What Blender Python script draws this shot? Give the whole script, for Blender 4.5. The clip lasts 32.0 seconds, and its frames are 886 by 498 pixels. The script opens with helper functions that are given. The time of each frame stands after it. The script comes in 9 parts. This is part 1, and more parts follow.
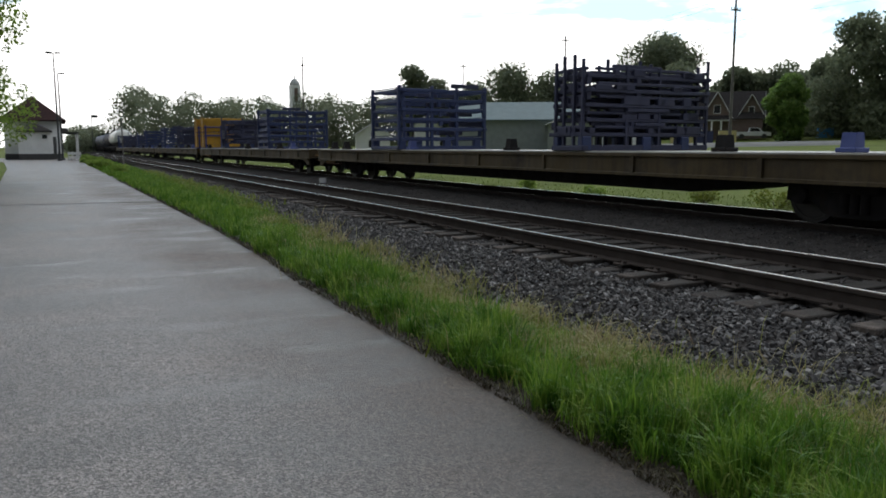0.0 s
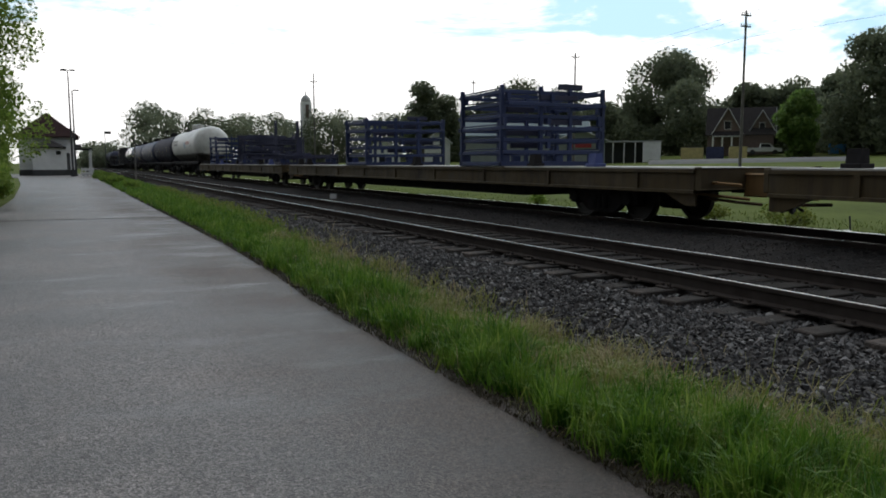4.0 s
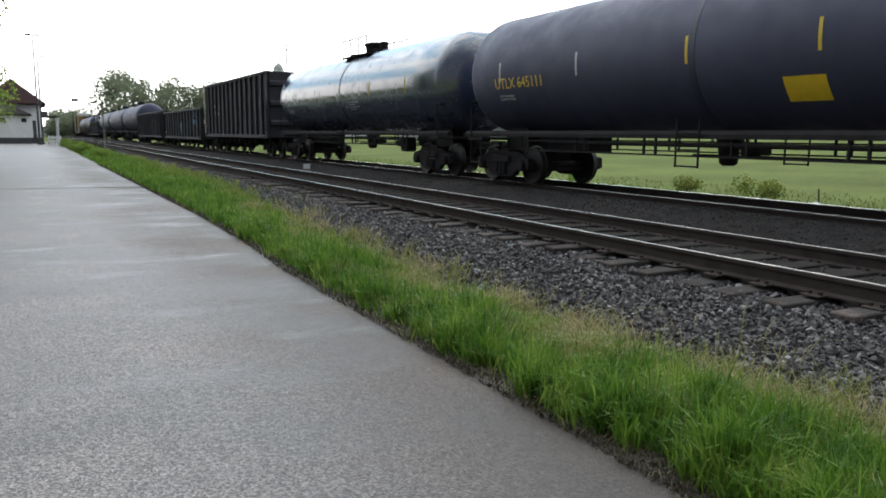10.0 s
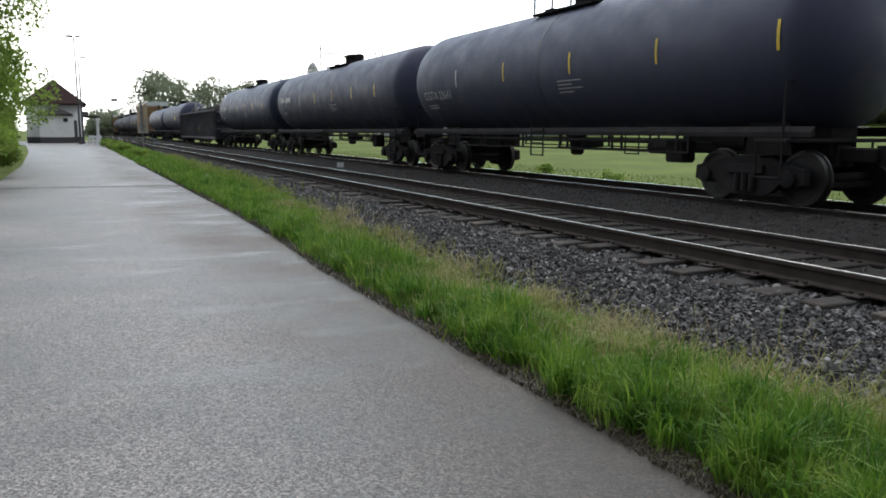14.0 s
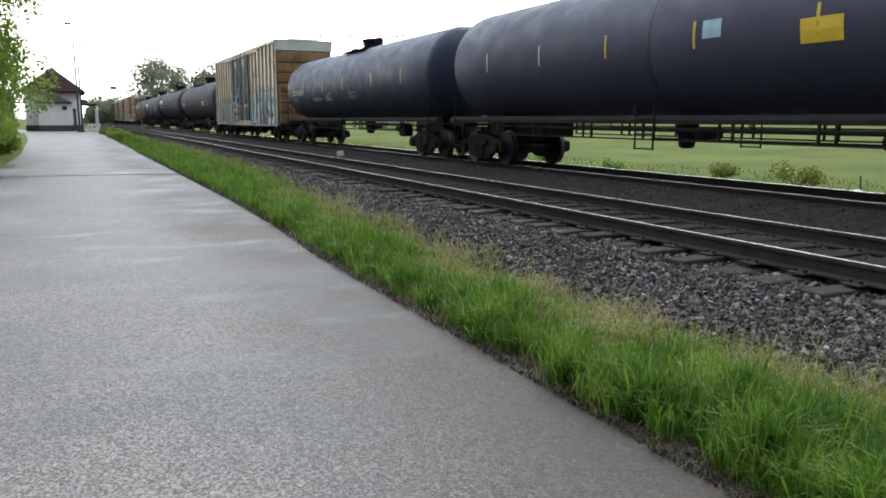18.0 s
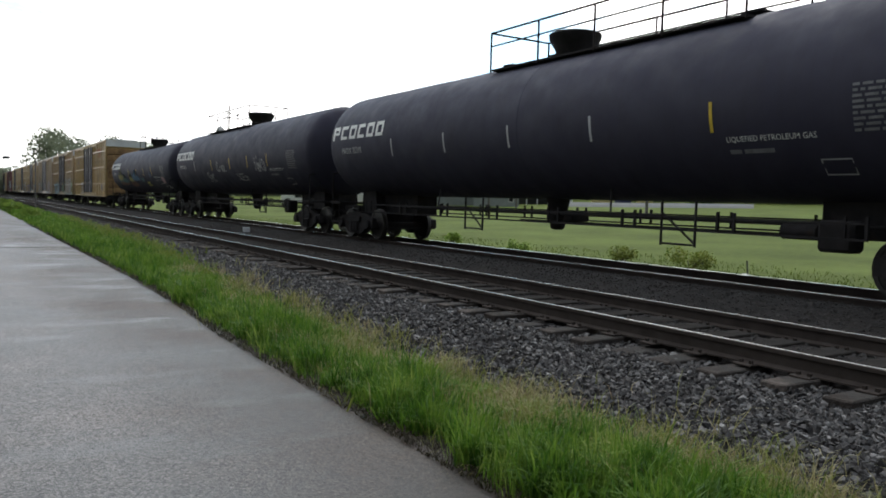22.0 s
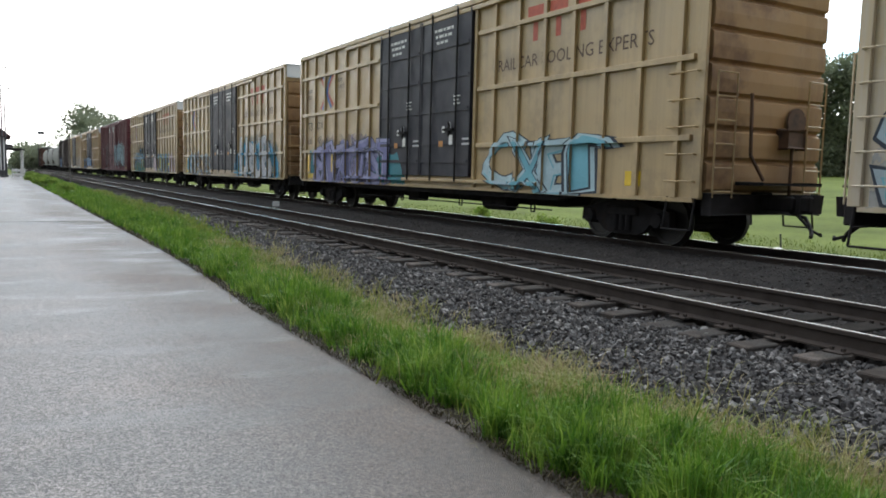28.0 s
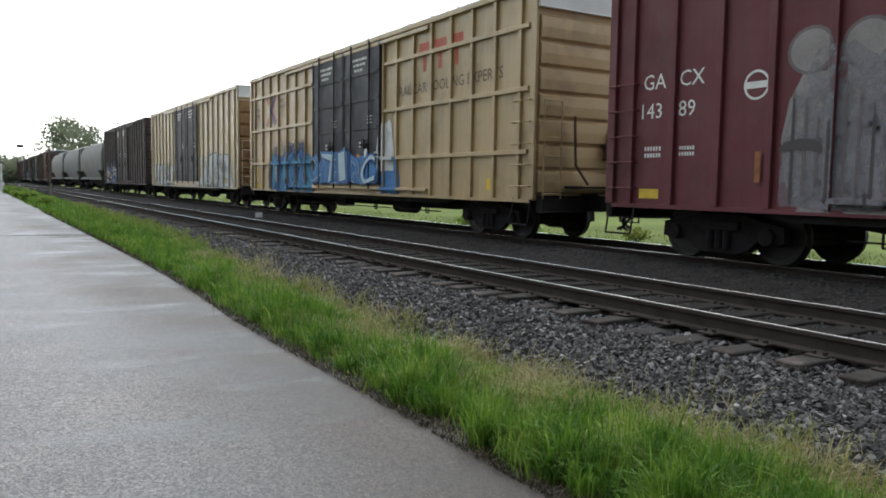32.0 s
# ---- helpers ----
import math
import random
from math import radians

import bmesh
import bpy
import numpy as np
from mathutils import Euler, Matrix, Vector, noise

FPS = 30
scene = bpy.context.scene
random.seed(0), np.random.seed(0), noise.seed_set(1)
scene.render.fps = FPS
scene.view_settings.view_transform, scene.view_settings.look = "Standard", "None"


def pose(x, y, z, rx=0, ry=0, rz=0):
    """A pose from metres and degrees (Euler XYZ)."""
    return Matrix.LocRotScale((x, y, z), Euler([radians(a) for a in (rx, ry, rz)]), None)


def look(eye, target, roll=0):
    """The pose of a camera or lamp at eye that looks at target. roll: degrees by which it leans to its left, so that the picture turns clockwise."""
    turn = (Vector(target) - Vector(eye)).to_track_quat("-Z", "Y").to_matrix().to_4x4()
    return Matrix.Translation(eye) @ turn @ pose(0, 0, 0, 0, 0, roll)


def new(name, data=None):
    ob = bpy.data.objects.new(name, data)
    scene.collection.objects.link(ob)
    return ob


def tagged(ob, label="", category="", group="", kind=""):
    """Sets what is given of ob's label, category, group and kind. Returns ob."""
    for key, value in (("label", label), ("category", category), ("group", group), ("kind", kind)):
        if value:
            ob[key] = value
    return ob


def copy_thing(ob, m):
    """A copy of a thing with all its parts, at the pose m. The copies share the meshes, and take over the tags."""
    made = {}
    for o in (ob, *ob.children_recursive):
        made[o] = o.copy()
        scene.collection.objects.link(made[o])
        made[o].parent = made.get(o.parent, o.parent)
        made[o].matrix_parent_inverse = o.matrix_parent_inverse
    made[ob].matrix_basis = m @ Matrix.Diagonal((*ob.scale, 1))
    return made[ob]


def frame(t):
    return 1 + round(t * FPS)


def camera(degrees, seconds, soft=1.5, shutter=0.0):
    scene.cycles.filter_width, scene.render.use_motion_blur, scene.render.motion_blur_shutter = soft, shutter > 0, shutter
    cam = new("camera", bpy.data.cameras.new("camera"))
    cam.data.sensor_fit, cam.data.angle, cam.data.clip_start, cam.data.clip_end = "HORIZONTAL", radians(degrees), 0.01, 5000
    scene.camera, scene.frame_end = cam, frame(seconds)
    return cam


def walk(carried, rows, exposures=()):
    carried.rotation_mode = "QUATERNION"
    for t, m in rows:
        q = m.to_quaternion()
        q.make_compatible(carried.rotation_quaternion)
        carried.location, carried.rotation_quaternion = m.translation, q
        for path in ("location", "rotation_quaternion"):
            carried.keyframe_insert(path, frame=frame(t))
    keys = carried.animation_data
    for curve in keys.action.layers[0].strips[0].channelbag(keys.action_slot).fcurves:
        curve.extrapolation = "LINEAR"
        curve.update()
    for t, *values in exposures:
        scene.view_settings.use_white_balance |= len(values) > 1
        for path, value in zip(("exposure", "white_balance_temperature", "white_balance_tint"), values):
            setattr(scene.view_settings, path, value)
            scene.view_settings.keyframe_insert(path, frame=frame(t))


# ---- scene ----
# ---- the camera ----
cam = camera(60.0, 32.0, 1.8)
EYE_Z = 1.574
# seconds, yaw, pitch, roll of the hand-held camera, which turns on one spot
VIEW = [
    (0, -26.79, -7.58, 0.05), (0.5, -26.16, -7.65, 0.56), (1, -26.04, -8.19, 0.65), (1.5, -26.55, -7.95, 0.53),
    (2, -26.43, -7.88, 0.38), (2.5, -25.47, -8.00, 0.91), (3, -24.80, -7.68, 0.66), (3.5, -25.47, -7.01, 0.42),
    (5.5, -27.26, -4.25, -0.66), (6, -27.99, -3.20, -1.00), (6.5, -28.45, -4.06, -1.02), (7, -28.22, -5.03, -0.66),
    (7.5, -28.46, -6.16, -0.18), (8, -29.49, -6.10, -0.37), (8.5, -29.92, -6.44, -1.03), (9, -28.96, -7.29, -0.92),
    (9.5, -28.48, -7.56, -0.59), (10, -27.91, -8.56, -0.34), (10.5, -27.51, -7.32, -0.14), (11, -27.04, -8.24, -0.30),
    (11.5, -25.99, -7.83, -0.23), (12, -25.97, -8.03, -0.07), (12.5, -25.88, -7.89, 0.00), (13, -26.06, -8.12, -0.01),
    (13.5, -25.76, -7.25, -0.27), (14, -25.48, -8.69, -0.16), (14.5, -25.42, -8.35, -0.09),
    (16.5, -24.91, -9.22, -0.46), (17, -24.78, -9.73, -0.51), (17.5, -24.96, -10.17, -0.50),
    (18, -25.48, -9.55, -0.17), (18.5, -25.76, -8.34, -0.28), (19, -26.06, -7.42, -0.53), (19.5, -28.34, -5.70, -0.88),
    (20, -31.44, -3.49, -0.96), (20.5, -32.65, -2.90, -1.08), (21, -32.25, -3.61, -1.15), (21.5, -32.19, -4.11, -1.35),
    (22, -32.23, -3.55, -1.58), (22.5, -32.06, -3.78, -1.45), (23, -31.36, -3.69, -1.47), (23.5, -30.90, -4.87, -1.31),
    (24, -30.92, -5.27, -1.30), (24.5, -30.21, -4.95, -1.86), (25, -30.17, -5.17, -1.68), (25.5, -30.12, -5.33, -1.69),
    (26, -29.85, -5.11, -1.61), (26.5, -29.82, -5.16, -1.54), (28.5, -30.23, -5.93, -1.37), (29, -29.90, -6.61, -0.86),
    (29.5, -30.47, -6.68, -1.05), (30, -30.13, -6.93, -0.80), (30.5, -29.83, -6.15, -0.65), (31, -30.13, -4.95, -0.94),
    (31.5, -30.27, -5.43, -0.73), (32, -31.36, -4.85, -0.83),
]
EXPOSURE = [(0, -1.3), (1, -1.17), (2, -1.17), (3.6, -1.35), (5.2, -3.08), (6.5, -3.08), (7.0, -2.45), (7.6, -1.15), (8.2, -0.48), (10, -0.48), (12, -0.72), (13, -0.85), (14, -0.58), (17, -0.54), (18.5, -0.24), (19.2, -0.42), (20, -0.75), (20.8, -1.0), (22, -0.88), (23, -0.94), (24, -0.5), (25, -0.48), (26, -0.42), (28, -0.25), (30, -0.18), (31, -0.18), (32, -0.33)]
walk(cam, [(t, pose(0, 0, EYE_Z, 90 + p, r, y)) for t, y, p, r in VIEW], EXPOSURE)
# ---- world and sun ----
world = bpy.data.worlds.new("sky")
scene.world = world
world.use_nodes = True
wn, wl = world.node_tree.nodes, world.node_tree.links
wn.clear()
SUN_ELEVATION, SUN_TURN = 42, 38  # degrees above the horizon; degrees clockwise from the track's direction
sky = wn.new("ShaderNodeTexSky")
sky.sky_type, sky.sun_disc = "NISHITA", False
sky.sun_elevation, sky.sun_rotation = radians(SUN_ELEVATION), radians(SUN_TURN)
sky.air_density, sky.dust_density, sky.altitude = 1.0, 0.8, 200
coord = wn.new("ShaderNodeTexCoord")
stretch = wn.new("ShaderNodeMapping")
stretch.inputs["Scale"].default_value = (1.0, 1.5, 4.2)
stretch.inputs["Rotation"].default_value = (0.25, 0.1, 0.5)
puffs = wn.new("ShaderNodeTexNoise")
puffs.inputs["Scale"].default_value, puffs.inputs["Detail"].default_value = 2.5, 12
puffs.inputs["Roughness"].default_value, puffs.inputs["Distortion"].default_value = 0.66, 0.35
cover = wn.new("ShaderNodeValToRGB")
cover.color_ramp.elements[0].position, cover.color_ramp.elements[1].position = 0.44, 0.55
cover.color_ramp.elements[0].color = (0.62, 0.62, 0.62, 1)
blue = wn.new("ShaderNodeBackground")
white = wn.new("ShaderNodeBackground")
blue.inputs["Strength"].default_value = 0.15
white.inputs["Color"].default_value, white.inputs["Strength"].default_value = (0.98, 0.99, 1.0, 1), 1.0
mixed = wn.new("ShaderNodeMixShader")
out = wn.new("ShaderNodeOutputWorld")
wl.new(coord.outputs["Generated"], stretch.inputs["Vector"])
wl.new(stretch.outputs["Vector"], puffs.inputs["Vector"])
low = wn.new("ShaderNodeSeparateXYZ")
wl.new(coord.outputs["Generated"], low.inputs["Vector"])
thick = wn.new("ShaderNodeMapRange")
thick.inputs["From Min"].default_value, thick.inputs["From Max"].default_value = 0.02, 0.16
thick.inputs["To Min"].default_value, thick.inputs["To Max"].default_value = 0.3, 0.0
wl.new(low.outputs["Z"], thick.inputs["Value"])
thicker = wn.new("ShaderNodeMath")
wl.new(puffs.outputs["Fac"], thicker.inputs[0])
wl.new(thick.outputs["Result"], thicker.inputs[1])
wl.new(thicker.outputs[0], cover.inputs["Fac"])
# clouds shine brightest round the sun
sun_way = Vector((math.sin(radians(SUN_TURN)), math.cos(radians(SUN_TURN)), math.tan(radians(SUN_ELEVATION)))).normalized()
towards = wn.new("ShaderNodeVectorMath")
towards.operation = "DOT_PRODUCT"
towards.inputs[1].default_value = sun_way
wl.new(coord.outputs["Generated"], towards.inputs[0])
near_sun = wn.new("ShaderNodeMapRange")
near_sun.interpolation_type = "SMOOTHSTEP"
near_sun.inputs["From Min"].default_value, near_sun.inputs["From Max"].default_value = -0.2, 0.95
near_sun.inputs["To Min"].default_value, near_sun.inputs["To Max"].default_value = 0.33, 5.3
wl.new(towards.outputs["Value"], near_sun.inputs["Value"])
wl.new(near_sun.outputs["Result"], white.inputs["Strength"])
wl.new(sky.outputs["Color"], blue.inputs["Color"])
wl.new(cover.outputs["Color"], mixed.inputs["Fac"])
wl.new(blue.outputs["Background"], mixed.inputs[1])
wl.new(white.outputs["Background"], mixed.inputs[2])
# thin veils between the clouds scatter blue
veil = wn.new("ShaderNodeValToRGB")
veil.color_ramp.elements[0].position, veil.color_ramp.elements[0].color = 0.43, (0.50, 0.78, 1.0, 1)
veil.color_ramp.elements[1].position, veil.color_ramp.elements[1].color = 0.52, (1.0, 0.985, 0.975, 1)
wl.new(thicker.outputs[0], veil.inputs["Fac"])
wl.new(veil.outputs["Color"], white.inputs["Color"])
wl.new(mixed.outputs["Shader"], out.inputs["Surface"])

sun = new("sun", bpy.data.lights.new("sun", "SUN"))
sun.data.energy, sun.data.angle, sun.data.color = 0.9, radians(14), (1.0, 0.95, 0.90)
sun_far = Vector((math.sin(radians(SUN_TURN)), math.cos(radians(SUN_TURN)), math.tan(radians(SUN_ELEVATION))))
sun.matrix_world = look(sun_far * 50, (0, 0, 0))

# ---- plan: metres; y runs along the track, x across it, z = 0 is the lane ----
RAIL_Z = 0.40
NEAR_X, TRAIN_X = 6.66, 11.255
GAUGE = 1.47
SPEED = 19.709


# ---- mesh helpers ----
def box(bm, x0, x1, y0, y1, z0, z1, bevel=0.0):
    """A box between two corners, its edges broken by bevel."""
    made = bmesh.ops.create_cube(bm, size=1.0)["verts"]
    for v in made:
        v.co = Vector(((x0 + x1) / 2 + v.co.x * (x1 - x0), (y0 + y1) / 2 + v.co.y * (y1 - y0), (z0 + z1) / 2 + v.co.z * (z1 - z0)))
    if bevel > 0:
        edges = list({e for v in made for e in v.link_edges})
        bmesh.ops.bevel(bm, geom=edges, offset=bevel, segments=1, affect="EDGES")
    return made


def bar(bm, a, b, r=0.02, n=6):
    """A round bar from a to b."""
    a, b = Vector(a), Vector(b)
    d = b - a
    if d.length < 1e-6:
        return
    m = Matrix.Translation((a + b) / 2) @ d.to_track_quat("Z", "Y").to_matrix().to_4x4()
    bmesh.ops.create_cone(bm, cap_ends=True, segments=n, radius1=r, radius2=r, depth=d.length, matrix=m)


def pipe(bm, pts, r=0.02, n=6):
    for a, b in zip(pts[:-1], pts[1:]):
        bar(bm, a, b, r, n)


def lathe(bm, profile, n=32, axis="y", at=(0, 0, 0)):
    """Turn (distance along the axis, radius) pairs into a closed round body."""
    rings = []
    for s, r in profile:
        ring = []
        for k in range(n):
            a = 2 * math.pi * k / n
            c, q = math.cos(a) * r, math.sin(a) * r
            p = {"y": (c, s, q), "x": (s, c, q), "z": (c, q, s)}[axis]
            ring.append(bm.verts.new((p[0] + at[0], p[1] + at[1], p[2] + at[2])))
        rings.append(ring)
    for r0, r1 in zip(rings[:-1], rings[1:]):
        for k in range(n):
            bm.faces.new((r0[k], r0[(k + 1) % n], r1[(k + 1) % n], r1[k]))
    bm.faces.new(rings[0])
    bm.faces.new(list(reversed(rings[-1])))
    bmesh.ops.recalc_face_normals(bm, faces=bm.faces)


def prism(bm, pts, x0, x1):
    """A plate cut to (y, z) points, from x0 to x1."""
    a = [bm.verts.new((x0, y, z)) for y, z in pts]
    b = [bm.verts.new((x1, y, z)) for y, z in pts]
    faces = [bm.faces.new(a), bm.faces.new(list(reversed(b)))]
    k = len(pts)
    for i in range(k):
        faces.append(bm.faces.new((a[i], b[i], b[(i + 1) % k], a[(i + 1) % k])))
    bmesh.ops.recalc_face_normals(bm, faces=faces)


def prism_y(bm, pts, y0, y1):
    """A bar cut to (x, z) points, from y0 to y1."""
    a = [bm.verts.new((x, y0, z)) for x, z in pts]
    b = [bm.verts.new((x, y1, z)) for x, z in pts]
    faces = [bm.faces.new(a), bm.faces.new(list(reversed(b)))]
    k = len(pts)
    for i in range(k):
        faces.append(bm.faces.new((a[i], b[i], b[(i + 1) % k], a[(i + 1) % k])))
    bmesh.ops.recalc_face_normals(bm, faces=faces)


def mesh_of(name, bm, material, smooth=False):
    me = bpy.data.meshes.new(name)
    bm.to_mesh(me)
    bm.free()
    me.materials.append(material)
    if smooth:
        me.shade_smooth()
        me.set_sharp_from_angle(angle=radians(38))
    return me


def part(name, bm, material, parent=None, label="", smooth=False):
    """Link a bmesh as one mesh object, under a thing or a part."""
    ob = new(name, mesh_of(name, bm, material, smooth))
    ob.parent = parent
    if label:
        tagged(ob, label)
    return ob


def thing(name, label, category, group="", at=(0, 0, 0)):
    ob = new(name)
    ob.empty_display_size = 0.3
    ob.location = at
    return tagged(ob, label, category, group)


def sheet(name, verts, faces, material, smooth=False):
    me = bpy.data.meshes.new(name)
    me.from_pydata(verts, [], faces)
    me.materials.append(material)
    if smooth:
        me.shade_smooth()
    return new(name, me)


# ---- materials ----
def mat(name, color, rough=0.7, metal=0.0, vary=0.15, scale=3.0, bump=0.0, bump_scale=60.0, spots=None, rand=0.0, gloss=0.5):
    """A procedural surface: broad stains, fine grain and relief over one base colour."""
    m = bpy.data.materials.new(name)
    m.use_nodes = True
    n, l = m.node_tree.nodes, m.node_tree.links
    b = n["Principled BSDF"]
    b.inputs["Roughness"].default_value, b.inputs["Metallic"].default_value = rough, metal
    tc = n.new("ShaderNodeTexCoord")
    big, fine = n.new("ShaderNodeTexNoise"), n.new("ShaderNodeTexNoise")
    for node, s, d in ((big, scale, 5), (fine, scale * 17, 3)):
        node.inputs["Scale"].default_value, node.inputs["Detail"].default_value = s, d
        l.new(tc.outputs["Object"], node.inputs["Vector"])
    add = n.new("ShaderNodeMath")
    add.operation = "MULTIPLY_ADD"
    l.new(fine.outputs["Fac"], add.inputs[0])
    add.inputs[1].default_value = 0.5
    l.new(big.outputs["Fac"], add.inputs[2])
    ramp = n.new("ShaderNodeMapRange")
    ramp.inputs["From Min"].default_value, ramp.inputs["From Max"].default_value = 0.45, 1.05
    ramp.inputs["To Min"].default_value, ramp.inputs["To Max"].default_value = 1 - vary, 1 + vary
    l.new(add.outputs[0], ramp.inputs["Value"])
    last = ramp.outputs["Result"]
    if rand:
        info = n.new("ShaderNodeObjectInfo")
        rr = n.new("ShaderNodeMapRange")
        rr.inputs["To Min"].default_value, rr.inputs["To Max"].default_value = 1 - rand, 1 + rand
        l.new(info.outputs["Random"], rr.inputs["Value"])
        mul = n.new("ShaderNodeMath")
        mul.operation = "MULTIPLY"
        l.new(last, mul.inputs[0])
        l.new(rr.outputs["Result"], mul.inputs[1])
        last = mul.outputs[0]
    tint = n.new("ShaderNodeVectorMath")
    tint.operation = "SCALE"
    tint.inputs[0].default_value = color
    l.new(last, tint.inputs["Scale"])
    col = tint.outputs["Vector"]
    if spots:
        sc, lo, hi, spot_color = spots
        rust = n.new("ShaderNodeTexNoise")
        rust.inputs["Scale"].default_value, rust.inputs["Detail"].default_value, rust.inputs["Roughness"].default_value = sc, 6, 0.65
        l.new(tc.outputs["Object"], rust.inputs["Vector"])
        mask = n.new("ShaderNodeMapRange")
        mask.inputs["From Min"].default_value, mask.inputs["From Max"].default_value = lo, hi
        l.new(rust.outputs["Fac"], mask.inputs["Value"])
        mix = n.new("ShaderNodeMix")
        mix.data_type = "RGBA"
        l.new(mask.outputs["Result"], mix.inputs["Factor"])
        l.new(col, mix.inputs["A"])
        mix.inputs["B"].default_value = (*spot_color, 1)
        col = mix.outputs["Result"]
    l.new(col, b.inputs["Base Color"])
    if bump:
        rel = n.new("ShaderNodeTexNoise")
        rel.inputs["Scale"].default_value, rel.inputs["Detail"].default_value = bump_scale, 4
        l.new(tc.outputs["Object"], rel.inputs["Vector"])
        bp = n.new("ShaderNodeBump")
        bp.inputs["Strength"].default_value, bp.inputs["Distance"].default_value = bump, 0.02
        l.new(rel.outputs["Fac"], bp.inputs["Height"])
        l.new(bp.outputs["Normal"], b.inputs["Normal"])
    b.inputs["Specular IOR Level"].default_value = gloss
    m.diffuse_color = (*color, 1)
    return m


def asphalt():
    """Worn asphalt: pale chippings in a dark binder, broad damp stains and streaks across the lane."""
    m = mat("damp asphalt", (0.140, 0.126, 0.119), 0.5, vary=0.07, scale=0.35)
    n, l = m.node_tree.nodes, m.node_tree.links
    b = n["Principled BSDF"]
    base = b.inputs["Base Color"].links[0].from_socket
    tc = n.new("ShaderNodeTexCoord")
    chips = n.new("ShaderNodeTexVoronoi")
    chips.inputs["Scale"].default_value = 120
    l.new(tc.outputs["Object"], chips.inputs["Vector"])
    shade = n.new("ShaderNodeSeparateColor")
    l.new(chips.outputs["Color"], shade.inputs["Color"])
    fleck = n.new("ShaderNodeMapRange")
    fleck.inputs["To Min"].default_value, fleck.inputs["To Max"].default_value = 0.5, 1.55
    l.new(shade.outputs["Red"], fleck.inputs["Value"])
    mp = n.new("ShaderNodeMapping")
    mp.inputs["Scale"].default_value = (0.8, 1.0, 1)
    l.new(tc.outputs["Object"], mp.inputs["Vector"])
    damp = n.new("ShaderNodeTexNoise")
    damp.inputs["Scale"].default_value, damp.inputs["Detail"].default_value, damp.inputs["Roughness"].default_value = 0.5, 4, 0.55
    l.new(mp.outputs["Vector"], damp.inputs["Vector"])
    stain = n.new("ShaderNodeMapRange")
    stain.inputs["From Min"].default_value, stain.inputs["From Max"].default_value = 0.38, 0.62
    stain.inputs["To Min"].default_value, stain.inputs["To Max"].default_value = 0.60, 1.28
    l.new(damp.outputs["Fac"], stain.inputs["Value"])
    k = n.new("ShaderNodeMath")
    k.operation = "MULTIPLY"
    l.new(fleck.outputs["Result"], k.inputs[0])
    pits = n.new("ShaderNodeTexVoronoi")
    pits.inputs["Scale"].default_value = 75
    l.new(tc.outputs["Object"], pits.inputs["Vector"])
    hole = n.new("ShaderNodeSeparateColor")
    l.new(pits.outputs["Color"], hole.inputs["Color"])
    deep = n.new("ShaderNodeMapRange")
    deep.inputs["From Min"].default_value, deep.inputs["From Max"].default_value = 0.05, 0.95
    deep.inputs["To Min"].default_value, deep.inputs["To Max"].default_value = 0.45, 1.35
    l.new(hole.outputs["Green"], deep.inputs["Value"])
    worn = n.new("ShaderNodeMath")
    worn.operation = "MULTIPLY"
    l.new(stain.outputs["Result"], worn.inputs[0])
    l.new(deep.outputs["Result"], worn.inputs[1])
    # damp runs lie across the lane, a few metres apart
    mpx = n.new("ShaderNodeMapping")
    mpx.inputs["Scale"].default_value = (0.6, 1.7, 1)
    mpx.inputs["Rotation"].default_value = (0, 0, 0.12)
    l.new(tc.outputs["Object"], mpx.inputs["Vector"])
    runs = n.new("ShaderNodeTexNoise")
    runs.inputs["Scale"].default_value, runs.inputs["Detail"].default_value, runs.inputs["Roughness"].default_value = 0.8, 5, 0.6
    l.new(mpx.outputs["Vector"], runs.inputs["Vector"])
    run = n.new("ShaderNodeMapRange")
    run.inputs["From Min"].default_value, run.inputs["From Max"].default_value = 0.54, 0.66
    run.inputs["To Min"].default_value, run.inputs["To Max"].default_value = 1.0, 0.72
    l.new(runs.outputs["Fac"], run.inputs["Value"])
    wet = n.new("ShaderNodeMath")
    wet.operation = "MULTIPLY"
    l.new(worn.outputs[0], wet.inputs[0])
    l.new(run.outputs["Result"], wet.inputs[1])
    l.new(wet.outputs[0], k.inputs[1])
    tint = n.new("ShaderNodeVectorMath")
    tint.operation = "SCALE"
    l.new(base, tint.inputs[0])
    l.new(k.outputs[0], tint.inputs["Scale"])
    # earth washed over the verge side of the lane
    xyz = n.new("ShaderNodeSeparateXYZ")
    l.new(tc.outputs["Object"], xyz.inputs["Vector"])
    wob = n.new("ShaderNodeMath")
    wob.operation = "MULTIPLY_ADD"
    l.new(damp.outputs["Fac"], wob.inputs[0])
    wob.inputs[1].default_value = 1.6
    l.new(xyz.outputs["X"], wob.inputs[2])
    edge = n.new("ShaderNodeMapRange")
    edge.interpolation_type = "SMOOTHSTEP"
    edge.inputs["From Min"].default_value, edge.inputs["From Max"].default_value = 1.4, 2.9
    edge.inputs["To Max"].default_value = 0.95
    l.new(wob.outputs[0], edge.inputs["Value"])
    earth = n.new("ShaderNodeMix")
    earth.data_type, earth.blend_type = "RGBA", "MULTIPLY"
    l.new(edge.outputs["Result"], earth.inputs["Factor"])
    l.new(tint.outputs["Vector"], earth.inputs["A"])
    earth.inputs["B"].default_value = (0.42, 0.34, 0.29, 1)
    l.new(earth.outputs["Result"], b.inputs["Base Color"])
    gloss = n.new("ShaderNodeMapRange")
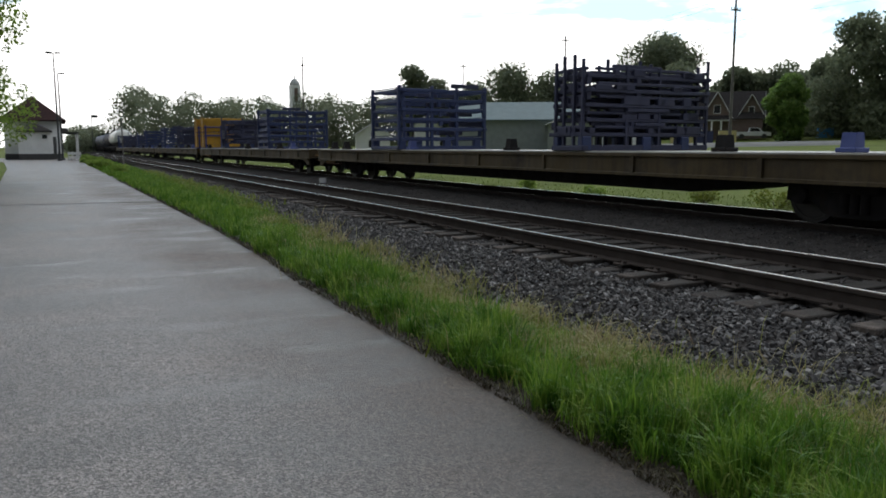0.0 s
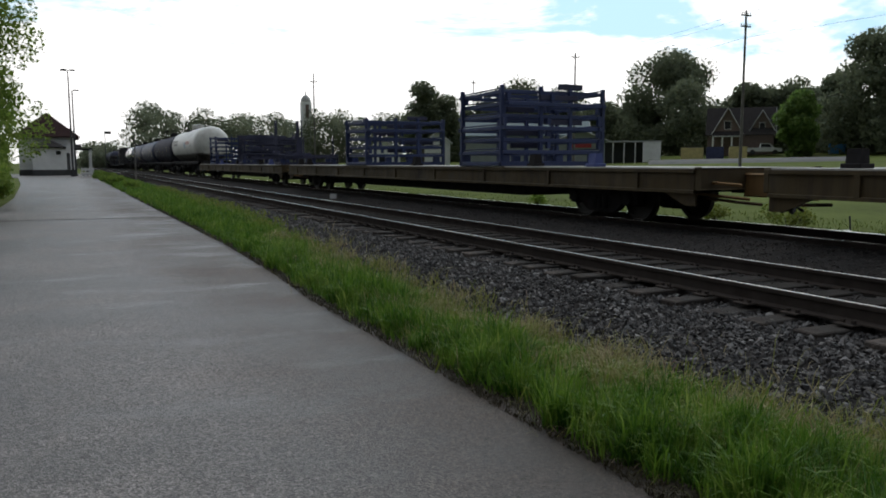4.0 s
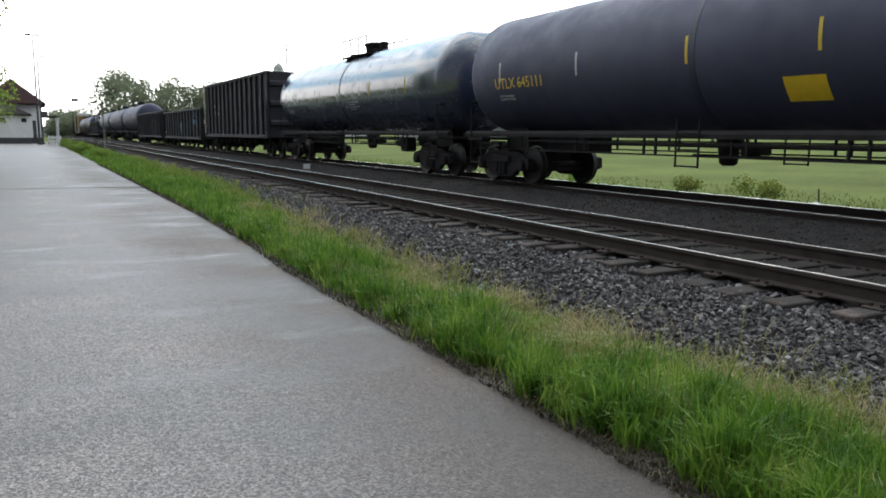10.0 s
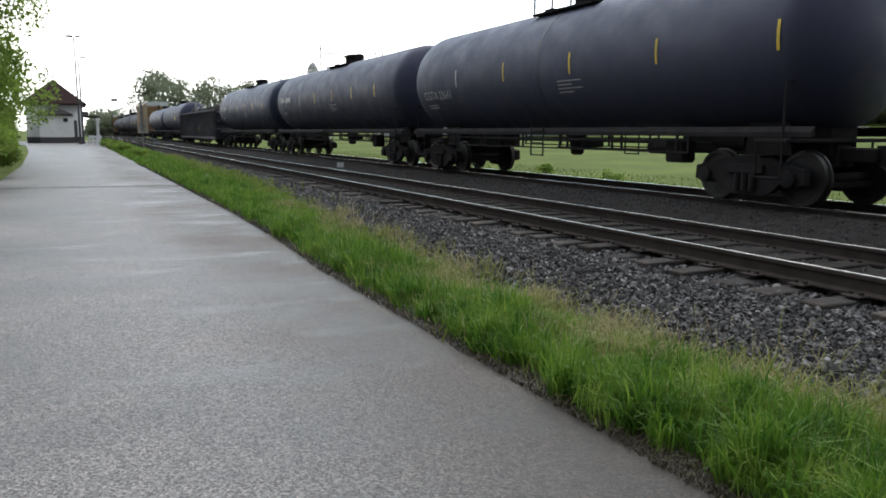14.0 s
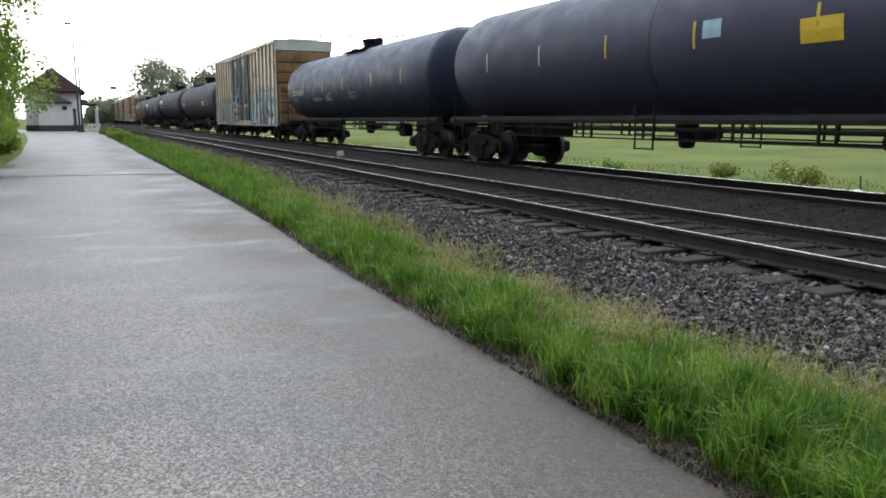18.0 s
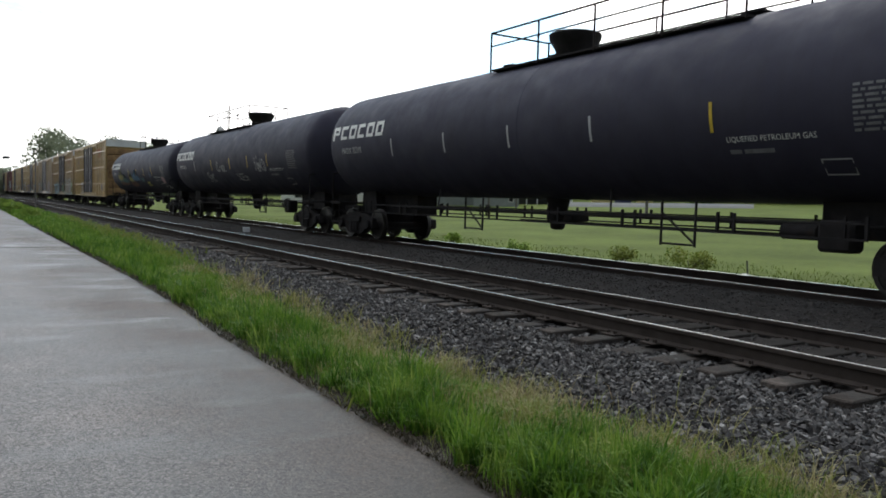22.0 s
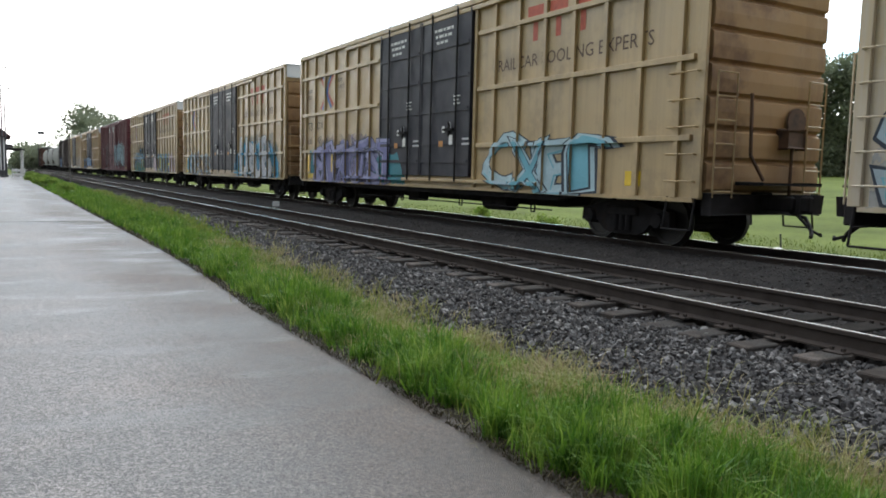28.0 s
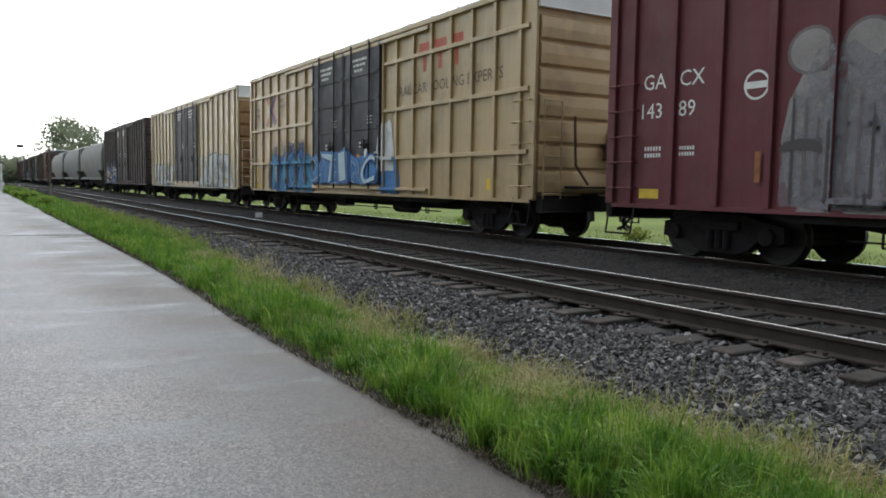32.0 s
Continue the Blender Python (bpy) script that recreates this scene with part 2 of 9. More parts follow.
    gloss.inputs["From Min"].default_value, gloss.inputs["From Max"].default_value = 0.38, 0.62
    gloss.inputs["To Min"].default_value, gloss.inputs["To Max"].default_value = 0.46, 0.66
    b.inputs["Specular IOR Level"].default_value = 0.3
    l.new(damp.outputs["Fac"], gloss.inputs["Value"])
    sheen = n.new("ShaderNodeMath")
    sheen.operation = "MULTIPLY"
    l.new(gloss.outputs["Result"], sheen.inputs[0])
    l.new(run.outputs["Result"], sheen.inputs[1])
    l.new(sheen.outputs[0], b.inputs["Roughness"])
    bp = n.new("ShaderNodeBump")
    bp.inputs["Strength"].default_value, bp.inputs["Distance"].default_value = 0.7, 0.006
    l.new(chips.outputs["Distance"], bp.inputs["Height"])
    l.new(bp.outputs["Normal"], b.inputs["Normal"])
    return m


ASPHALT = asphalt()
DARK_BALLAST = mat("oily dark ballast", (0.029, 0.026, 0.025), 0.95, vary=0.35, scale=3, bump=0.9, bump_scale=22, gloss=0.04)
SOIL = mat("soil and dead grass", (0.034, 0.027, 0.016), 0.95, vary=0.4, scale=1.5, bump=0.8, bump_scale=25)
FIELD = mat("mown grass", (0.092, 0.114, 0.030), 0.95, vary=0.35, scale=0.25, bump=0.9, bump_scale=14, gloss=0.05)
RAIL_DULL = mat("dull rail head, worn and shade-dimmed", (0.44, 0.43, 0.42), 0.26, metal=1.0, vary=0.15, scale=4)
RAIL_TOP = mat("polished rail head", (0.82, 0.82, 0.82), 0.2, metal=1.0, vary=0.1, scale=4)
RAIL_RUST = mat("rusted rail web", (0.046, 0.038, 0.034), 0.95, vary=0.3, scale=5, gloss=0.04)
TIE = mat("weathered grey timber", (0.074, 0.062, 0.055), 0.95, vary=0.5, scale=4, bump=0.9, bump_scale=30, rand=0.45, gloss=0.08, spots=(2.6, 0.48, 0.62, (0.045, 0.041, 0.038)))
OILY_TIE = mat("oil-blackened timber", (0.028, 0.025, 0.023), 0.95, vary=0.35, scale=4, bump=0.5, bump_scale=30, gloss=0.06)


# ---- ground, lane and tracks ----
def ground_z(x):
    """The lie of the land across the track."""
    if x < 3.4:
        return -0.05
    if x < 14.0:
        return -0.05
    if x < 18.0:
        return -0.05 + 0.15 * (x - 14) / 4
    return 0.10 + min(x - 18, 160) * 0.027


def build_ground():
    xs = [-3000, -700, -200, -80, -30, -10, 0, 3.4, 8, 14, 16, 18, 22, 30, 45, 60, 80, 110, 178, 400, 1000, 3000]
    ys = [-3000, -600, -200, -60, -20, 0, 20, 60, 120, 200, 320, 600, 1200, 4000]
    verts = [(x, y, ground_z(x)) for y in ys for x in xs]
    w = len(xs)
    faces = [(j * w + i, j * w + i + 1, (j + 1) * w + i + 1, (j + 1) * w + i) for j in range(len(ys) - 1) for i in range(w - 1)]
    tagged(sheet("ground", verts, faces, FIELD, True), "green mown grass ground rising beyond the railway", "ground", kind="structure")
    bm = bmesh.new()
    pts_r = [(-30, 2.52), (0, 2.52), (9, 2.57), (12, 2.72), (16, 2.82), (40, 2.82), (66, 2.85), (95, 3.4), (110, 6.0), (128, 6.0)]
    pts_l = [(-30, -3.5), (0, -2.6), (9, -2.35), (12, -2.28), (16, -2.15), (40, -2.2), (66, -3.1), (95, -4.7), (110, -8), (128, -12)]
    top, low = [], []
    for (y, xr), (_, xl) in zip(pts_r, pts_l):
        row = [bm.verts.new((xl + (xr - xl) * k / 6, y, 0.02 * math.sin(math.pi * k / 6))) for k in range(7)]
        top.append(row)
    for a, b in zip(top[:-1], top[1:]):
        for k in range(6):
            bm.faces.new((a[k], a[k + 1], b[k + 1], b[k]))
    ext = bmesh.ops.extrude_face_region(bm, geom=bm.faces[:])
    for v in ext["geom"]:
        if isinstance(v, bmesh.types.BMVert):
            v.co.z -= 0.2
    bmesh.ops.recalc_face_normals(bm, faces=bm.faces)
    tagged(part("road", bm, ASPHALT), "damp grey asphalt lane with darker stains", "lane", kind="structure")
    # a tarred joint runs across the lane
    rnd = random.Random(8)
    rows_ = []
    for k in range(15):
        x = -2.1 + k * 0.345
        y, w = 23.86 - 0.35 * (x + 2.1) / 2.8 + rnd.uniform(-0.06, 0.06), rnd.uniform(0.10, 0.2)
        z = 0.02 * math.sin(math.pi * k / 14) + 0.006
        rows_ += [(x, y, z), (x, y + w, z)]
    tagged(sheet("tar_joint", rows_, [(2 * k, 2 * k + 2, 2 * k + 3, 2 * k + 1) for k in range(14)], DARK_BALLAST), "dark tarred joint across the lane", "joint", kind="structure")
    # ballast bed under both tracks
    prof = [(3.6, -0.06), (4.3, 0.09), (5.0, 0.15), (8.2, 0.16), (8.7, 0.19), (9.3, 0.25), (9.9, 0.30), (10.40, 0.31), (10.44, 0.19), (12.7, 0.185), (13.6, 0.05), (14.3, -0.06)]
    ys = [-60, 0, 20, 60, 140, 300, 900]
    verts = [(x, y, z) for y in ys for x, z in prof]
    w = len(prof)
    faces = [(j * w + i, j * w + i + 1, (j + 1) * w + i + 1, (j + 1) * w + i) for j in range(len(ys) - 1) for i in range(w - 1)]
    rows_ = [(x, y, z) for y in (-60, 0, 20, 60, 140, 300, 900) for x, z in ((NEAR_X - 0.66, 0.15), (NEAR_X - 0.6, 0.214), (NEAR_X + 0.6, 0.214), (NEAR_X + 0.66, 0.15))]
    fill = [(j * 4 + i, j * 4 + i + 1, (j + 1) * 4 + i + 1, (j + 1) * 4 + i) for j in range(6) for i in range(3)]
    tagged(sheet("cinder_fill", rows_, fill, DARK_BALLAST), "dark cinder packed between the rails", "ballast", kind="structure")
    tagged(sheet("ballast_bed", verts, faces, DARK_BALLAST), "dark oily ballast bed under the tracks", "ballast", kind="structure")


def rail(x, steel):
    ob = thing("rail", "long steel rail with a polished head and rusted web", "rail", "railway rails", (x, 0, 0))
    y0, y1 = -60, 900
    bm = bmesh.new()
    t = RAIL_Z
    sec = [(-0.07, t - 0.175), (0.07, t - 0.175), (0.07, t - 0.16), (0.014, t - 0.14), (0.012, t - 0.05), (0.036, t - 0.04), (0.036, t - 0.010), (-0.036, t - 0.010), (-0.036, t - 0.04), (-0.012, t - 0.05), (-0.014, t - 0.14), (-0.07, t - 0.16)]
    a = [bm.verts.new((px, y0, pz)) for px, pz in sec]
    b = [bm.verts.new((px, y1, pz)) for px, pz in sec]
    for k in range(len(sec)):
        bm.faces.new((a[k], a[(k + 1) % len(sec)], b[(k + 1) % len(sec)], b[k]))
    bm.faces.new(list(reversed(a)))
    bm.faces.new(b)
    bmesh.ops.recalc_face_normals(bm, faces=bm.faces)
    part("web", bm, RAIL_RUST, ob)
    bm = bmesh.new()
    k = 0.010 if steel == RAIL_DULL else 0.02
    sec = [(-k, t - 0.012), (k, t - 0.012), (k, t - 0.004), (k * 0.8, t - 0.001), (k * 0.4, t), (-k * 0.4, t), (-k * 0.8, t - 0.001), (-k, t - 0.004)]
    a = [bm.verts.new((px, y0, pz)) for px, pz in sec]
    b = [bm.verts.new((px, y1, pz)) for px, pz in sec]
    for k in range(len(sec)):
        bm.faces.new((a[k], a[(k + 1) % len(sec)], b[(k + 1) % len(sec)], b[k]))
    bmesh.ops.recalc_face_normals(bm, faces=bm.faces)
    part("head", bm, steel, ob, "polished steel running surface")


build_ground()
# the train track's nearer rail takes the dull head to paint it shaded
for cx in (NEAR_X, TRAIN_X):
    for side in (-1, 1):
        rail(cx + side * GAUGE / 2, RAIL_TOP if cx + side > TRAIN_X else RAIL_DULL)


# ---- sleepers: those near the lane are pieces of their own, the rest one mesh ----
def sleepers():
    bm = bmesh.new()
    box(bm, -1.30, 1.30, -0.115, 0.115, 0.0, 0.20, 0.012)
    me = mesh_of("sleeper", bm, TIE)
    rnd = random.Random(2)
    track = tagged(new("near_track"), "weathered timber sleepers under the empty track", "track", kind="structure")
    y = -4.0
    while y < 62:
        ob = new("sleeper", me)
        ob.parent = track
        ob.location = (NEAR_X + rnd.uniform(-0.05, 0.05), y + rnd.uniform(-0.03, 0.03), 0.022 + rnd.uniform(-0.03, 0.008))
        ob.rotation_euler = (rnd.uniform(-0.03, 0.03), rnd.uniform(-0.012, 0.012), rnd.uniform(-0.04, 0.04))
        y += 0.545
    bm = bmesh.new()
    while y < 300:
        box(bm, NEAR_X - 1.3, NEAR_X + 1.3, y - 0.11, y + 0.11, 0.05, 0.226)
        y += 0.545
    yy = -20.0
    while yy < 200:
        box(bm, TRAIN_X - 1.3, TRAIN_X + 1.3, yy - 0.11, yy + 0.11, 0.05, 0.196)
        yy += 0.545
    ob = part("far_sleepers", bm, OILY_TIE)
    tagged(ob, "dark timber sleepers of the farther track", "sleepers", kind="stuff")
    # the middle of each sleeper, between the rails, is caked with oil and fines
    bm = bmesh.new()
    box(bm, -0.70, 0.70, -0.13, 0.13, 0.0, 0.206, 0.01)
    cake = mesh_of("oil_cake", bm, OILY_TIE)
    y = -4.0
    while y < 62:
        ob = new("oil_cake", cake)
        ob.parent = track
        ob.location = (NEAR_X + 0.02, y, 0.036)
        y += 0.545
    bm = bmesh.new()
    box(bm, -0.19, 0.19, -0.09, 0.09, 0, 0.018, 0.004)
    for x in (-0.12, 0.12):
        for q in (-0.05, 0.05):
            box(bm, x - 0.014, x + 0.014, q - 0.014, q + 0.014, 0.018, 0.045)
    plate = mesh_of("tie_plate", bm, RAIL_RUST)
    y = -4.0
    while y < 40:
        for s in (-1, 1):
            ob = new("tie_plate", plate)
            ob.parent = track
            ob.location = (NEAR_X + s * GAUGE / 2, y, 0.222)
        y += 0.545


sleepers()


# ---- loose ballast stones ----
def stones(name, count, place, size, material, label, seed):
    rng = np.random.default_rng(seed)
    base = np.array([(1, 0, 0), (-1, 0, 0), (0, 1, 0), (0, -1, 0), (0, 0, 1), (0, 0, -1), (0.6, 0.6, 0.5), (-0.6, -0.5, 0.6)], float)
    tri = np.array([(0, 2, 6), (2, 4, 6), (4, 0, 6), (2, 1, 4), (1, 3, 7), (3, 4, 7), (4, 1, 7), (3, 0, 4), (2, 0, 5), (1, 2, 5), (3, 1, 5), (0, 3, 5)])
    x, y, z = place(rng, count)
    s = size * rng.uniform(0.55, 1.5, count)
    q = rng.normal(size=(count, 4))
    q /= np.linalg.norm(q, axis=1)[:, None]
    w, a, b, c = q.T
    rot = np.stack([1 - 2 * (b * b + c * c), 2 * (a * b - c * w), 2 * (a * c + b * w), 2 * (a * b + c * w), 1 - 2 * (a * a + c * c), 2 * (b * c - a * w),
                    2 * (a * c - b * w), 2 * (b * c + a * w), 1 - 2 * (a * a + b * b)], 1).reshape(count, 3, 3)
    v = base[None] * rng.uniform(0.7, 1.25, (count, len(base), 1)) * rng.uniform(0.55, 1.1, (count, 1, 3))
    v = np.einsum("nij,nkj->nki", rot, v) * s[:, None, None] + np.stack([x, y, z], 1)[:, None]
    f = tri[None] + (np.arange(count) * len(base))[:, None, None]
    me = bpy.data.meshes.new(name)
    me.from_pydata(v.reshape(-1, 3).tolist(), [], f.reshape(-1, 3).tolist())
    me.materials.append(material)
    return tagged(new(name, me), label, "ballast", kind="stuff")


def bed_height(x):
    return np.interp(x, [3.2, 3.6, 4.3, 5.0, 8.2, 8.7, 9.3, 9.9, 10.4, 10.5, 12.7, 13.6, 14.3], [-0.04, -0.02, 0.09, 0.15, 0.16, 0.19, 0.25, 0.30, 0.31, 0.19, 0.185, 0.05, -0.04])


def shoulder(rng, n):
    x = rng.uniform(3.45, 5.85, n)
    y = 1.2 + 26 * rng.random(n) ** 1.9
    return x, y, bed_height(x) + rng.uniform(-0.015, 0.02, n)


def shoulder_far(rng, n):
    x = rng.uniform(3.8, 5.8, n)
    y = rng.uniform(20, 60, n)
    return x, y, bed_height(x) + rng.uniform(-0.01, 0.03, n)


def four_foot(rng, n):
    x = rng.uniform(5.8, 10.4, n)
    y = 1.0 + 34 * rng.random(n) ** 1.7
    lift = np.where(np.abs(x - NEAR_X) < 0.66, 0.058, 0.0)
    return x, y, bed_height(x) + lift + rng.uniform(-0.02, 0.006, n)


STONE = bpy.data.materials.new("broken grey stone")
STONE.use_nodes = True
_n, _l = STONE.node_tree.nodes, STONE.node_tree.links
_g = _n.new("ShaderNodeNewGeometry")
_r = _n.new("ShaderNodeValToRGB")
_r.color_ramp.elements[0].color, _r.color_ramp.elements[1].color = (0.020, 0.018, 0.019, 1), (0.21, 0.20, 0.195, 1)
_e = _r.color_ramp.elements.new(0.78)
_e.color = (0.068, 0.062, 0.060, 1)
_l.new(_g.outputs["Random Per Island"], _r.inputs["Fac"])
_l.new(_r.outputs["Color"], _n["Principled BSDF"].inputs["Base Color"])
_n["Principled BSDF"].inputs["Roughness"].default_value = 0.75
_n["Principled BSDF"].inputs["Specular IOR Level"].default_value = 0.3


def shoulder_behind(rng, n):
    x = rng.uniform(3.8, 5.8, n)
    return x, rng.uniform(-14, 1.4, n), bed_height(x) + rng.uniform(-0.01, 0.02, n)


DARK_STONE = mat("sooty ballast stone", (0.052, 0.048, 0.046), 0.95, vary=0.5, scale=6, gloss=0.1)
stones("ballast_stones", 52000, shoulder, 0.027, STONE, "loose broken grey ballast stones beside the track", 3)
stones("ballast_stones", 9000, shoulder_far, 0.04, STONE, "loose broken grey ballast stones beside the track", 4)
stones("ballast_stones", 7000, shoulder_behind, 0.045, STONE, "loose broken grey ballast stones beside the track", 6)


def verge_near_edge(y):
    """Where the lane gives way to the grass."""
    return np.interp(y, [0, 8.5, 11, 15, 70, 100], [2.47, 2.52, 2.66, 2.76, 2.76, 3.0])


stones("sooty_stones", 40000, four_foot, 0.024, DARK_STONE, "dark sooty ballast stones between the rails", 5)


# ---- grass ----
def leafy(name, colors, glow=0.45, patch_scale=1.6):
    """Thin leaves: each island takes its own green; light passes through."""
    m = bpy.data.materials.new(name)
    m.use_nodes = True
    n, l = m.node_tree.nodes, m.node_tree.links
    b, out_ = n["Principled BSDF"], n["Material Output"]
    b.inputs["Roughness"].default_value, b.inputs["Specular IOR Level"].default_value = 0.5, 0.22
    g = n.new("ShaderNodeNewGeometry")
    ramp = n.new("ShaderNodeValToRGB")
    while len(ramp.color_ramp.elements) < len(colors):
        ramp.color_ramp.elements.new(0.5)
    for i, e in enumerate(ramp.color_ramp.elements):
        e.position, e.color = i / max(1, len(colors) - 1), (*colors[i], 1)
    # whole tufts lean to one shade
    tc = n.new("ShaderNodeTexCoord")
    patch = n.new("ShaderNodeTexNoise")
    patch.inputs["Scale"].default_value, patch.inputs["Detail"].default_value = patch_scale, 3
    l.new(tc.outputs["Object"], patch.inputs["Vector"])
    wide = n.new("ShaderNodeMapRange")
    wide.inputs["From Min"].default_value, wide.inputs["From Max"].default_value = 0.33, 0.67
    l.new(patch.outputs["Fac"], wide.inputs["Value"])
    both = n.new("ShaderNodeMix")
    both.inputs["Factor"].default_value = 0.5
    l.new(g.outputs["Random Per Island"], both.inputs["A"])
    l.new(wide.outputs["Result"], both.inputs["B"])
    l.new(both.outputs["Result"], ramp.inputs["Fac"])
    l.new(ramp.outputs["Color"], b.inputs["Base Color"])
    t = n.new("ShaderNodeBsdfTranslucent")
    l.new(ramp.outputs["Color"], t.inputs["Color"])
    mix = n.new("ShaderNodeMixShader")
    mix.inputs["Fac"].default_value = glow
    l.new(b.outputs["BSDF"], mix.inputs[1])
    l.new(t.outputs["BSDF"], mix.inputs[2])
    l.new(mix.outputs["Shader"], out_.inputs["Surface"])
    m.diffuse_color = (*colors[0], 1)
    return m


GRASS = leafy("fresh verge grass", [(0.020, 0.052, 0.008), (0.056, 0.138, 0.014), (0.140, 0.240, 0.028), (0.30, 0.36, 0.09)], 0.5, 3.4)
STRAW = leafy("pale straw", [(0.16, 0.19, 0.05), (0.30, 0.29, 0.11), (0.42, 0.36, 0.20)], 0.4)
SHADE_BLADE = leafy("dark brown blades for grass shade", [(0.022, 0.018, 0.010), (0.045, 0.034, 0.018), (0.032, 0.036, 0.012)], 0.1)
DRY = leafy("dry straw-coloured grass", [(0.09, 0.13, 0.025), (0.20, 0.21, 0.05), (0.36, 0.31, 0.16), (0.20, 0.115, 0.09)], 0.4, 2.6)
WEED = leafy("yellow-green weeds", [(0.09, 0.15, 0.025), (0.19, 0.21, 0.04), (0.08, 0.13, 0.025)])
LEAF = leafy("sunlit tree leaves", [(0.10, 0.17, 0.03), (0.17, 0.25, 0.045), (0.28, 0.34, 0.08)], 0.58)
# far trees: greens lifted towards grey, painting in the air's haze
DARK_LEAF = leafy("dark tree leaves, greyed for haze", [(0.11, 0.13, 0.085), (0.16, 0.185, 0.115), (0.22, 0.25, 0.15)], 0.55, 0.25)
# skyline leaves: paled and greyed so the colour carries the distance haze
HAZY_LEAF = leafy("leaves greyed with painted haze", [(0.15, 0.175, 0.12), (0.20, 0.225, 0.15), (0.26, 0.285, 0.18)], 0.4, 0.12)
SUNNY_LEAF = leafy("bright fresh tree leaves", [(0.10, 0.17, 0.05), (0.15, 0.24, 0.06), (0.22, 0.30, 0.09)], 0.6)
BARK = mat("grey-brown bark", (0.07, 0.055, 0.045), 0.9, vary=0.4, scale=6, bump=0.8, bump_scale=20)


def blades(name, x, y, z, height, width, lean, material, label, seed, category="grass"):
    """Bent tapering blades from arrays of places, heights and widths."""
    rng = np.random.default_rng(seed)
    n = len(x)
    turn = rng.uniform(0, 2 * np.pi, n)
    bend = rng.uniform(0, 2 * np.pi, n)
    dx, dy = np.cos(turn) * width / 2, np.sin(turn) * width / 2
    lx, ly = np.cos(bend) * lean * height, np.sin(bend) * lean * height
    p = np.stack([x, y, z], 1)
    up = np.zeros((n, 3))
    v = np.empty((n, 5, 3))
    v[:, 0] = p - np.stack([dx, dy, 0 * dx], 1)
    v[:, 1] = p + np.stack([dx, dy, 0 * dx], 1)
    mid = p + np.stack([lx * 0.35, ly * 0.35, height * 0.58], 1)
    v[:, 2] = mid + np.stack([dx, dy, 0 * dx], 1) * 0.75
    v[:, 3] = mid - np.stack([dx, dy, 0 * dx], 1) * 0.75
    v[:, 4] = p + np.stack([lx, ly, height * (1 - 0.35 * lean)], 1)
    k = np.arange(n)[:, None] * 5
    quads = (k + np.array([[0, 1, 2, 3]])).tolist()
    tris = (k + np.array([[3, 2, 4]])).tolist()
    me = bpy.data.meshes.new(name)
    me.from_pydata(v.reshape(-1, 3).tolist(), [], quads + tris)
    me.materials.append(material)
    return tagged(new(name, me), label, category, kind="stuff")


def verge_far_edge(y):
    """Where the grass gives way to the stones."""
    return np.interp(y, [0, 3, 6, 10, 16, 22, 40, 90], [4.0, 3.85, 3.6, 3.75, 4.2, 4.75, 4.9, 5.0])


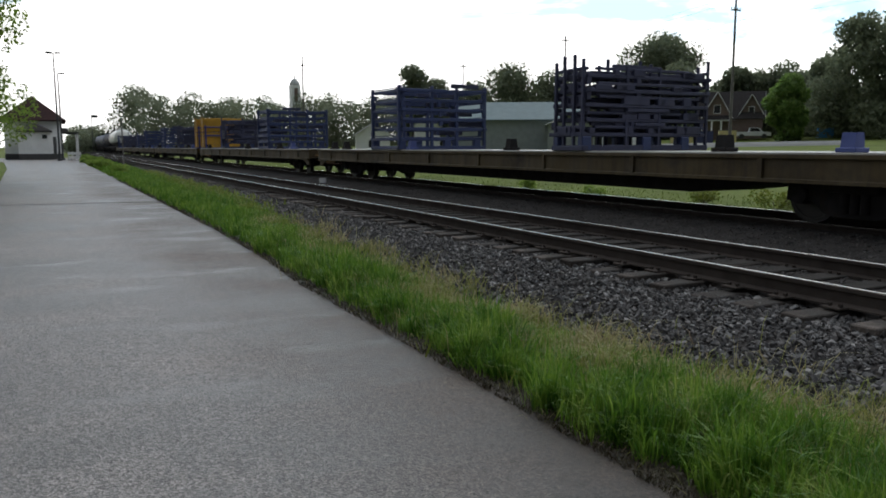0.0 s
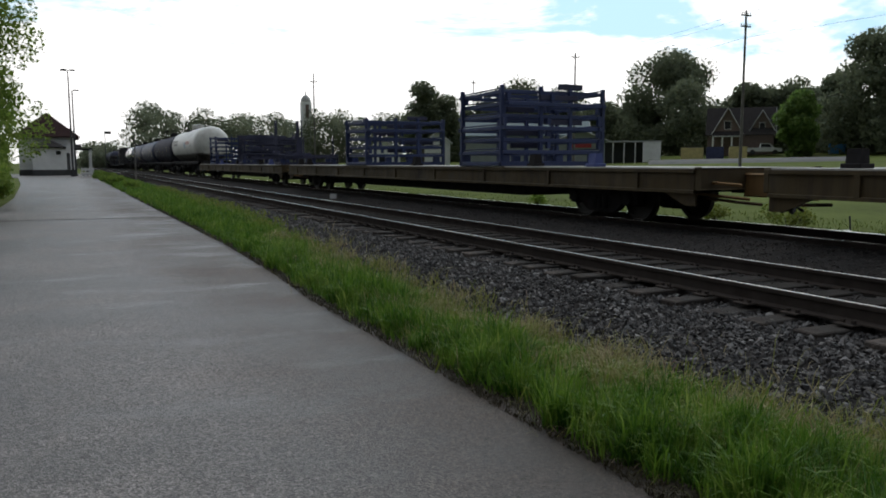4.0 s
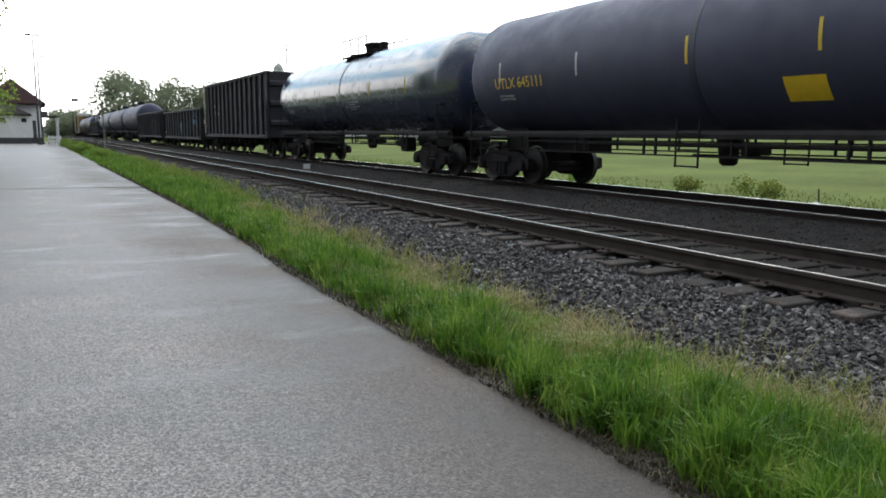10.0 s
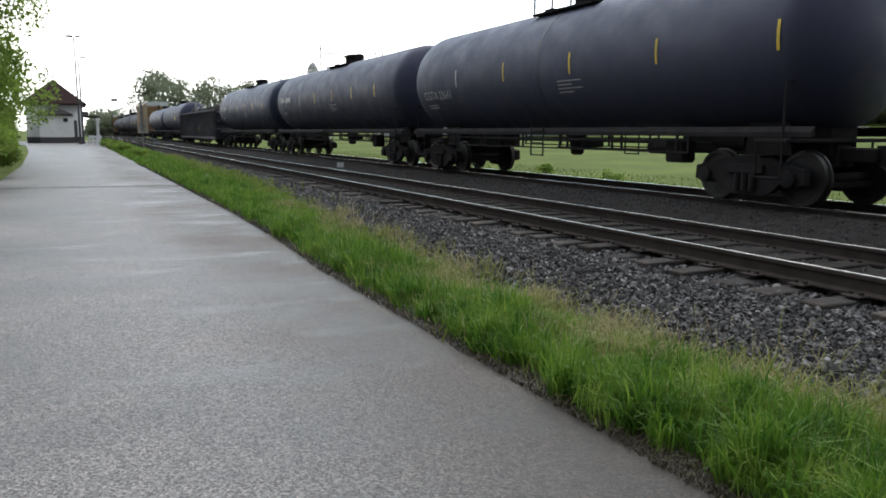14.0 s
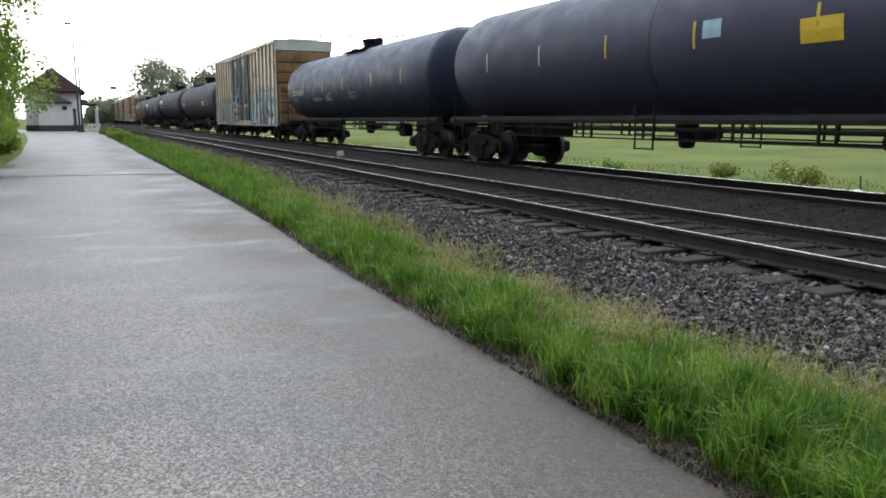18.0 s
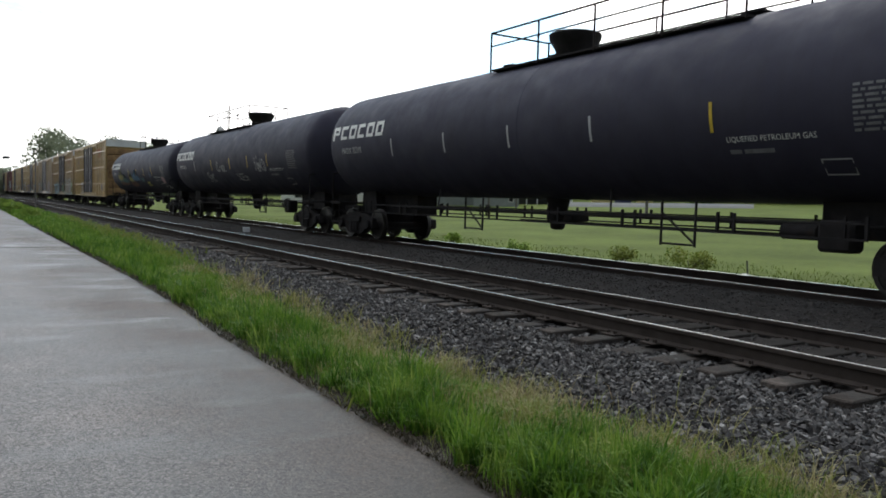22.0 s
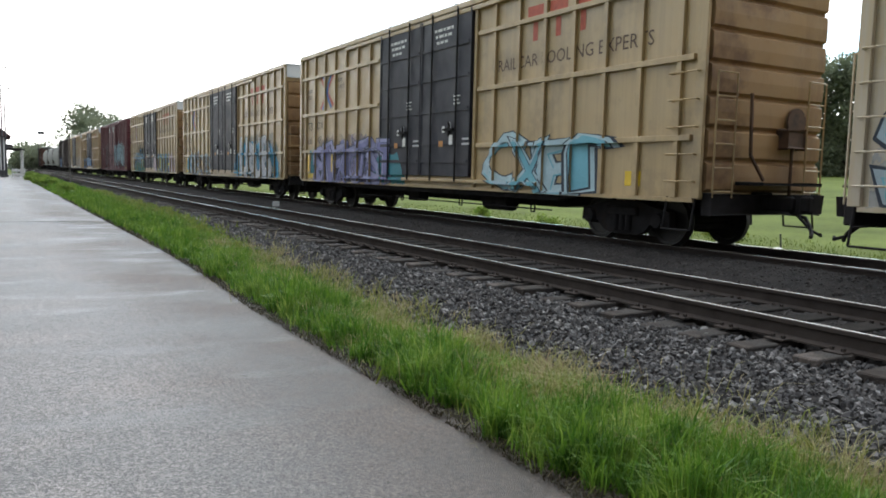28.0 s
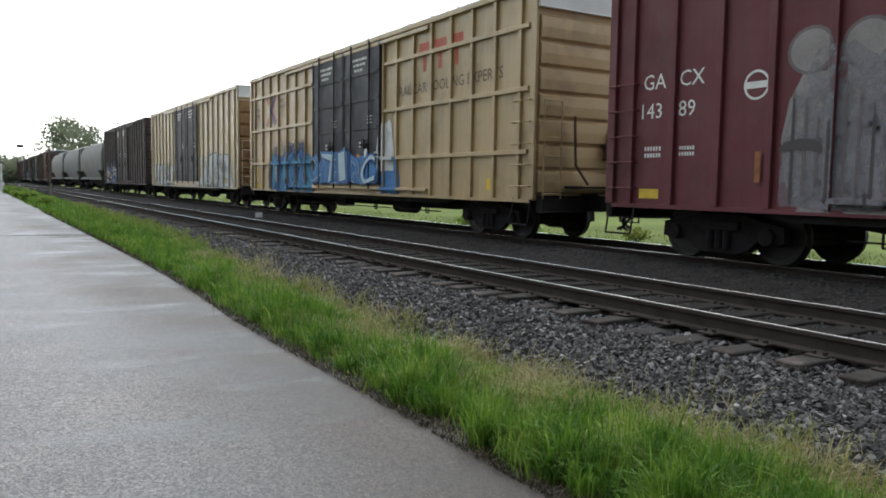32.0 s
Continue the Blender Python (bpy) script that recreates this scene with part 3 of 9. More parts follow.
def verge():
    rng = np.random.default_rng(11)
    # blades stand in tufts, each with its own height and lean; hollows between them stay dark
    tufts = 9000
    ty = 0.9 + 96 * rng.random(tufts) ** 2.5
    tfar = verge_far_edge(ty)
    tnear = verge_near_edge(ty) + 0.05
    tx = tnear + (tfar - tnear) * rng.random(tufts) ** 0.8
    rank = np.array([noise.noise(Vector((a * 1.4, b * 0.9, 0.0))) for a, b in zip(tx, ty)])
    fine = np.array([noise.noise(Vector((a * 4.0, b * 4.0, 3.0))) for a, b in zip(tx, ty)])
    stand = rng.random(tufts) < 0.72 + 0.9 * fine
    tx, ty, tfar, tnear, rank, fine = (q[stand] for q in (tx, ty, tfar, tnear, rank, fine))
    tufts = len(tx)
    across = (tx - tnear) / (tfar - tnear)
    th = (0.15 + 0.15 * rank + 0.10 * fine + 0.16 * rng.random(tufts) ** 3) * np.interp(across, [0, 0.10, 0.5, 0.75, 1], [0.95, 1.35, 1.15, 0.72, 0.45])
    n = 190000
    k = rng.integers(0, tufts, n)
    spread = np.interp(ty[k], [0, 10, 40], [0.042, 0.07, 0.16])
    x, y = tx[k] + rng.normal(0, 1, n) * spread, ty[k] + rng.normal(0, 1, n) * spread
    ok = (x > verge_near_edge(y) - 0.01 + 0.06 * np.sin(y * 3.1) + 0.05 * np.sin(y * 7.7)) & (rng.random(n) < np.interp(across[k], [0, 0.6, 1.0], [1.0, 0.9, 0.35]))
    x, y, k = x[ok], y[ok], k[ok]
    n = len(x)
    h = np.clip(th[k] * rng.uniform(0.5, 1.15, n), 0.04, 0.5)
    w = (0.005 + 0.007 * rng.random(n)) * np.interp(y, [0, 6, 20, 60, 100], [1, 1.25, 2.4, 5, 8])
    ground = np.interp(x, [2.3, 2.6, 3.6, 4.3, 5.0], [-0.03, 0.0, 0.0, 0.08, 0.14])
    blades("verge_grass", x, y, ground, h, w, 0.08 + 1.1 * rng.random(n) ** 1.4, GRASS, "lush green verge grass beside the lane", 12)
    # short dark brown blades between lane and grass, painting shade at the grass foot
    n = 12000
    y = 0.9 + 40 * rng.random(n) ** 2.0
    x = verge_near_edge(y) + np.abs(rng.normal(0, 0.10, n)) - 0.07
    blades("thatch", x, y, np.full(n, -0.005), rng.uniform(0.02, 0.08, n), 0.006 * np.interp(y, [0, 6, 20, 60], [1, 1.3, 2.4, 5]), rng.uniform(0.5, 1.8, n), SHADE_BLADE, "dark brown blades along the lane's edge, painting grass shade", 18)
    # a few straws lie over the lane's edge
    n = 240
    y = 1.2 + 18 * rng.random(n) ** 1.6
    blades("edge_straw", verge_near_edge(y) + rng.normal(0.02, 0.06, n), y, np.full(n, 0.012), rng.uniform(0.05, 0.12, n), np.full(n, 0.004), rng.uniform(1.2, 2.2, n), DRY, "dry straw along the lane's broken edge", 16)
    # drier, shorter growth in patches towards the stones
    n = 46000
    y = 0.9 + 15 * rng.random(n) ** 1.4
    far = verge_far_edge(y)
    x = far - 0.42 + rng.normal(0, 0.34, n) + np.interp(y, [6, 14], [0, 0.15])
    clump = np.array([noise.noise(Vector((a * 2.6, b * 1.9, 7.0))) for a, b in zip(x, y)])
    keep = (x > verge_near_edge(y) + 0.35) & (clump > rng.uniform(-0.45, 0.5, n) + np.interp(y, [5, 14], [0, 0.45]))
    x, y, clump = x[keep], y[keep], clump[keep]
    n = len(x)
    ground = np.interp(x, [2.3, 2.6, 3.6, 4.3, 5.0], [-0.03, 0.0, 0.0, 0.08, 0.14])
    blades("dry_grass", x, y, ground, (0.08 + 0.20 * rng.random(n) ** 1.5) * (1 + 0.7 * clump), np.interp(y, [0, 8, 40], [0.006, 0.009, 0.018]), rng.uniform(0.4, 1.4, n), DRY, "dry straw-coloured growth at the edge of the stones", 13)
    # pale straw among the grass where the verge is widest
    n = 9000
    y = 0.9 + 6.5 * rng.random(n) ** 1.2
    x = verge_far_edge(y) - 0.15 - 0.8 * rng.random(n) ** 1.3
    blades("straw", x, y, np.full(n, 0.0), 0.05 + 0.17 * rng.random(n) ** 1.5, np.full(n, 0.006), rng.uniform(0.5, 1.6, n), STRAW, "pale straw among the verge grass", 21)
    # single tall seed stems
    n = 420
    y = 1.2 + 12 * rng.random(n) ** 1.3
    x = verge_far_edge(y) - 0.45 + rng.normal(0, 0.3, n)
    blades("seed_stems", x, y, np.full(n, 0.02), 0.22 + 0.18 * rng.random(n), np.full(n, 0.006), rng.uniform(0.1, 0.5, n), DRY, "thin pale seed stems above the grass", 19)
    # weeds with small yellow-green heads
    n = 1500
    y = 1.5 + 45 * rng.random(n) ** 1.6
    x = verge_far_edge(y) - 0.4 + rng.normal(0, 0.25, n)
    pts, hh = [], []
    for a, b in zip(x, y):
        for _ in range(7):
            pts.append((a + rng.normal(0, 0.05), b + rng.normal(0, 0.05)))
            hh.append(rng.uniform(0.08, 0.26))
    pts = np.array(pts)
    blades("weeds", pts[:, 0], pts[:, 1], np.interp(pts[:, 0], [3.6, 4.3, 5], [0, 0.09, 0.17]), np.array(hh), 0.009 * np.interp(pts[:, 1], [0, 8, 30], [1, 1.4, 3]), rng.uniform(0.4, 1.0, len(pts)), WEED, "yellow-green weeds among the verge grass", 14)
    # the strip goes on behind the camera
    n = 42000
    y = 1.0 - 15 * rng.random(n) ** 1.2
    x = 2.5 + 1.35 * rng.random(n) ** 0.9
    tuft = np.array([noise.noise(Vector((a * 4.0, b * 4.0, 3.0))) for a, b in zip(x, y)])
    keep = rng.random(n) < 0.7 + 0.9 * tuft
    x, y, tuft = x[keep], y[keep], tuft[keep]
    n = len(x)
    blades("verge_grass", x, y, np.zeros(n), (0.15 + 0.1 * tuft) * rng.uniform(0.6, 1.3, n), np.full(n, 0.012), rng.uniform(0.1, 1.1, n), GRASS, "lush green verge grass beside the lane", 17)
    # ground under the verge
    ys = [-20, 0, 3, 6, 8.5, 11, 15, 22, 40, 90, 105]
    verts = []
    for b in ys:
        e = float(verge_far_edge(b))
        a = float(verge_near_edge(b))
        verts += [(a - 0.06, b, -0.02), (a + 0.24, b, 0.0), (e - 0.2, b, 0.01), (e + 0.25, b, float(bed_height(e + 0.25)) - 0.02)]
    faces = [(j * 4 + i, j * 4 + i + 1, (j + 1) * 4 + i + 1, (j + 1) * 4 + i) for j in range(len(ys) - 1) for i in range(3)]
    tagged(sheet("verge_soil", verts, faces, SOIL), "brown soil under the verge grass", "soil", kind="structure")
    # rougher tussocks past the tracks
    n = 12000
    y = 4 + 70 * rng.random(n) ** 1.3
    x = 13.9 + 4 * rng.random(n) ** 1.5
    z = np.array([ground_z(a) for a in x])
    blades("field_grass", x, y, z - 0.02, rng.uniform(0.04, 0.15, n), np.full(n, 0.022), rng.uniform(0.2, 0.8, n), FIELD_BLADE, "rough green grass beyond the tracks", 15)


FIELD_BLADE = leafy("field grass", [(0.07, 0.10, 0.016), (0.10, 0.14, 0.024), (0.17, 0.19, 0.05)], 0.4)
verge()


# ---- shrubs and trees ----
def leaf_cloud(name, centres, radii, count, size, material, parent, seed, squash=0.8):
    """Many small leaves scattered over the shells of several clumps."""
    rng = np.random.default_rng(seed)
    centres, radii = np.array(centres, float), np.array(radii, float)
    share = radii ** 2
    pick = rng.choice(len(centres), count, p=share / share.sum())
    d = rng.normal(size=(count, 3))
    d /= np.linalg.norm(d, axis=1)[:, None]
    r = radii[pick] * (0.22 + 0.83 * rng.random(count) ** 0.45)
    p = centres[pick] + d * r[:, None] * np.array([1, 1, squash])
    a = rng.normal(size=(count, 3))
    a /= np.linalg.norm(a, axis=1)[:, None]
    b = np.cross(a, rng.normal(size=(count, 3)))
    b /= np.linalg.norm(b, axis=1)[:, None]
    s = (size * rng.uniform(0.6, 1.4, count))[:, None]
    v = np.stack([p - a * s, p + b * s * 0.55, p + a * s, p - b * s * 0.55], 1)
    f = (np.arange(count)[:, None] * 4 + np.array([[0, 1, 2, 3]])).tolist()
    me = bpy.data.meshes.new(name)
    me.from_pydata(v.reshape(-1, 3).tolist(), [], f)
    me.materials.append(material)
    ob = new(name, me)
    ob.parent = parent
    return ob


def tree(x, y, z, height, spread, label, seed, material=DARK_LEAF, leaves=2600, size=0.35, trunk_r=0.3, crown_from=0.3, clumps=14, group="trees round the railway"):
    rnd = random.Random(seed)
    ob = thing("tree", label, "tree", group, (x, y, z))
    bm = bmesh.new()
    top = height * 0.75
    pts = [(rnd.uniform(-0.02, 0.02) * height * k / 4, rnd.uniform(-0.02, 0.02) * height * k / 4, top * k / 4) for k in range(5)]
    for k in range(4):
        a, b = Vector(pts[k]), Vector(pts[k + 1])
        m = Matrix.Translation((a + b) / 2) @ (b - a).to_track_quat("Z", "Y").to_matrix().to_4x4()
        bmesh.ops.create_cone(bm, cap_ends=True, segments=8, radius1=trunk_r * (1 - k * 0.2), radius2=trunk_r * (1 - (k + 1) * 0.2), depth=(b - a).length * 1.03, matrix=m)
    centres, radii = [], []
    for k in range(clumps):
        a = rnd.uniform(0, 2 * math.pi)
        f = rnd.random()
        zc = height * (crown_from + (0.93 - crown_from) * f)
        out_r = spread * math.sqrt(max(0.08, 1 - (2 * f - 0.85) ** 2)) * rnd.uniform(0.15, 0.78)
        c = (math.cos(a) * out_r, math.sin(a) * out_r, zc)
        centres.append(c)
        radii.append(spread * rnd.uniform(0.32, 0.55))
        start = Vector((0, 0, min(top, zc * 0.7)))
        bar(bm, start, Vector(c) * 0.92, trunk_r * 0.22, 5)
    part("trunk", bm, BARK, ob)
    leaf_cloud("crown", centres, radii, leaves, size, material, ob, seed)
    return ob


def shrub(x, y, z, r, h, label, seed, material=LEAF, leaves=700, size=0.05):
    rnd = random.Random(seed)
    ob = thing("shrub", label, "shrub", "shrubs along the railway", (x, y, z))
    centres, radii = [], []
    for k in range(7):
        a = rnd.uniform(0, 2 * math.pi)
        c = (math.cos(a) * r * 0.55, math.sin(a) * r * 0.55, h * rnd.uniform(0.35, 0.8))
        twig = bmesh.new()
        bar(twig, (0, 0, 0), c, 0.012, 5)
        part("branch", twig, BARK, ob)
        centres.append(c)
        radii.append(min(r, h) * rnd.uniform(0.35, 0.55))
    leaf_cloud("leaves", centres, radii, leaves, size, material, ob, seed)


# beside the lane
tree(-4.75, 38, -0.05, 11.5, 3.9, "leafy green roadside tree with overhanging boughs", 21, LEAF, 42000, 0.085, 0.28, 0.10, 30)
tree(-7.4, 47, -0.05, 10.5, 5.2, "leafy green roadside tree with drooping boughs", 22, LEAF, 34000, 0.11, 0.3, 0.08, 28)
for k in range(9):
    rr = random.Random(30 + k)
    yy = 25 + k * 5.0
    shrub(-0.054 * yy - 1.35 - rr.uniform(0, 0.3), yy, -0.05, 1.4, 1.9 + 0.22 * k + rr.uniform(0, 0.8), "bright green bushy hedge plant beside the lane", 30 + k, LEAF, 6500, 0.06)
# bushy weeds in the far verge
for k, (x, y, hh) in enumerate(((3.1, 58, 0.75), (2.9, 66, 0.6), (3.4, 74, 0.8), (2.8, 82, 0.7), (3.3, 47, 0.55), (3.0, 90, 0.9))):
    shrub(x, y, 0.0, 0.6, hh, "dark green bushy weed in the verge grass", 55 + k, LEAF, 900, 0.06)
# past the tracks
shrub(15.4, 15.1, 0.0, 0.45, 0.55, "low yellow-green shrub in the trackside grass", 50, WEED, 900, 0.035)
shrub(15.5, 12.9, 0.0, 0.65, 0.55, "low yellow-green shrub in the trackside grass", 51, WEED, 1300, 0.035)
shrub(15.2, 19.5, 0.0, 0.4, 0.4, "low green shrub in the trackside grass", 52, LEAF, 700, 0.035)
shrub(15.6, 24.0, 0.0, 0.5, 0.4, "low green shrub in the trackside grass", 53, LEAF, 700, 0.04)
for k, (d, az, h, s, low, label) in enumerate(((168, 42.5, 22.6, 8.6, 0.70, "tall tree with a wide open crown"), (175, 32.0, 18.5, 8.8, 0.08, "dark rounded tree behind the grey barn"), (178, 34.6, 16.5, 8.5, 0.08, "dark open tree behind the grey barn"),
                                                (170, 24.6, 18.5, 5.0, 0.25, "slender dark tree with tufted crown"), (172, 26.2, 15.5, 5.5, 0.12, "slender dark tree with tufted crown"), (180, 29.2, 15.5, 5.0, 0.2, "dark rounded tree behind the grey barn"))):
    x, y = d * math.sin(radians(az)), d * math.cos(radians(az))
    tree(x, y, ground_z(x) - 0.2, h - ground_z(x) * 0.6, s, label, 60 + k, DARK_LEAF, 14000, 0.31, 0.45, low, 38)
for k, (d, az, h, s, mt, label) in enumerate(((135, 50.6, 10.2, 3.5, SUNNY_LEAF, "bright green rounded tree beside the street"), (150, 52.9, 14.0, 4.6, DARK_LEAF, "large dark tree at the edge of the field"), (140, 54.6, 19.0, 7.0, DARK_LEAF, "large dark tree at the edge of the field"),
                                              (136, 57.6, 18.5, 7.5, DARK_LEAF, "large dark tree at the edge of the field"), (134, 61.0, 17.0, 7.0, DARK_LEAF, "large dark tree at the edge of the field"), (165, 49.0, 12.8, 6.0, DARK_LEAF, "dark tree behind the houses"),
                                              (170, 46.6, 12.0, 5.5, DARK_LEAF, "dark tree behind the houses"), (155, 43.4, 14.5, 7.5, DARK_LEAF, "dark tree behind the sheds"), (158, 40.2, 14.0, 7.5, DARK_LEAF, "dark tree behind the sheds"), (160, 37.4, 11.0, 6.0, DARK_LEAF, "dark tree behind the sheds"), (158, 51.4, 12.5, 5.0, DARK_LEAF, "dark tree behind the houses"))):
    x, y = d * math.sin(radians(az)), d * math.cos(radians(az))
    tree(x, y, ground_z(x) - 0.2, h, s, label, 80 + k, mt, 13000, 0.31, 0.4, 0.04, 34)

# a lower row that closes the skyline
for k in range(22):
    rr = random.Random(140 + k)
    az, d = 26.5 + k * 1.62 + rr.uniform(-0.4, 0.4), 186 + rr.uniform(-8, 8)
    x, y = d * math.sin(radians(az)), d * math.cos(radians(az))
    hh = 11.5 + rr.uniform(-1.5, 2.0) + (0.6 if az > 46 else 0)
    tree(x, y, ground_z(x) - 0.2, hh - 1.0, 5.2 + rr.uniform(-0.6, 0.9), "leafy tree in the row behind the houses", 140 + k, DARK_LEAF, 8000, 0.34, 0.35, 0.03, 26)


def far_woods():
    rng = random.Random(7)
    centres, radii = [], []
    for az, top in [(1.4 + k * 0.5, (14.2 + 4.2 * math.exp(-((k * 0.5 - 4.4) / 0.9) ** 2) + 1.0 * math.sin(k * 0.63) + 0.7 * math.sin(k * 1.9)) * (0.36 if k < 6 else 1.0)) for k in range(66)]:
        d = 238 + rng.uniform(-12, 12)
        x, y = d * math.sin(radians(az)), d * math.cos(radians(az))
        for j in range(5):
            centres.append((x + rng.uniform(-2, 2), y + rng.uniform(-6, 6), top * (0.12 + 0.20 * j) + rng.uniform(-0.6, 0.6)))
            radii.append(rng.uniform(2.4, 4.0))
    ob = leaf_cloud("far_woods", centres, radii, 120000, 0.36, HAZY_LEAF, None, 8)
    tagged(ob, "distant woods along the skyline, haze put into their colour", "woods", kind="stuff")


far_woods()


# ---- buildings, poles and street things ----
WALL_WHITE = mat("off-white painted wall", (0.80, 0.80, 0.79), 0.7, vary=0.1, scale=1.0, spots=(1.2, 0.6, 0.85, (0.45, 0.44, 0.42)))
ROOF_RED = mat("dark red roof shingles", (0.045, 0.026, 0.026), 0.95, vary=0.25, scale=3, bump=0.5, bump_scale=25, gloss=0.08)
ROOF_GREY = mat("grey-brown shingles", (0.04, 0.036, 0.036), 0.95, vary=0.25, scale=3, gloss=0.08)
PLINTH = mat("dark stone plinth", (0.07, 0.07, 0.07), 0.85, vary=0.2, scale=2)
GLASS = mat("dark window glass", (0.02, 0.022, 0.026), 0.08, vary=0.05, scale=1)
BARN_WALL = mat("grey-green board wall", (0.28, 0.305, 0.305), 0.75, vary=0.15, scale=1.5)
TEAL_ROOF = mat("grey-teal metal roof", (0.15, 0.19, 0.20), 0.8, vary=0.12, scale=1.2, gloss=0.1)
POLE_WOOD = mat("weathered pole timber", (0.13, 0.12, 0.115), 0.9, vary=0.3, scale=5)
STEEL_POLE = mat("dark painted steel", (0.045, 0.045, 0.05), 0.6, vary=0.2, scale=4)
BRICKY = mat("brown brick wall", (0.16, 0.115, 0.10), 0.85, vary=0.25, scale=4)
CONCRETE = mat("pale concrete", (0.42, 0.42, 0.41), 0.8, vary=0.15, scale=2)


def hip_roof(bm, x0, x1, y0, y1, z, rise, over=0.5, ridge=0.3):
    x0, x1, y0, y1 = x0 - over, x1 + over, y0 - over, y1 + over
    cx, cy = (x0 + x1) / 2, (y0 + y1) / 2
    a = [bm.verts.new(p) for p in ((x0, y0, z), (x1, y0, z), (x1, y1, z), (x0, y1, z))]
    u = [bm.verts.new(p) for p in ((x0, y0, z - 0.18), (x1, y0, z - 0.18), (x1, y1, z - 0.18), (x0, y1, z - 0.18))]
    r = [bm.verts.new((cx, cy - (y1 - y0) * ridge / 2, z + rise)), bm.verts.new((cx, cy + (y1 - y0) * ridge / 2, z + rise))]
    bm.faces.new((a[0], a[1], r[0]))
    bm.faces.new((a[1], a[2], r[1], r[0]))
    bm.faces.new((a[2], a[3], r[1]))
    bm.faces.new((a[3], a[0], r[0], r[1]))
    for k in range(4):
        bm.faces.new((a[k], u[k], u[(k + 1) % 4], a[(k + 1) % 4]))
    bm.faces.new(u)
    bmesh.ops.recalc_face_normals(bm, faces=bm.faces)


def opening(parent, name, x0, x1, y, z0, z1, material=GLASS, frame_mat=WALL_WHITE):
    """A framed window or door in a wall that faces -y."""
    bm = bmesh.new()
    for a, b, c, d in ((x0 - 0.06, x0, z0 - 0.06, z1 + 0.06), (x1, x1 + 0.06, z0 - 0.06, z1 + 0.06), (x0, x1, z0 - 0.06, z0), (x0, x1, z1, z1 + 0.06)):
        box(bm, a, b, y - 0.05, y + 0.02, c, d)
    w = part(name, bm, frame_mat, parent)
    bm = bmesh.new()
    box(bm, x0, x1, y - 0.025, y + 0.01, z0, z1)
    part("pane", bm, material, w)


def station():
    ob = thing("station_house", "white station house with a dark red hipped roof beside the lane", "house")
    y0, y1 = 112.0, 124.0
    bm = bmesh.new()
    box(bm, -5.3, 1.25, y0, y1, 0.75, 5.0)
    part("wall", bm, WALL_WHITE, ob)
    bm = bmesh.new()
    box(bm, -5.36, 1.31, y0 - 0.06, y1 + 0.06, -0.1, 0.75)
    part("plinth", bm, PLINTH, ob)
    bm = bmesh.new()
    hip_roof(bm, -5.3, 1.25, y0, y1, 5.05, 3.2, 0.55, 0.45)
    part("roof", bm, ROOF_RED, ob)
    bm = bmesh.new()
    box(bm, -3.75, -0.15, y0 - 2.4, y0, 0.75, 3.62)
    porch = part("porch", bm, WALL_WHITE, ob)
    bm = bmesh.new()
    box(bm, -3.80, -0.10, y0 - 2.45, y0, -0.1, 0.75)
    part("plinth", bm, PLINTH, porch)
    bm = bmesh.new()
    hip_roof(bm, -3.75, -0.15, y0 - 2.4, y0 + 0.4, 3.64, 1.05, 0.25, 0.1)
    part("roof", bm, ROOF_GREY, porch)
    opening(ob, "window", -3.40, -2.85, y0 - 2.4, 2.65, 3.15)
    opening(ob, "window", -1.05, -0.50, y0 - 2.4, 2.65, 3.15)
    opening(ob, "door", 0.15, 0.55, y0, 0.75, 2.9, PLINTH)
    bm = bmesh.new()
    prism(bm, [(y0 + 1, 3.4), (y1 - 1, 3.4), (y1 - 1, 3.55), (y0 + 1, 3.55)], 1.25, 3.3)
    prism(bm, [(y0 + 1, 3.55), (y1 - 1, 3.55), (y1 - 2, 4.1), (y0 + 2, 4.1)], 1.25, 2.0)
    part("canopy", bm, ROOF_GREY, ob)
    for y in (y0 + 1.3, y0 + 5, y1 - 1.3):
        bm = bmesh.new()
        bar(bm, (3.1, y, -0.05), (3.1, y, 3.4), 0.07)
        part("canopy_post", bm, WALL_WHITE, ob)


def lamp_post(x, y, h, arms):
    ob = thing("street_lamp", "tall dark steel lamp post with twin flat heads", "street lamp", "lamp posts by the station", (x, y, 0))
    bm = bmesh.new()
    bmesh.ops.create_cone(bm, cap_ends=True, segments=10, radius1=0.13, radius2=0.06, depth=h, matrix=Matrix.Translation((0, 0, h / 2)))
    box(bm, -0.22, 0.22, -0.22, 0.22, -0.05, 0.25, 0.03)
    part("pole", bm, STEEL_POLE, ob)
    for s in arms:
        bm = bmesh.new()
        box(bm, s * 0.15, s * 0.75, -0.18, 0.18, h - 0.02, h + 0.12, 0.03)
        bar(bm, (0, 0, h), (s * 0.2, 0, h + 0.04), 0.03)
        part("lamp_head", bm, STEEL_POLE, ob)


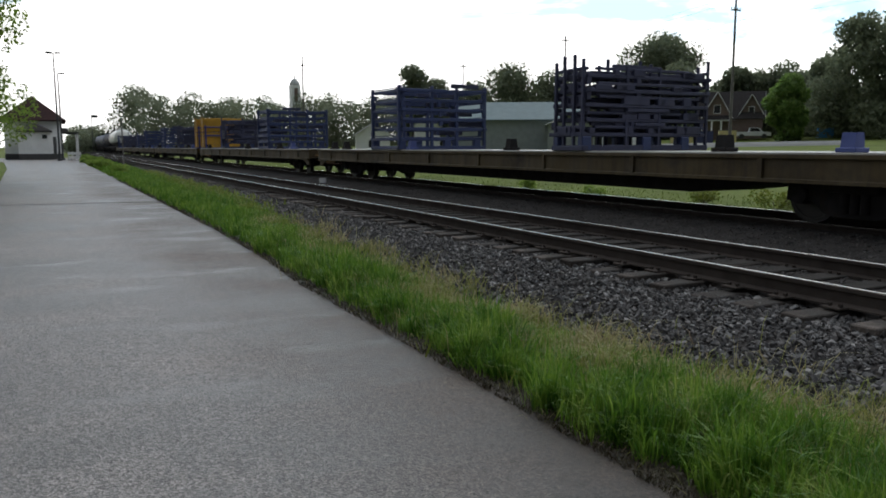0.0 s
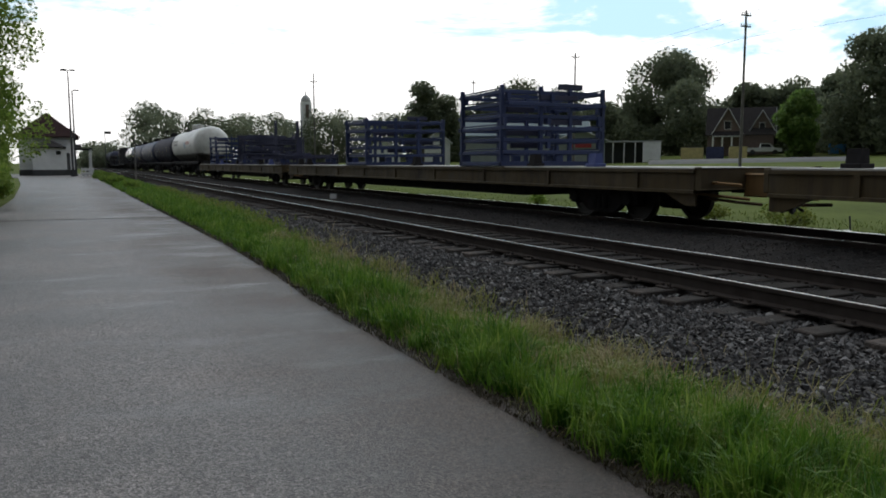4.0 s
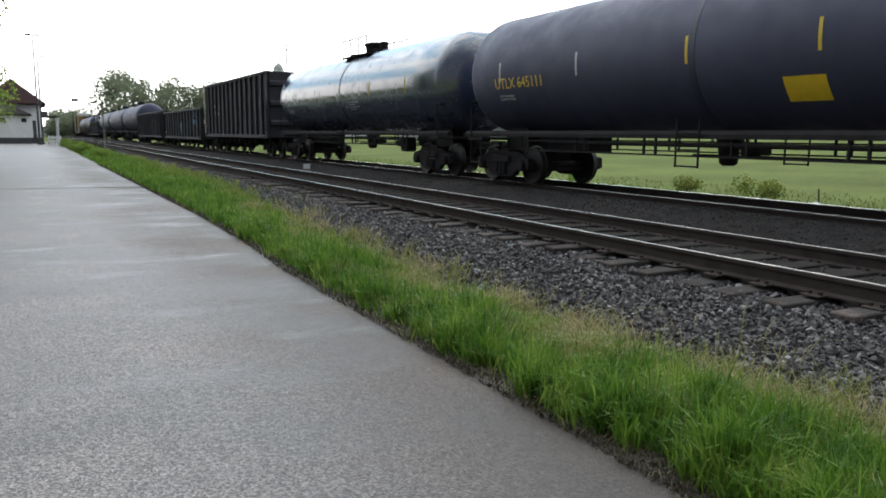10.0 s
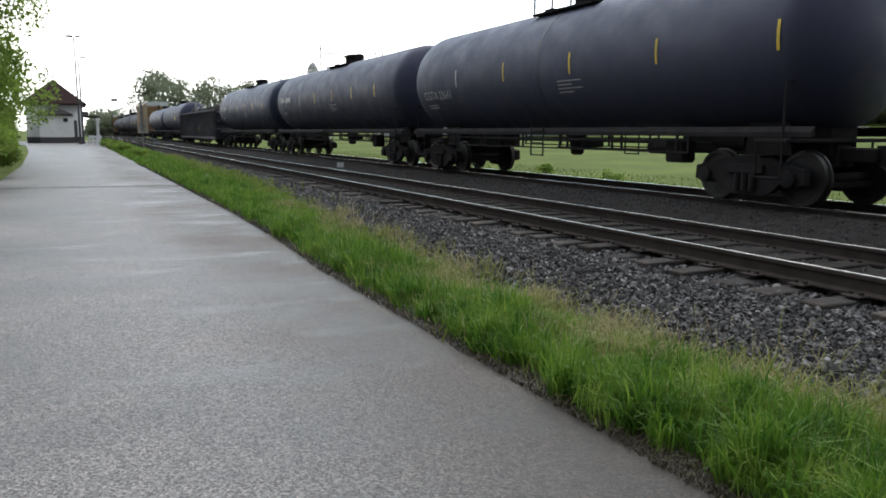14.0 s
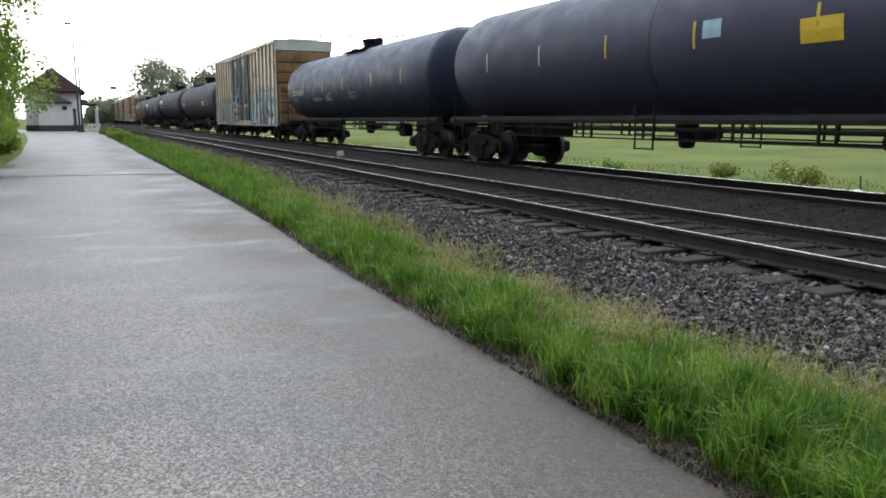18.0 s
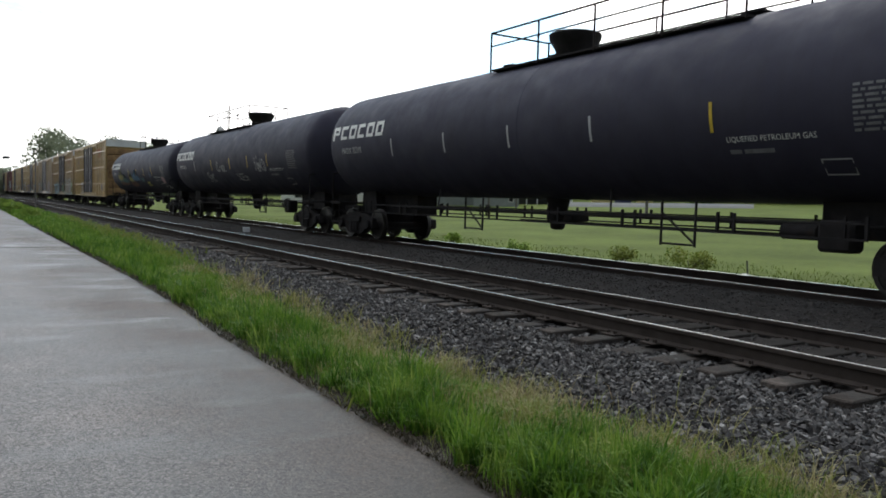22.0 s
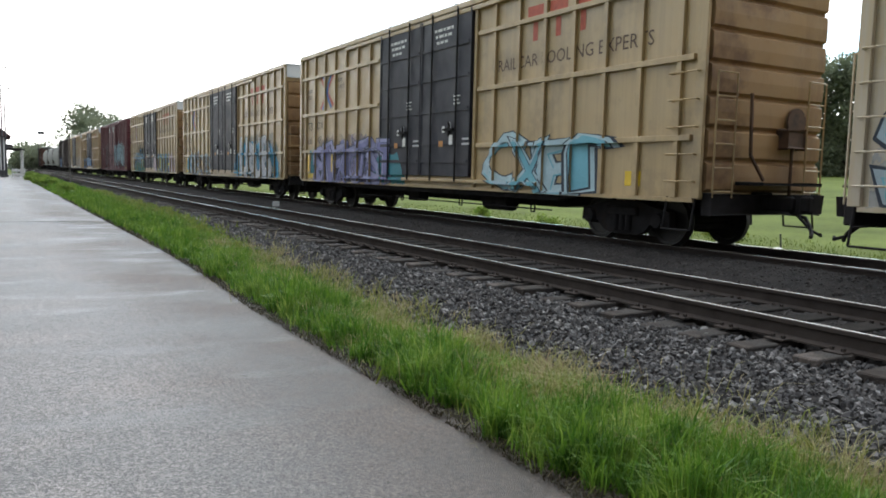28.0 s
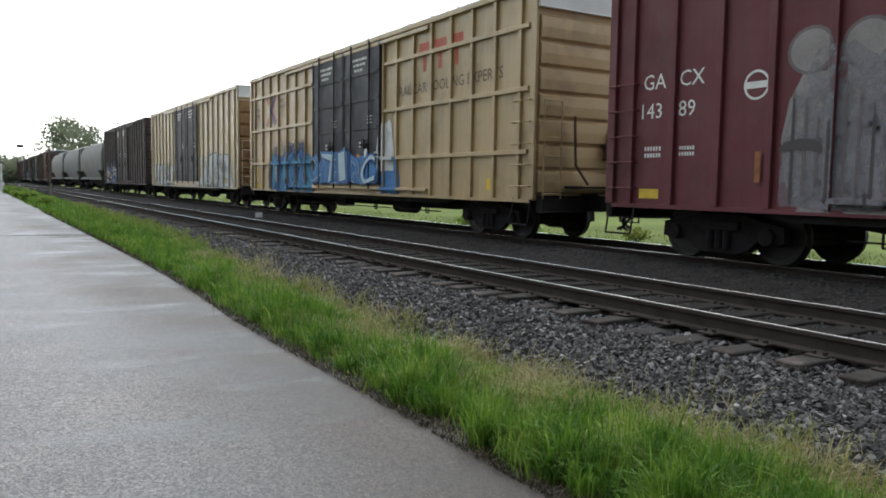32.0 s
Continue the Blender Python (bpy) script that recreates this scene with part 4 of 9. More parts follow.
def gable_house(name, label, category, x, y, z, turn, length, depth, eave, rise, wall, roof, windows=(), door=None, sign=None):
    """A house whose gable end faces local -y; turned about its middle."""
    ob = thing(name, label, category, "", (x, y, z))
    ob.rotation_euler = (0, 0, radians(turn))
    w = length / 2
    bm = bmesh.new()
    a = [bm.verts.new(p) for p in ((-w, 0, -0.6), (w, 0, -0.6), (w, 0, eave), (0, 0, eave + rise), (-w, 0, eave))]
    b = [bm.verts.new((v.co.x, depth, v.co.z)) for v in a]
    bm.faces.new(a)
    bm.faces.new(list(reversed(b)))
    for k in range(5):
        bm.faces.new((a[k], b[k], b[(k + 1) % 5], a[(k + 1) % 5]))
    bmesh.ops.recalc_face_normals(bm, faces=bm.faces)
    part("wall", bm, wall, ob)
    over = 0.35
    for s in (-1, 1):
        bm = bmesh.new()
        slope = rise / w
        pts = [(0, eave + rise + 0.04), (s * (w + over), eave - slope * over + 0.04), (s * (w + over), eave - slope * over + 0.18), (0, eave + rise + 0.18)]
        f = [bm.verts.new((px, -over, pz)) for px, pz in pts]
        g = [bm.verts.new((px, depth + over, pz)) for px, pz in pts]
        bm.faces.new(f)
        bm.faces.new(list(reversed(g)))
        for k in range(4):
            bm.faces.new((f[k], g[k], g[(k + 1) % 4], f[(k + 1) % 4]))
        bmesh.ops.recalc_face_normals(bm, faces=bm.faces)
        part("roof", bm, roof, ob)
    for x0, x1, z0, z1 in windows:
        opening(ob, "window", x0, x1, 0, z0, z1)
    if door:
        opening(ob, "door", *door[:2], 0, *door[2:], PLINTH)
    if sign:
        bm = bmesh.new()
        box(bm, sign[0], sign[1], -0.09, -0.01, sign[2], sign[3], 0.01)
        s = part("sign_board", bm, REDSIGN, ob, "red sign board")
    for s in (-1, 1):
        bm = bmesh.new()
        sl = rise / w
        pipe(bm, [(s * (w + over), -over - 0.02, eave - sl * over + 0.06), (0, -over - 0.02, eave + rise + 0.06)], 0.07, 4)
        part("barge_board", bm, CONCRETE, ob)
    return ob


REDSIGN = mat("red sign paint", (0.35, 0.04, 0.05), 0.5, vary=0.1, scale=2)


def utility_pole(x, y, z, h, arms, lean=0.0):
    ob = thing("utility_pole", "weathered timber utility pole with cross-arms", "utility pole", "poles along the street", (x, y, z))
    bm = bmesh.new()
    bmesh.ops.create_cone(bm, cap_ends=True, segments=8, radius1=0.14, radius2=0.08, depth=h, matrix=Matrix.Translation((0, 0, h / 2)))
    part("pole", bm, POLE_WOOD, ob)
    for za in arms:
        bm = bmesh.new()
        box(bm, -0.55, 0.55, -0.05, 0.05, za - 0.05, za + 0.05)
        arm = part("cross_arm", bm, POLE_WOOD, ob)
        for xx in (-0.48, -0.2, 0.2, 0.48):
            bm = bmesh.new()
            lathe(bm, [(za + 0.06, 0.03), (za + 0.2, 0.04), (za + 0.22, 0.02)], 6, "z", (xx, 0, 0))
            part("insulator", bm, CONCRETE, arm)


def wires(pts, drops):
    bm = bmesh.new()
    for a, b in zip(pts[:-1], pts[1:]):
        for dx, dz in drops:
            prev = None
            for k in range(9):
                s = k / 8
                p = Vector(a).lerp(Vector(b), s) + Vector((dx, 0, dz - 0.9 * 4 * s * (1 - s) * 0.5))
                if prev is not None:
                    bar(bm, prev, p, 0.009, 4)
                prev = p
    ob = part("power_lines", bm, STEEL_POLE)
    tagged(ob, "thin dark power lines strung between the poles", "power lines", kind="structure")


station()
lamp_post(0.72, 100.0, 12.2, (-1, 1))
lamp_post(1.10, 104.5, 10.3, (1,))
gable_house("barn", "grey-green gabled barn with a red sign board", "barn", 56.0, 76.6, ground_z(56) + 0.15, -35, 5.6, 10.0, 3.0, 1.15, BARN_WALL, TEAL_ROOF, ((1.6, 2.1, 0.5, 1.6),), None, (-1.5, 1.2, 2.1, 2.75))
gable_house("long_shed", "long low shed with a grey-teal metal roof", "shed", 63.5, 86.0, ground_z(63) + 0.2, 58, 12.0, 16.0, 3.5, 2.4, BARN_WALL, TEAL_ROOF)
gable_house("white_house", "small white house with a pale roof", "house", 42.0, 106.0, ground_z(42), -20, 5.0, 8.0, 2.6, 1.6, WALL_WHITE, CONCRETE, ((-0.6, 0.4, 0.8, 1.8),))
gable_house("white_shed", "narrow white shed behind the flat cars", "shed", 47.0, 98.0, ground_z(47), -25, 3.6, 5.0, 3.6, 1.4, WALL_WHITE, CONCRETE)


def wide_house():
    """A main roof that runs along the street, with a porch gable and a smaller gable in front of it."""
    z = ground_z(103) + 0.8
    house = gable_house("gabled_house", "tall brown gabled house with dark roof and white porch", "house", 108.4, 93.9, z, 43, 7.0, 10.4, 3.3, 4.3, BRICKY, ROOF_GREY)
    porch = gable_house("porch_wing", "", "", 101.0, 96.9, z, -47, 4.8, 5.0, 3.3, 4.2, BRICKY, ROOF_GREY, ((-0.5, 0.5, 4.0, 5.3), (0.9, 1.8, 0.9, 2.3)), (-1.3, -0.4, 0.0, 2.1))
    bm = bmesh.new()
    box(bm, -2.4, 2.4, -1.5, 0.0, 2.65, 2.85, 0.02)
    part("porch_roof", bm, CONCRETE, porch)
    for x in (-2.25, -0.75, 0.75, 2.25):
        bm = bmesh.new()
        box(bm, x - 0.13, x + 0.13, -1.45, -1.2, -0.5, 2.66, 0.02)
        part("porch_post", bm, WALL_WHITE, porch)
    side_gable = gable_house("side_wing", "", "", 105.0, 93.2, z, -47, 3.6, 4.0, 3.9, 3.1, BRICKY, ROOF_GREY, ((-0.5, 0.5, 1.0, 2.5), (-0.4, 0.4, 4.0, 5.0)))
    for wing in (porch, side_gable):
        for child in list(wing.children):
            m = house.matrix_basis.inverted() @ wing.matrix_basis @ child.matrix_basis
            child.parent = house
            child.matrix_basis = m
        bpy.data.objects.remove(wing)


wide_house()


def carport():
    ob = thing("carport", "open lean-to shelter with pale posts and a white end panel", "shelter", "", (70.2, 84.6, ground_z(70)))
    ob.rotation_euler = (0, 0, radians(-40))
    bm = bmesh.new()
    box(bm, -4.0, 4.1, -0.2, 3.2, 2.9, 3.05, 0.02)
    part("roof", bm, CONCRETE, ob)
    for x in (-3.9, -2.4, -0.9, 0.6):
        bm = bmesh.new()
        box(bm, x - 0.07, x + 0.07, -0.1, 0.04, -0.3, 2.9)
        part("post", bm, WALL_WHITE, ob)
    bm = bmesh.new()
    box(bm, 1.6, 4.0, -0.12, 0.0, 0.1, 2.9, 0.02)
    part("end_panel", bm, WALL_WHITE, ob)
    bm = bmesh.new()
    box(bm, -4.0, 4.0, 3.0, 3.15, -0.3, 2.9)
    part("back_wall", bm, STEEL_POLE, ob)


carport()


def dumpster(x, y, turn, w, material, label):
    ob = thing("dumpster", label, "dumpster", "bins beside the street", (x, y, ground_z(x)))
    ob.rotation_euler = (0, 0, radians(turn))
    bm = bmesh.new()
    prism(bm, [(-0.7, 0.12), (0.7, 0.12), (0.85, 1.75), (-0.85, 1.9)], -w / 2, w / 2)
    part("bin", bm, material, ob)
    bm = bmesh.new()
    box(bm, -w / 2, w / 2, -0.88, 0.88, 1.9, 1.96, 0.02)
    part("lid", bm, STEEL_POLE, ob)
    for xx in (-w / 2 + 0.2, w / 2 - 0.2):
        bm = bmesh.new()
        lathe(bm, [(xx - 0.05, 0.1), (xx + 0.05, 0.1)], 10, "x", (0, 0, 0.1))
        part("castor", bm, STEEL_POLE, ob)


BIN_YELLOW = mat("dull yellow bin paint", (0.56, 0.48, 0.20), 0.6, vary=0.2, scale=3)
BIN_DARK = mat("dark navy bin paint", (0.045, 0.055, 0.12), 0.6, vary=0.2, scale=3)
BIN_BLUE = mat("bright blue plastic", (0.05, 0.22, 0.50), 0.5, vary=0.1, scale=3)
dumpster(76.3, 79.3, -43, 2.9, BIN_YELLOW, "dull yellow steel dumpster with a dark lid")
dumpster(78.3, 77.2, -43, 2.2, BIN_DARK, "dark navy steel dumpster beside a yellow one")
dumpster(80.4, 75.2, -43, 2.2, BIN_YELLOW, "dull yellow steel dumpster with a dark lid")
dumpster(111.0, 83.6, -50, 2.4, BIN_BLUE, "bright blue plastic bin under the trees")


def pickup(x, y, turn):
    ob = thing("pickup_truck", "silver-white pickup truck parked beside the street", "pickup truck", "", (x, y, ground_z(x) + 0.5))
    ob.rotation_euler = (0, 0, radians(turn))
    paint_ = mat("silver car paint", (0.66, 0.67, 0.69), 0.3, metal=0.3, vary=0.05, scale=1)
    bm = bmesh.new()
    prism(bm, [(-2.7, 0.45), (2.7, 0.45), (2.7, 1.0), (1.5, 1.08), (-2.7, 1.08)], -0.95, 0.95)
    part("body", bm, paint_, ob)
    bm = bmesh.new()
    prism(bm, [(-0.7, 1.08), (1.5, 1.08), (0.9, 1.75), (-0.55, 1.78)], -0.85, 0.85)
    cab = part("cab", bm, paint_, ob)
    bm = bmesh.new()
    prism(bm, [(-0.5, 1.14), (1.2, 1.14), (0.8, 1.66), (-0.45, 1.68)], -0.87, 0.87)
    part("side_window", bm, GLASS, cab)
    for yy in (-1.75, 1.7):
        for xx in (-0.9, 0.9):
            bm = bmesh.new()
            lathe(bm, [(xx - 0.12, 0.2), (xx - 0.11, 0.38), (xx + 0.11, 0.38), (xx + 0.12, 0.2)], 16, "x", (0, yy, 0.38))
            wheel_ = part("wheel", bm, STEEL_POLE, ob)
    for xx in (-0.7, 0.7):
        bm = bmesh.new()
        box(bm, xx - 0.15, xx + 0.15, 2.68, 2.73, 0.75, 0.92)
        part("headlight", bm, CONCRETE, ob)


pickup(103.4, 91.3, -135)

for k, (x, y, top, wide) in enumerate(((121.7, 111.5, 16.6, 6.0), (127.3, 105.5, 17.2, 6.2), (131.5, 99.0, 18.0, 6.4))):
    tree(x, y, ground_z(x) - 0.2, top - ground_z(x), wide, "tall dark tree behind the brown house", 180 + k, DARK_LEAF, 9000, 0.36, 0.4, 0.05, 28)

# far street
verts = [(92, 112, ground_z(92) + 0.05), (95, 114, ground_z(95) + 0.05), (128, 66, ground_z(128) + 0.05), (124.5, 64.5, ground_z(124.5) + 0.05)]
verts = [(x, y, z + 0.42) for x, y, z in verts]
slope = [(87, 110, ground_z(87) - 0.1), (99, 118, ground_z(99) - 0.1), (134, 65, ground_z(134) - 0.1), (120, 60, ground_z(120) - 0.1)]
tagged(sheet("grass_bank", verts + slope, [(0, 1, 2, 3), (0, 3, 7, 4), (1, 0, 4, 5), (2, 1, 5, 6), (3, 2, 6, 7)], FIELD), "low grass bank in front of the houses", "bank", kind="structure")
STREET = mat("pale worn street", (0.15, 0.15, 0.145), 0.95, vary=0.15, scale=0.6, gloss=0.05)
near, far = [], []
for k in range(9):
    s = k / 8
    x, y = 64.2 + 15.4 * s, 74.0 - 16.7 * s
    z = 1.61 + 0.39 * s
    near.append((x, y, max(z, ground_z(x) + 0.05)))
    far.append((x * 1.102, y * 1.102, max(z + 0.33, ground_z(x * 1.102) + 0.06)))
skirt = [(x * 0.985, y * 0.985, ground_z(x) - 0.15) for x, y, z in near]
back = [(x * 1.015, y * 1.015, ground_z(x) - 0.15) for x, y, z in far]
rows_ = skirt + near + far + back
faces = [(j * 9 + i, j * 9 + i + 1, j * 9 + i + 10, j * 9 + i + 9) for j in range(3) for i in range(8)]
tagged(sheet("street", rows_, faces, STREET), "pale street across the far side of the field", "street", kind="structure")

for x, y, h, arms in ((51.3, 47.7, 13.2, (12.8, 11.9)), (52.4, 73.1, 13.0, (12.5,)), (52.1, 96.9, 12.2, (11.8,)), (31.5, 105.4, 13.6, (12.4,)), (52.5, 68.0, 7.6, ())):
    utility_pole(x, y, ground_z(x) - 0.1, h, arms)
wires([(50.5, -30, 13.8), (51.3, 47.7, 13.8), (52.4, 73.1, 13.6), (52.1, 96.9, 13.0), (50, 160, 12.5)], [(-0.8, 0.0), (0.8, 0.0), (0, -1.9)])


def tower():
    ob = thing("church_tower", "slim white tower with a small grey dome above the trees", "tower", "", (63.6, 221.0, 0))
    bm = bmesh.new()
    box(bm, -1.35, 1.35, -1.35, 1.35, 0, 19.2, 0.1)
    part("shaft", bm, WALL_WHITE, ob)
    bm = bmesh.new()
    box(bm, -0.5, 0.5, -1.42, -1.3, 14.5, 18.4)
    part("louvre", bm, BRICKY, ob)
    bm = bmesh.new()
    lathe(bm, [(19.2, 1.5), (19.5, 1.5), (20.2, 1.25), (20.9, 0.7), (21.2, 0.2), (22.6, 0.05)], 14, "z")
    part("dome", bm, CONCRETE, ob)


tower()


def board_sign(x, y, h):
    ob = thing("signal_board", "dark board on a slim post beside the track", "sign", "", (x, y, -0.05))
    bm = bmesh.new()
    bar(bm, (0, 0, 0), (0, 0, h), 0.05)
    part("post", bm, STEEL_POLE, ob)
    bm = bmesh.new()
    box(bm, -0.05, 0.75, -0.04, 0.04, h - 0.35, h, 0.01)
    part("board", bm, STEEL_POLE, ob)


board_sign(4.75, 110.0, 5.75)
ob = thing("marker_post", "slim weathered marker post standing in the verge", "post", "", (4.38, 58.0, 0.0))
bm = bmesh.new()
bmesh.ops.create_cone(bm, cap_ends=True, segments=8, radius1=0.045, radius2=0.04, depth=3.5, matrix=Matrix.Translation((0, 0, 1.75)))
part("shaft", bm, POLE_WOOD, ob)
bm = bmesh.new()
box(bm, -0.05, 0.05, -0.07, 0.07, 3.5, 3.56, 0.01)
part("cap", bm, STEEL_POLE, ob)
ob = thing("track_marker", "small white marker stake between the two tracks", "marker", "", (9.0, 27.8, 0.12))
bm = bmesh.new()
box(bm, -0.03, 0.03, -0.03, 0.03, 0, 0.22)
part("stake", bm, POLE_WOOD, ob)
bm = bmesh.new()
box(bm, -0.16, 0.10, -0.04, -0.03, 0.12, 0.30, 0.004)
part("plate", bm, WALL_WHITE, ob)
ob = thing("trackside_stake", "short dark stake with a pale cap in the grass", "stake", "", (15.2, 11.0, 0.0))
bm = bmesh.new()
bar(bm, (0, 0, 0), (-0.03, 0.02, 0.42), 0.02)
part("shaft", bm, STEEL_POLE, ob)
bm = bmesh.new()
lathe(bm, [(0.0, 0.10), (0.08, 0.13), (0.14, 0.05)], 10, "z", (-0.25, -0.1, 0))
part("base_cap", bm, WALL_WHITE, ob)


def board_fence():
    ob = thing("board_fence", "low white board barrier at the end of the lane", "barrier", "", (1.75, 105.0, 0.0))
    for k in range(4):
        bm = bmesh.new()
        box(bm, k * 0.42 - 0.05, k * 0.42 + 0.05, -0.05, 0.05, -0.05, 1.05)
        part("post", bm, WALL_WHITE, ob)
    for z in (0.35, 0.8):
        bm = bmesh.new()
        box(bm, -0.1, 1.4, -0.08, -0.05, z - 0.14, z + 0.14, 0.01)
        part("board", bm, WALL_WHITE, ob)


board_fence()


# ---- paints of the rolling stock ----
def paint(name, color, rough=0.55, dirt=(0.05, 0.04, 0.03), dirt_amount=0.5, streak=0.5, tags=(), metal=0.0, low_dirt=0.0, lower=None, gloss=0.4, ior=1.5, wave=0.25):
    """Weathered car paint: vertical streaks, patches of grime and rust, and sprayed pieces.
    tags: (y0, y1, z0, z1, fill colours, outline, cell) fields of spray paint on the car's side; lower: (z, colour) below a line."""
    m = bpy.data.materials.new(name)
    m.use_nodes = True
    n, l = m.node_tree.nodes, m.node_tree.links
    b = n["Principled BSDF"]
    b.inputs["Roughness"].default_value, b.inputs["Metallic"].default_value = rough, metal
    b.inputs["Specular IOR Level"].default_value, b.inputs["IOR"].default_value = gloss, ior
    tc = n.new("ShaderNodeTexCoord")

    def noise_tex(scale, detail, squash=(1, 1, 1), roughness=0.6):
        mp = n.new("ShaderNodeMapping")
        mp.inputs["Scale"].default_value = squash
        l.new(tc.outputs["Object"], mp.inputs["Vector"])
        t = n.new("ShaderNodeTexNoise")
        t.inputs["Scale"].default_value, t.inputs["Detail"].default_value, t.inputs["Roughness"].default_value = scale, detail, roughness
        l.new(mp.outputs["Vector"], t.inputs["Vector"])
        return t.outputs["Fac"]

    def span(value, a, c, p=0.0, q=1.0):
        r = n.new("ShaderNodeMapRange")
        for key, x in (("From Min", a), ("From Max", c), ("To Min", p), ("To Max", q)):
            r.inputs[key].default_value = x
        l.new(value, r.inputs["Value"])
        return r.outputs["Result"]

    def sums(op, a, c):
        k = n.new("ShaderNodeMath")
        k.operation = op
        for i, x in ((0, a), (1, c)):
            if isinstance(x, (int, float)):
                k.inputs[i].default_value = x
            else:
                l.new(x, k.inputs[i])
        return k.outputs[0]

    def blend(fac, a, c):
        k = n.new("ShaderNodeMix")
        k.data_type = "RGBA"
        for key, x in (("Factor", fac), ("A", a), ("B", c)):
            if isinstance(x, (int, float)):
                k.inputs[key].default_value = x
            elif isinstance(x, tuple):
                k.inputs[key].default_value = (*x[:3], 1)
            else:
                l.new(x, k.inputs[key])
        return k.outputs["Result"]

    xyz = n.new("ShaderNodeSeparateXYZ")
    l.new(tc.outputs["Object"], xyz.inputs["Vector"])
    Y, Z = xyz.outputs["Y"], xyz.outputs["Z"]
    col = color
    if lower:
        wob = sums("ADD", Z, sums("MULTIPLY", noise_tex(1.2, 4), 0.25))
        col = blend(span(wob, lower[0] + 0.05, lower[0] + 0.2), lower[1], color)
    fade = span(noise_tex(0.55, 6), 0.35, 0.7)
    col = blend(sums("MULTIPLY", fade, 0.35), col, tuple(min(1, c * 1.35 + 0.02) for c in color) if not lower else col)
    for k, (y0, y1, z0, z1, fills, line, cell) in enumerate(tags):
        warp = n.new("ShaderNodeVectorMath")
        warp.operation = "MULTIPLY_ADD"
        wn_ = n.new("ShaderNodeTexNoise")
        wn_.inputs["Scale"].default_value, wn_.inputs["Detail"].default_value = 1.1 / cell, 1.5
        l.new(tc.outputs["Object"], wn_.inputs["Vector"])
        l.new(wn_.outputs["Color"], warp.inputs[0])
        warp.inputs[1].default_value = (0.0, cell * 0.75, cell * 0.9)
        l.new(tc.outputs["Object"], warp.inputs[2])
        flat = n.new("ShaderNodeMapping")
        flat.inputs["Scale"].default_value = (0.0, 1.75, 0.55)
        flat.inputs["Location"].default_value = (0, k * 3.7 + y0, k * 1.3)
        l.new(warp.outputs["Vector"], flat.inputs["Vector"])
        cells, edges = n.new("ShaderNodeTexVoronoi"), n.new("ShaderNodeTexVoronoi")
        edges.feature = "DISTANCE_TO_EDGE"
        for v in (cells, edges):
            v.inputs["Scale"].default_value = 1.0 / cell
            v.inputs["Randomness"].default_value = 0.85
            l.new(flat.outputs["Vector"], v.inputs["Vector"])
        hue = n.new("ShaderNodeSeparateColor")
        l.new(cells.outputs["Color"], hue.inputs["Color"])
        ramp = n.new("ShaderNodeValToRGB")
        ramp.color_ramp.interpolation = "CONSTANT"
        while len(ramp.color_ramp.elements) < len(fills):
            ramp.color_ramp.elements.new(0.5)
        for i, e in enumerate(ramp.color_ramp.elements):
            e.position, e.color = i / len(fills), (*fills[i], 1)
        l.new(hue.outputs["Red"], ramp.inputs["Fac"])
        soft_fill = blend(span(noise_tex(2.3, 3), 0.35, 0.7, 0.0, 0.35), ramp.outputs["Color"], fills[0])
        # wandering strokes: the level lines of a smooth noise
        def stroke(scale, width, shift):
            mp = n.new("ShaderNodeMapping")
            mp.inputs["Scale"].default_value, mp.inputs["Location"].default_value = (0, 1.25, 0.8), (0, shift, shift * 0.7)
            l.new(warp.outputs["Vector"], mp.inputs["Vector"])
            t = n.new("ShaderNodeTexNoise")
            t.inputs["Scale"].default_value, t.inputs["Detail"].default_value = scale, 0.6
            l.new(mp.outputs["Vector"], t.inputs["Vector"])
            return span(sums("ABSOLUTE", sums("SUBTRACT", t.outputs["Fac"], 0.5), 0), width, width * 1.5, 1.0, 0.0)

        shaded = blend(stroke(0.75 / cell, 0.05, 5.1 + k), soft_fill, tuple(c * 0.78 for c in fills[-1]))
        piece = blend(span(edges.outputs["Distance"], 0.028, 0.042), line, shaded)
        piece = blend(stroke(1.0 / cell, 0.018, 2.3 + k), piece, line)
        peak = max(max(f) for f in fills)
        piece = blend(stroke(1.9 / cell, 0.012, 9.7 + k), piece, (0.64, 0.65, 0.66) if peak > 0.5 else tuple(min(0.66, c * 1.5 + 0.01) for c in fills[-1]))
        edge_noise = span(noise_tex(1.3 / cell, 3), 0.3, 0.7, -0.38, 0.38)
        far_y = sums("SUBTRACT", sums("ABSOLUTE", sums("SUBTRACT", Y, (y0 + y1) / 2), 0), (y1 - y0) / 2)
        far_z = sums("SUBTRACT", sums("ABSOLUTE", sums("SUBTRACT", Z, (z0 + z1) / 2), 0), (z1 - z0) / 2)
        out_by = sums("ADD", sums("MAXIMUM", far_y, far_z), edge_noise)
        mist = sums("MULTIPLY", span(sums("ADD", out_by, sums("MULTIPLY", noise_tex(22, 2), 0.16)), 0.22, 0.05), 0.6)
        col = blend(mist, col, fills[0])
        col = blend(span(out_by, 0.0, -0.03), col, blend(span(out_by, -0.03, -0.055), line, piece))
    streaks = span(noise_tex(1.0, 5, (1.0, 5.0, 0.22), 0.7), 0.46, 0.72)
    col = blend(sums("MULTIPLY", streaks, streak), col, dirt)
    grime = span(noise_tex(0.9, 8, (1, 1, 1), 0.7), 0.5, 0.68)
    col = blend(sums("MULTIPLY", grime, dirt_amount), col, dirt)
    if low_dirt:
        col = blend(sums("MULTIPLY", span(noise_tex(3.5, 6), 0.4, 0.65), low_dirt), col, dirt)
